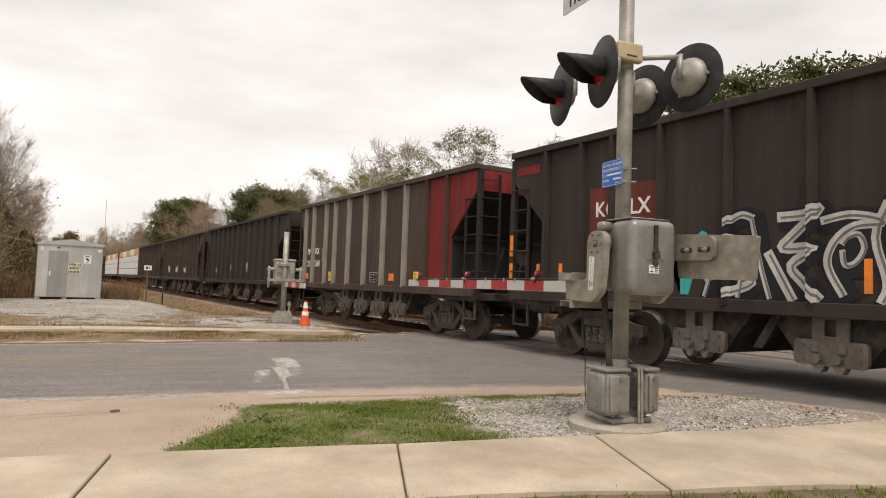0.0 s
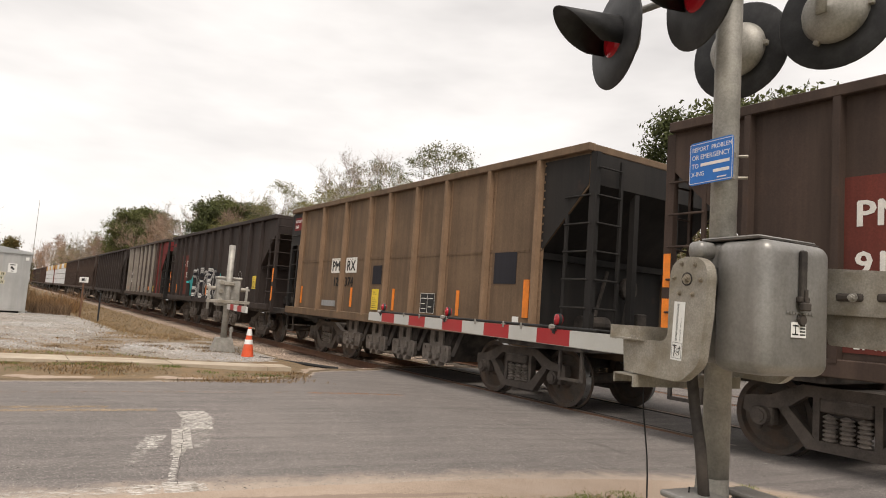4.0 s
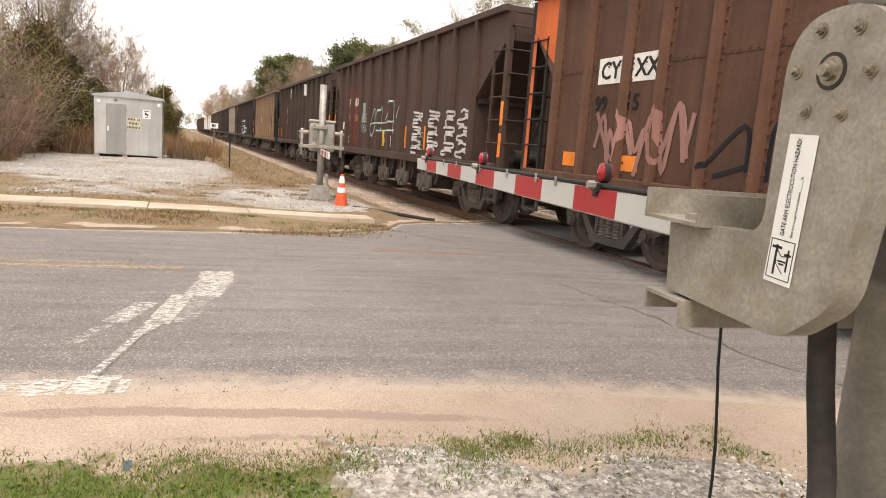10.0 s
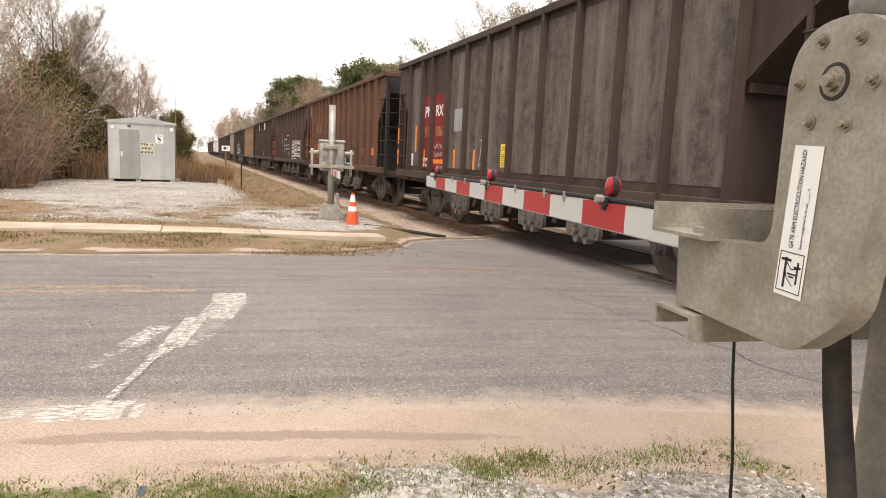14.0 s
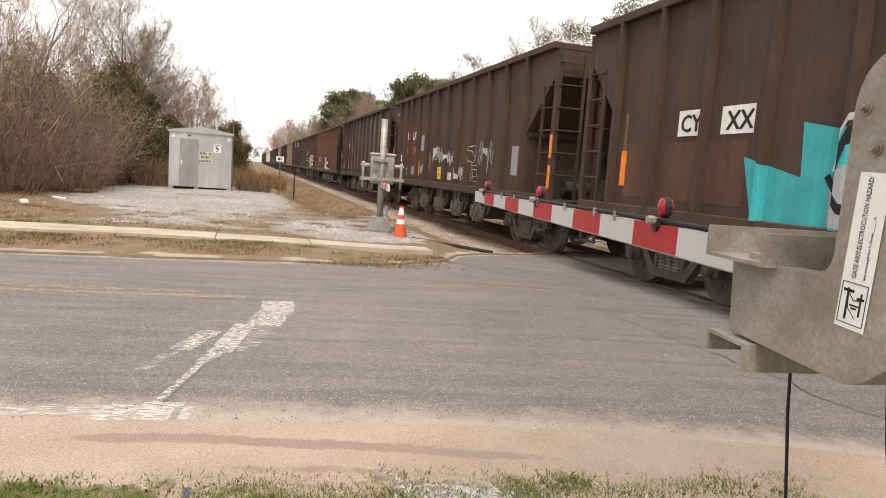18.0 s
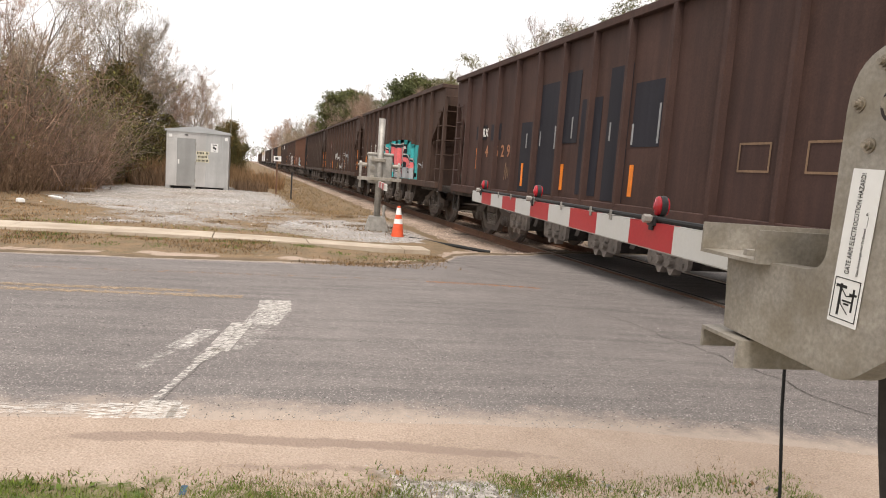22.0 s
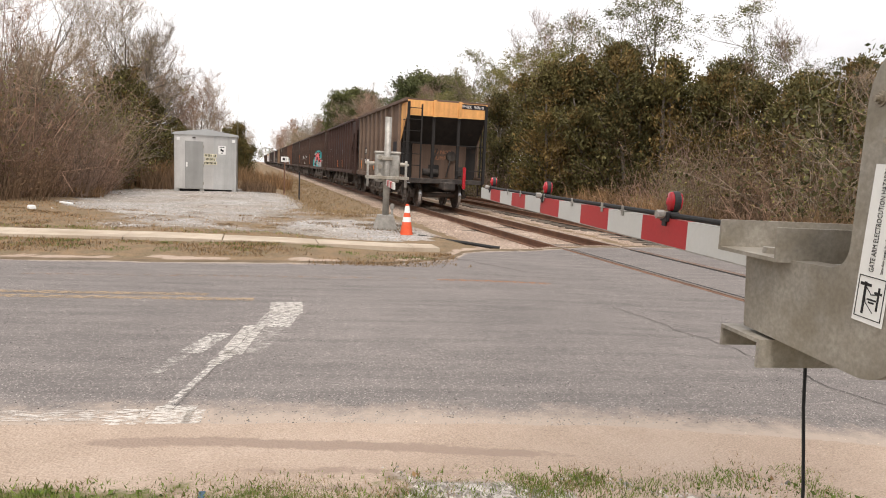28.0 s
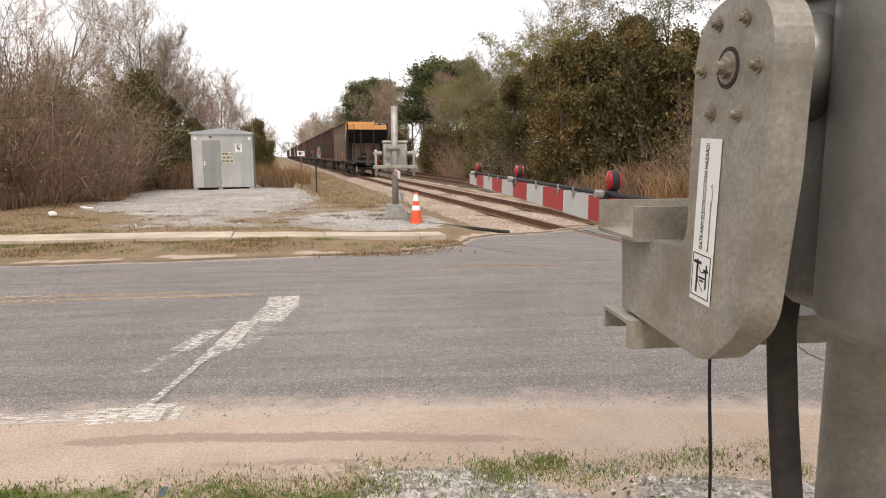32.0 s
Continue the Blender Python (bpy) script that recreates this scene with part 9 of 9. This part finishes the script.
# pines in two groups up the line, and a row behind the field
for x, y, k, s in ((16.6, 64, 2, 0.84), (18.6, 66, 2, 0.92), (19.8, 69, 0, 0.80), (21.6, 66, 0, 0.76), (23.0, 70, 2, 0.88),
                   (14.9, 98, 2, 1.0), (16.6, 101, 0, 0.92), (18.4, 106, 1, 0.84), (20.2, 103, 0, 0.92), (16.6, 113, 0, 0.75), (19.5, 118, 1, 0.75), (17.8, 128, 0, 0.72), (20.5, 130, 1, 0.7),
                   (30, 23.4, 1, 0.82), (33.5, 22.2, 0, 1.0), (31, 19.6, 1, 0.78), (34, 18.6, 0, 0.98), (31.5, 16.0, 0, 0.88), (35.5, 15.6, 1, 0.86), (33, 13.6, 0, 0.95), (30.5, 9.6, 1, 1.0), (34.5, 10.0, 0, 1.1)):
    plant("pine", k, x, y, s, _v.uniform(0, 360))
belt("bare_far", 12, 15.8, 19, 56, 100, 0.85, 1.15)
belt("oak", 6, 17.5, 22, 74, 100, 0.7, 0.9)
belt("cedar", 6, 15.6, 17.5, 55, 100, 0.7, 1.0, [2])
belt("bare_far", 26, 15.0, 19, 100, 250, 0.85, 1.15)
belt("oak", 8, 15.5, 19, 130, 250, 1.0, 1.3)
belt("bare_far", 10, 14.5, 19, 250, 400, 1.4, 2.0)
belt("bare_far", 9, -4, 1.0, 80, 200, 0.7, 0.9)
belt("cedar", 7, -3, 1.8, 80, 200, 0.7, 0.9, [2])
belt("bare_far", 9, -6, 2.0, 200, 330, 0.8, 1.1)
belt("oak", 6, 3, 16, 430, 490, 1.0, 1.2)
# around behind the camera
for i in range(26):
    t = radians(100 + 200 * i / 25)
    plant(("bare", "oak", "pine", "cedar")[i % 4], i, 8 + 48 * math.sin(t), 4 + 40 * math.cos(t), 1.0, 40 * i)


def blades(name, pts, h, material, seed, label, wide=0.006):
    """A patch of short grass as one mesh."""
    rng = np.random.default_rng(seed)
    p = np.asarray(pts, float)
    n = len(p)
    d = np.stack([rng.normal(size=n) * 0.45, rng.normal(size=n) * 0.45, np.ones(n)], 1)
    d /= np.linalg.norm(d, axis=1, keepdims=True)
    ln = (h * rng.uniform(0.4, 1.2, n))[:, None]
    s = np.cross(d, rng.normal(size=(n, 3)))
    s *= wide / np.linalg.norm(s, axis=1, keepdims=True)
    tip = p + d * ln
    tip[:, 2] -= ln[:, 0] * 0.15
    verts = np.stack([p - s, p + s, tip], 1).reshape(-1, 3)
    me = raw_mesh(name, verts, np.arange(3 * n).reshape(n, 3), [material])
    return tagged(new(name, me), label, "grass", kind="stuff")


def scatter(n, x0, x1, y0, y1, key, power=1.0, seed=1, extra=None):
    rng = np.random.default_rng(seed)
    x, y = rng.uniform(x0, x1, n), rng.uniform(y0, y1, n)
    w = region(x, y)[key] ** power
    w = w * np.clip(0.55 + 0.9 * wob(x, y, 2.7, 4.0), 0.05, 1)
    if extra is not None:
        w = w * extra(x, y)
    ok = rng.random(n) < w
    x, y = x[ok], y[ok]
    return np.stack([x, y, ground_z(x, y) - 0.015], 1)


blades("verge_grass", scatter(150000, 0.6, 4.6, 4.3, 6.7, 1, 1.3, 3), 0.055, L_GRASS, 4, "short green grass on the verge")
blades("verge_dry_grass", scatter(30000, 0.6, 7.6, 3.8, 6.9, 1, 0.5, 5), 0.05, L_DRY, 6, "dry blades among the verge grass")
_c = scatter(60000, 0.6, 6.8, 4.3, 6.6, 1, 1.3, 33, lambda x, y: np.clip(1.6 * wob(x, y, 5.5, 8.0), 0, 1))
_c[:, 2] += 0.015 + 0.03 * np.random.default_rng(34).random(len(_c))
tagged(new("verge_weeds", leaves_mesh("verge_weeds", _c, 0.016, [L_GRASS], np.random.default_rng(35), None, 1.7)), "low broad-leaved weeds in the verge grass", "weeds", kind="stuff")
_rng = np.random.default_rng(9)
# weeds in the gravel, along the footway and in the far strip
def tuft_points(centres, n, r, seed):
    rng = np.random.default_rng(seed)
    out = []
    for x, y in centres:
        a, q = rng.uniform(0, 6.28, n), r * rng.random(n) ** 0.6
        out.append(np.stack([x + np.cos(a) * q, y + np.sin(a) * q], 1))
    p = np.concatenate(out)
    return np.column_stack([p, ground_z(p[:, 0], p[:, 1]) - 0.01])
blades("weed_tufts", tuft_points([(4.55, 6.05), (4.85, 5.9), (5.3, 5.95), (5.9, 5.5), (6.3, 5.4), (5.6, 4.4), (4.2, 6.1), (3.95, 6.15), (6.9, 4.9), (4.0, 4.6), (3.5, 4.55), (5.1, 5.85), (3.6, 6.2), (3.2, 6.22), (2.7, 6.3), (3.05, 6.12), (2.35, 6.3), (4.35, 6.08)], 170, 0.22, 8), 0.045, L_GRASS, 8, "green weeds at the edge of the gravel")
_tg = random.Random(61)
_cl = [(_tg.uniform(1.9, 5.6), 0.0) for _ in range(46)]
_cl = [(x, 6.27 - 0.09 * (x - 2.5) - _tg.uniform(-0.05, 0.22)) for x, _ in _cl]
blades("edge_grass", tuft_points(_cl, 420, 0.12, 62), 0.042, L_GRASS, 63, "ragged green grass at the edge of the sand", 0.003)
blades("edge_dry_grass", tuft_points([(x + _tg.uniform(-0.3, 0.3), y + _tg.uniform(-0.05, 0.15)) for x, y in _cl], 90, 0.16, 64), 0.045, L_DRY, 65, "dry stalks at the edge of the sand", 0.004)
blades("footway_weeds", tuft_points([(1.95 + 0.28 * i, 3.47 - 0.105 * i + 0.04 * math.sin(5 * i)) for i in range(11)], 130, 0.12, 18), 0.06, L_GRASS, 19, "weeds along the footway edge")
_x = _rng.uniform(-14, 6.2, 44000)
_y = 15.3 - 0.13 * _x - _rng.uniform(0.0, 1.5, 44000) - 0.55 * (_x > 3.5)
_k = _rng.random(44000) < np.clip(0.4 + 0.8 * wob(_x, _y, 1.6, 3.0), 0, 1)
blades("strip_grass", np.column_stack([_x[_k], _y[_k], ground_z(_x[_k], _y[_k]) - 0.012]), 0.075, L_BROWNGRASS, 10, "brown dead grass between kerb path and road", 0.008)
_x = _rng.uniform(-14, 6.0, 60000)
_y = 16.1 - 0.13 * _x + _rng.uniform(0.1, 8.0, 60000)
_k = _rng.random(60000) < (1 - region(_x, _y)[2] * 0.93) * np.clip(0.5 + 0.7 * wob(_x, _y, 1.1, 5.0), 0.03, 1)
_st = [(x, 15.05 - 0.13 * x - q) for x, q in [(_tg.uniform(-9, 5.6), _tg.choice((0.0, 0.05, 0.1, 0.6, 0.9))) for _ in range(60)]]
blades("strip_tufts", tuft_points(_st, 130, 0.20, 66), 0.06, L_GRASS, 67, "green tufts along the edge of the far path", 0.007)
_st = [(_tg.uniform(-3, 6.4), _tg.uniform(16.8, 21.5)) for _ in range(55)]
blades("pad_tufts", tuft_points(_st, 120, 0.26, 68), 0.07, L_BROWNGRASS, 69, "dead tufts in the gravel", 0.008)
blades("far_dry_grass", np.column_stack([_x[_k], _y[_k], ground_z(_x[_k], _y[_k]) - 0.012]), 0.07, L_BROWNGRASS, 11, "dead grass round the gravel pad", 0.009)
_x = _rng.uniform(-9, 5.0, 9000)
_y = 16.2 - 0.13 * _x + _rng.uniform(0.0, 1.2, 9000)
_k = _rng.random(9000) < np.clip(wob(_x, _y, 1.3, 7.0), 0, 1)
blades("far_green_grass", np.column_stack([_x[_k], _y[_k], ground_z(_x[_k], _y[_k]) - 0.012]), 0.08, L_GRASS, 12, "greener grass along the far path", 0.008)
_x = 5.6 + _rng.normal(size=9000) * 0.7
_y = _rng.uniform(21, 60, 9000)
blades("ditch_grass", np.column_stack([_x, _y, ground_z(_x, _y) - 0.012]), 0.14, L_DRY, 13, "dead grass in the ditch beside the track", 0.013)


# ---- loose stones ----
def stones(name, pts, size, materials, seed, label):
    """Angular stones as one mesh: squashed, jittered octahedra."""
    rng = np.random.default_rng(seed)
    p = np.asarray(pts, float)
    n = len(p)
    base = np.array([[1, 0, 0], [-1, 0, 0], [0, 1, 0], [0, -1, 0], [0, 0, 1], [0, 0, -1]], float)
    tri = np.array([[0, 2, 4], [2, 1, 4], [1, 3, 4], [3, 0, 4], [2, 0, 5], [1, 2, 5], [3, 1, 5], [0, 3, 5]])
    v = base[None] * rng.uniform(0.6, 1.25, (n, 6, 1)) + rng.normal(size=(n, 6, 3)) * 0.22
    v *= (size * rng.uniform(0.5, 1.35, n))[:, None, None]
    a = rng.uniform(0, 6.28, n)
    c, s = np.cos(a), np.sin(a)
    x, y = v[..., 0] * c[:, None] - v[..., 1] * s[:, None], v[..., 0] * s[:, None] + v[..., 1] * c[:, None]
    v = np.stack([x, y, v[..., 2] * 0.75], -1) + p[:, None]
    f = tri[None] + (np.arange(n) * 6)[:, None, None]
    me = raw_mesh(name, v.reshape(-1, 3), f.reshape(-1, 3), materials)
    return tagged(new(name, me), label, "gravel", kind="stuff")


def stone_mat(name, a, b):
    m = leaf_mat(name, a, 0.5, 0.9, 0)
    e = [n for n in m.node_tree.nodes if n.type == "VALTORGB"][0].color_ramp.elements
    e[0].color, e[1].color = (*a, 1), (*b, 1)
    return m


M_STONE = stone_mat("pale_limestone_chips", (0.11, 0.105, 0.10), (0.56, 0.545, 0.525))
M_BALLAST = stone_mat("dusty_ballast", (0.20, 0.145, 0.115), (0.52, 0.43, 0.37))
_gp = scatter(64000, 3.0, 8.0, 3.6, 6.6, 2, 1.0, 21, lambda x, y: np.where(np.hypot(x - 4.4, y - 4.46) < 0.38, 0, 1.5))
_gp[:, 2] += 0.013 * np.random.default_rng(20).random(len(_gp)) + 0.006
M_MIXED = stone_mat("mixed_crushed_stone", (0.13, 0.105, 0.085), (0.50, 0.47, 0.43))
stones("gravel_patch", _gp[::2], 0.015, [M_STONE], 22, "pale crushed stone round the signal footing")
stones("gravel_patch", _gp[1::2], 0.012, [M_MIXED], 29, "brownish crushed stone round the signal footing")
_dl = scatter(9000, 1.2, 8.0, 3.8, 6.3, 2, 0.6, 36, lambda x, y: np.clip(1.5 * wob(x, y, 3.3, 2.0), 0.02, 0.6))
_dl[:, 2] += 0.036
tagged(new("fallen_leaves", leaves_mesh("fallen_leaves", _dl, 0.015, [L_BROWNGRASS], np.random.default_rng(37), None, 1.6)), "brown fallen leaves on the gravel", "leaves", kind="stuff")
_gw = [(_tg.uniform(3.4, 7.0), _tg.uniform(4.5, 5.9)) for _ in range(34)]
blades("gravel_weeds", tuft_points(_gw, 70, 0.10, 38), 0.055, L_GRASS, 39, "small green weeds between the stones", 0.004)
stones("hut_gravel", scatter(26000, -2.6, 5.6, 16.6, 36, 2, 1.0, 23), 0.036, [M_STONE], 24, "pale gravel of the hut pad")
stones("track_ballast", scatter(44000, 7.2, 16.0, 15.0, 34, 2, 1.0, 25), 0.036, [M_BALLAST], 26, "dusty ballast of the railway tracks")
M_GRIT = stone_mat("mixed_grit", (0.10, 0.075, 0.058), (0.66, 0.56, 0.46))
_x = _rng.uniform(-1, 7.5, 15000)
_y = along(NEAR_EDGE, _x) - np.abs(_rng.normal(size=15000)) * 0.5 + 0.16
stones("shoulder_grit", np.column_stack([_x, _y, ground_z(_x, _y) - 0.004]), 0.0062, [M_GRIT], 27, "grit scattered on the sandy shoulder")

M_CHIP = stone_mat("pale_road_aggregate", (0.04, 0.037, 0.035), (0.42, 0.40, 0.38))
_x = _rng.uniform(-1.5, 9.0, 60000)
_y = 7.0 + 5.8 * _rng.random(60000) ** 1.25 - 0.12 * (_x - 3)
_k = (_y > along(NEAR_EDGE, _x) + 0.05) & (_y < along(FAR_EDGE, _x))
stones("road_aggregate", np.column_stack([_x[_k], _y[_k], road_z(_x[_k], _y[_k]) - 0.0015]), 0.0058, [M_CHIP], 71, "worn stone chips showing in the asphalt")


# ---- what moves ----
def motions():
    for car, front in TRAIN:
        walk(car, [(0.5 * k, pose(TRACK_X, front + gone(0.5 * k), RAIL_Z)) for k in range(65)])
    for w, a in WHEELS:
        walk(w, [(0.1 * k, Matrix.Translation((0, a, 0.457)) @ Matrix.Rotation(-gone(0.1 * k) / 0.457, 4, "X")) for k in range(321)])


motions()
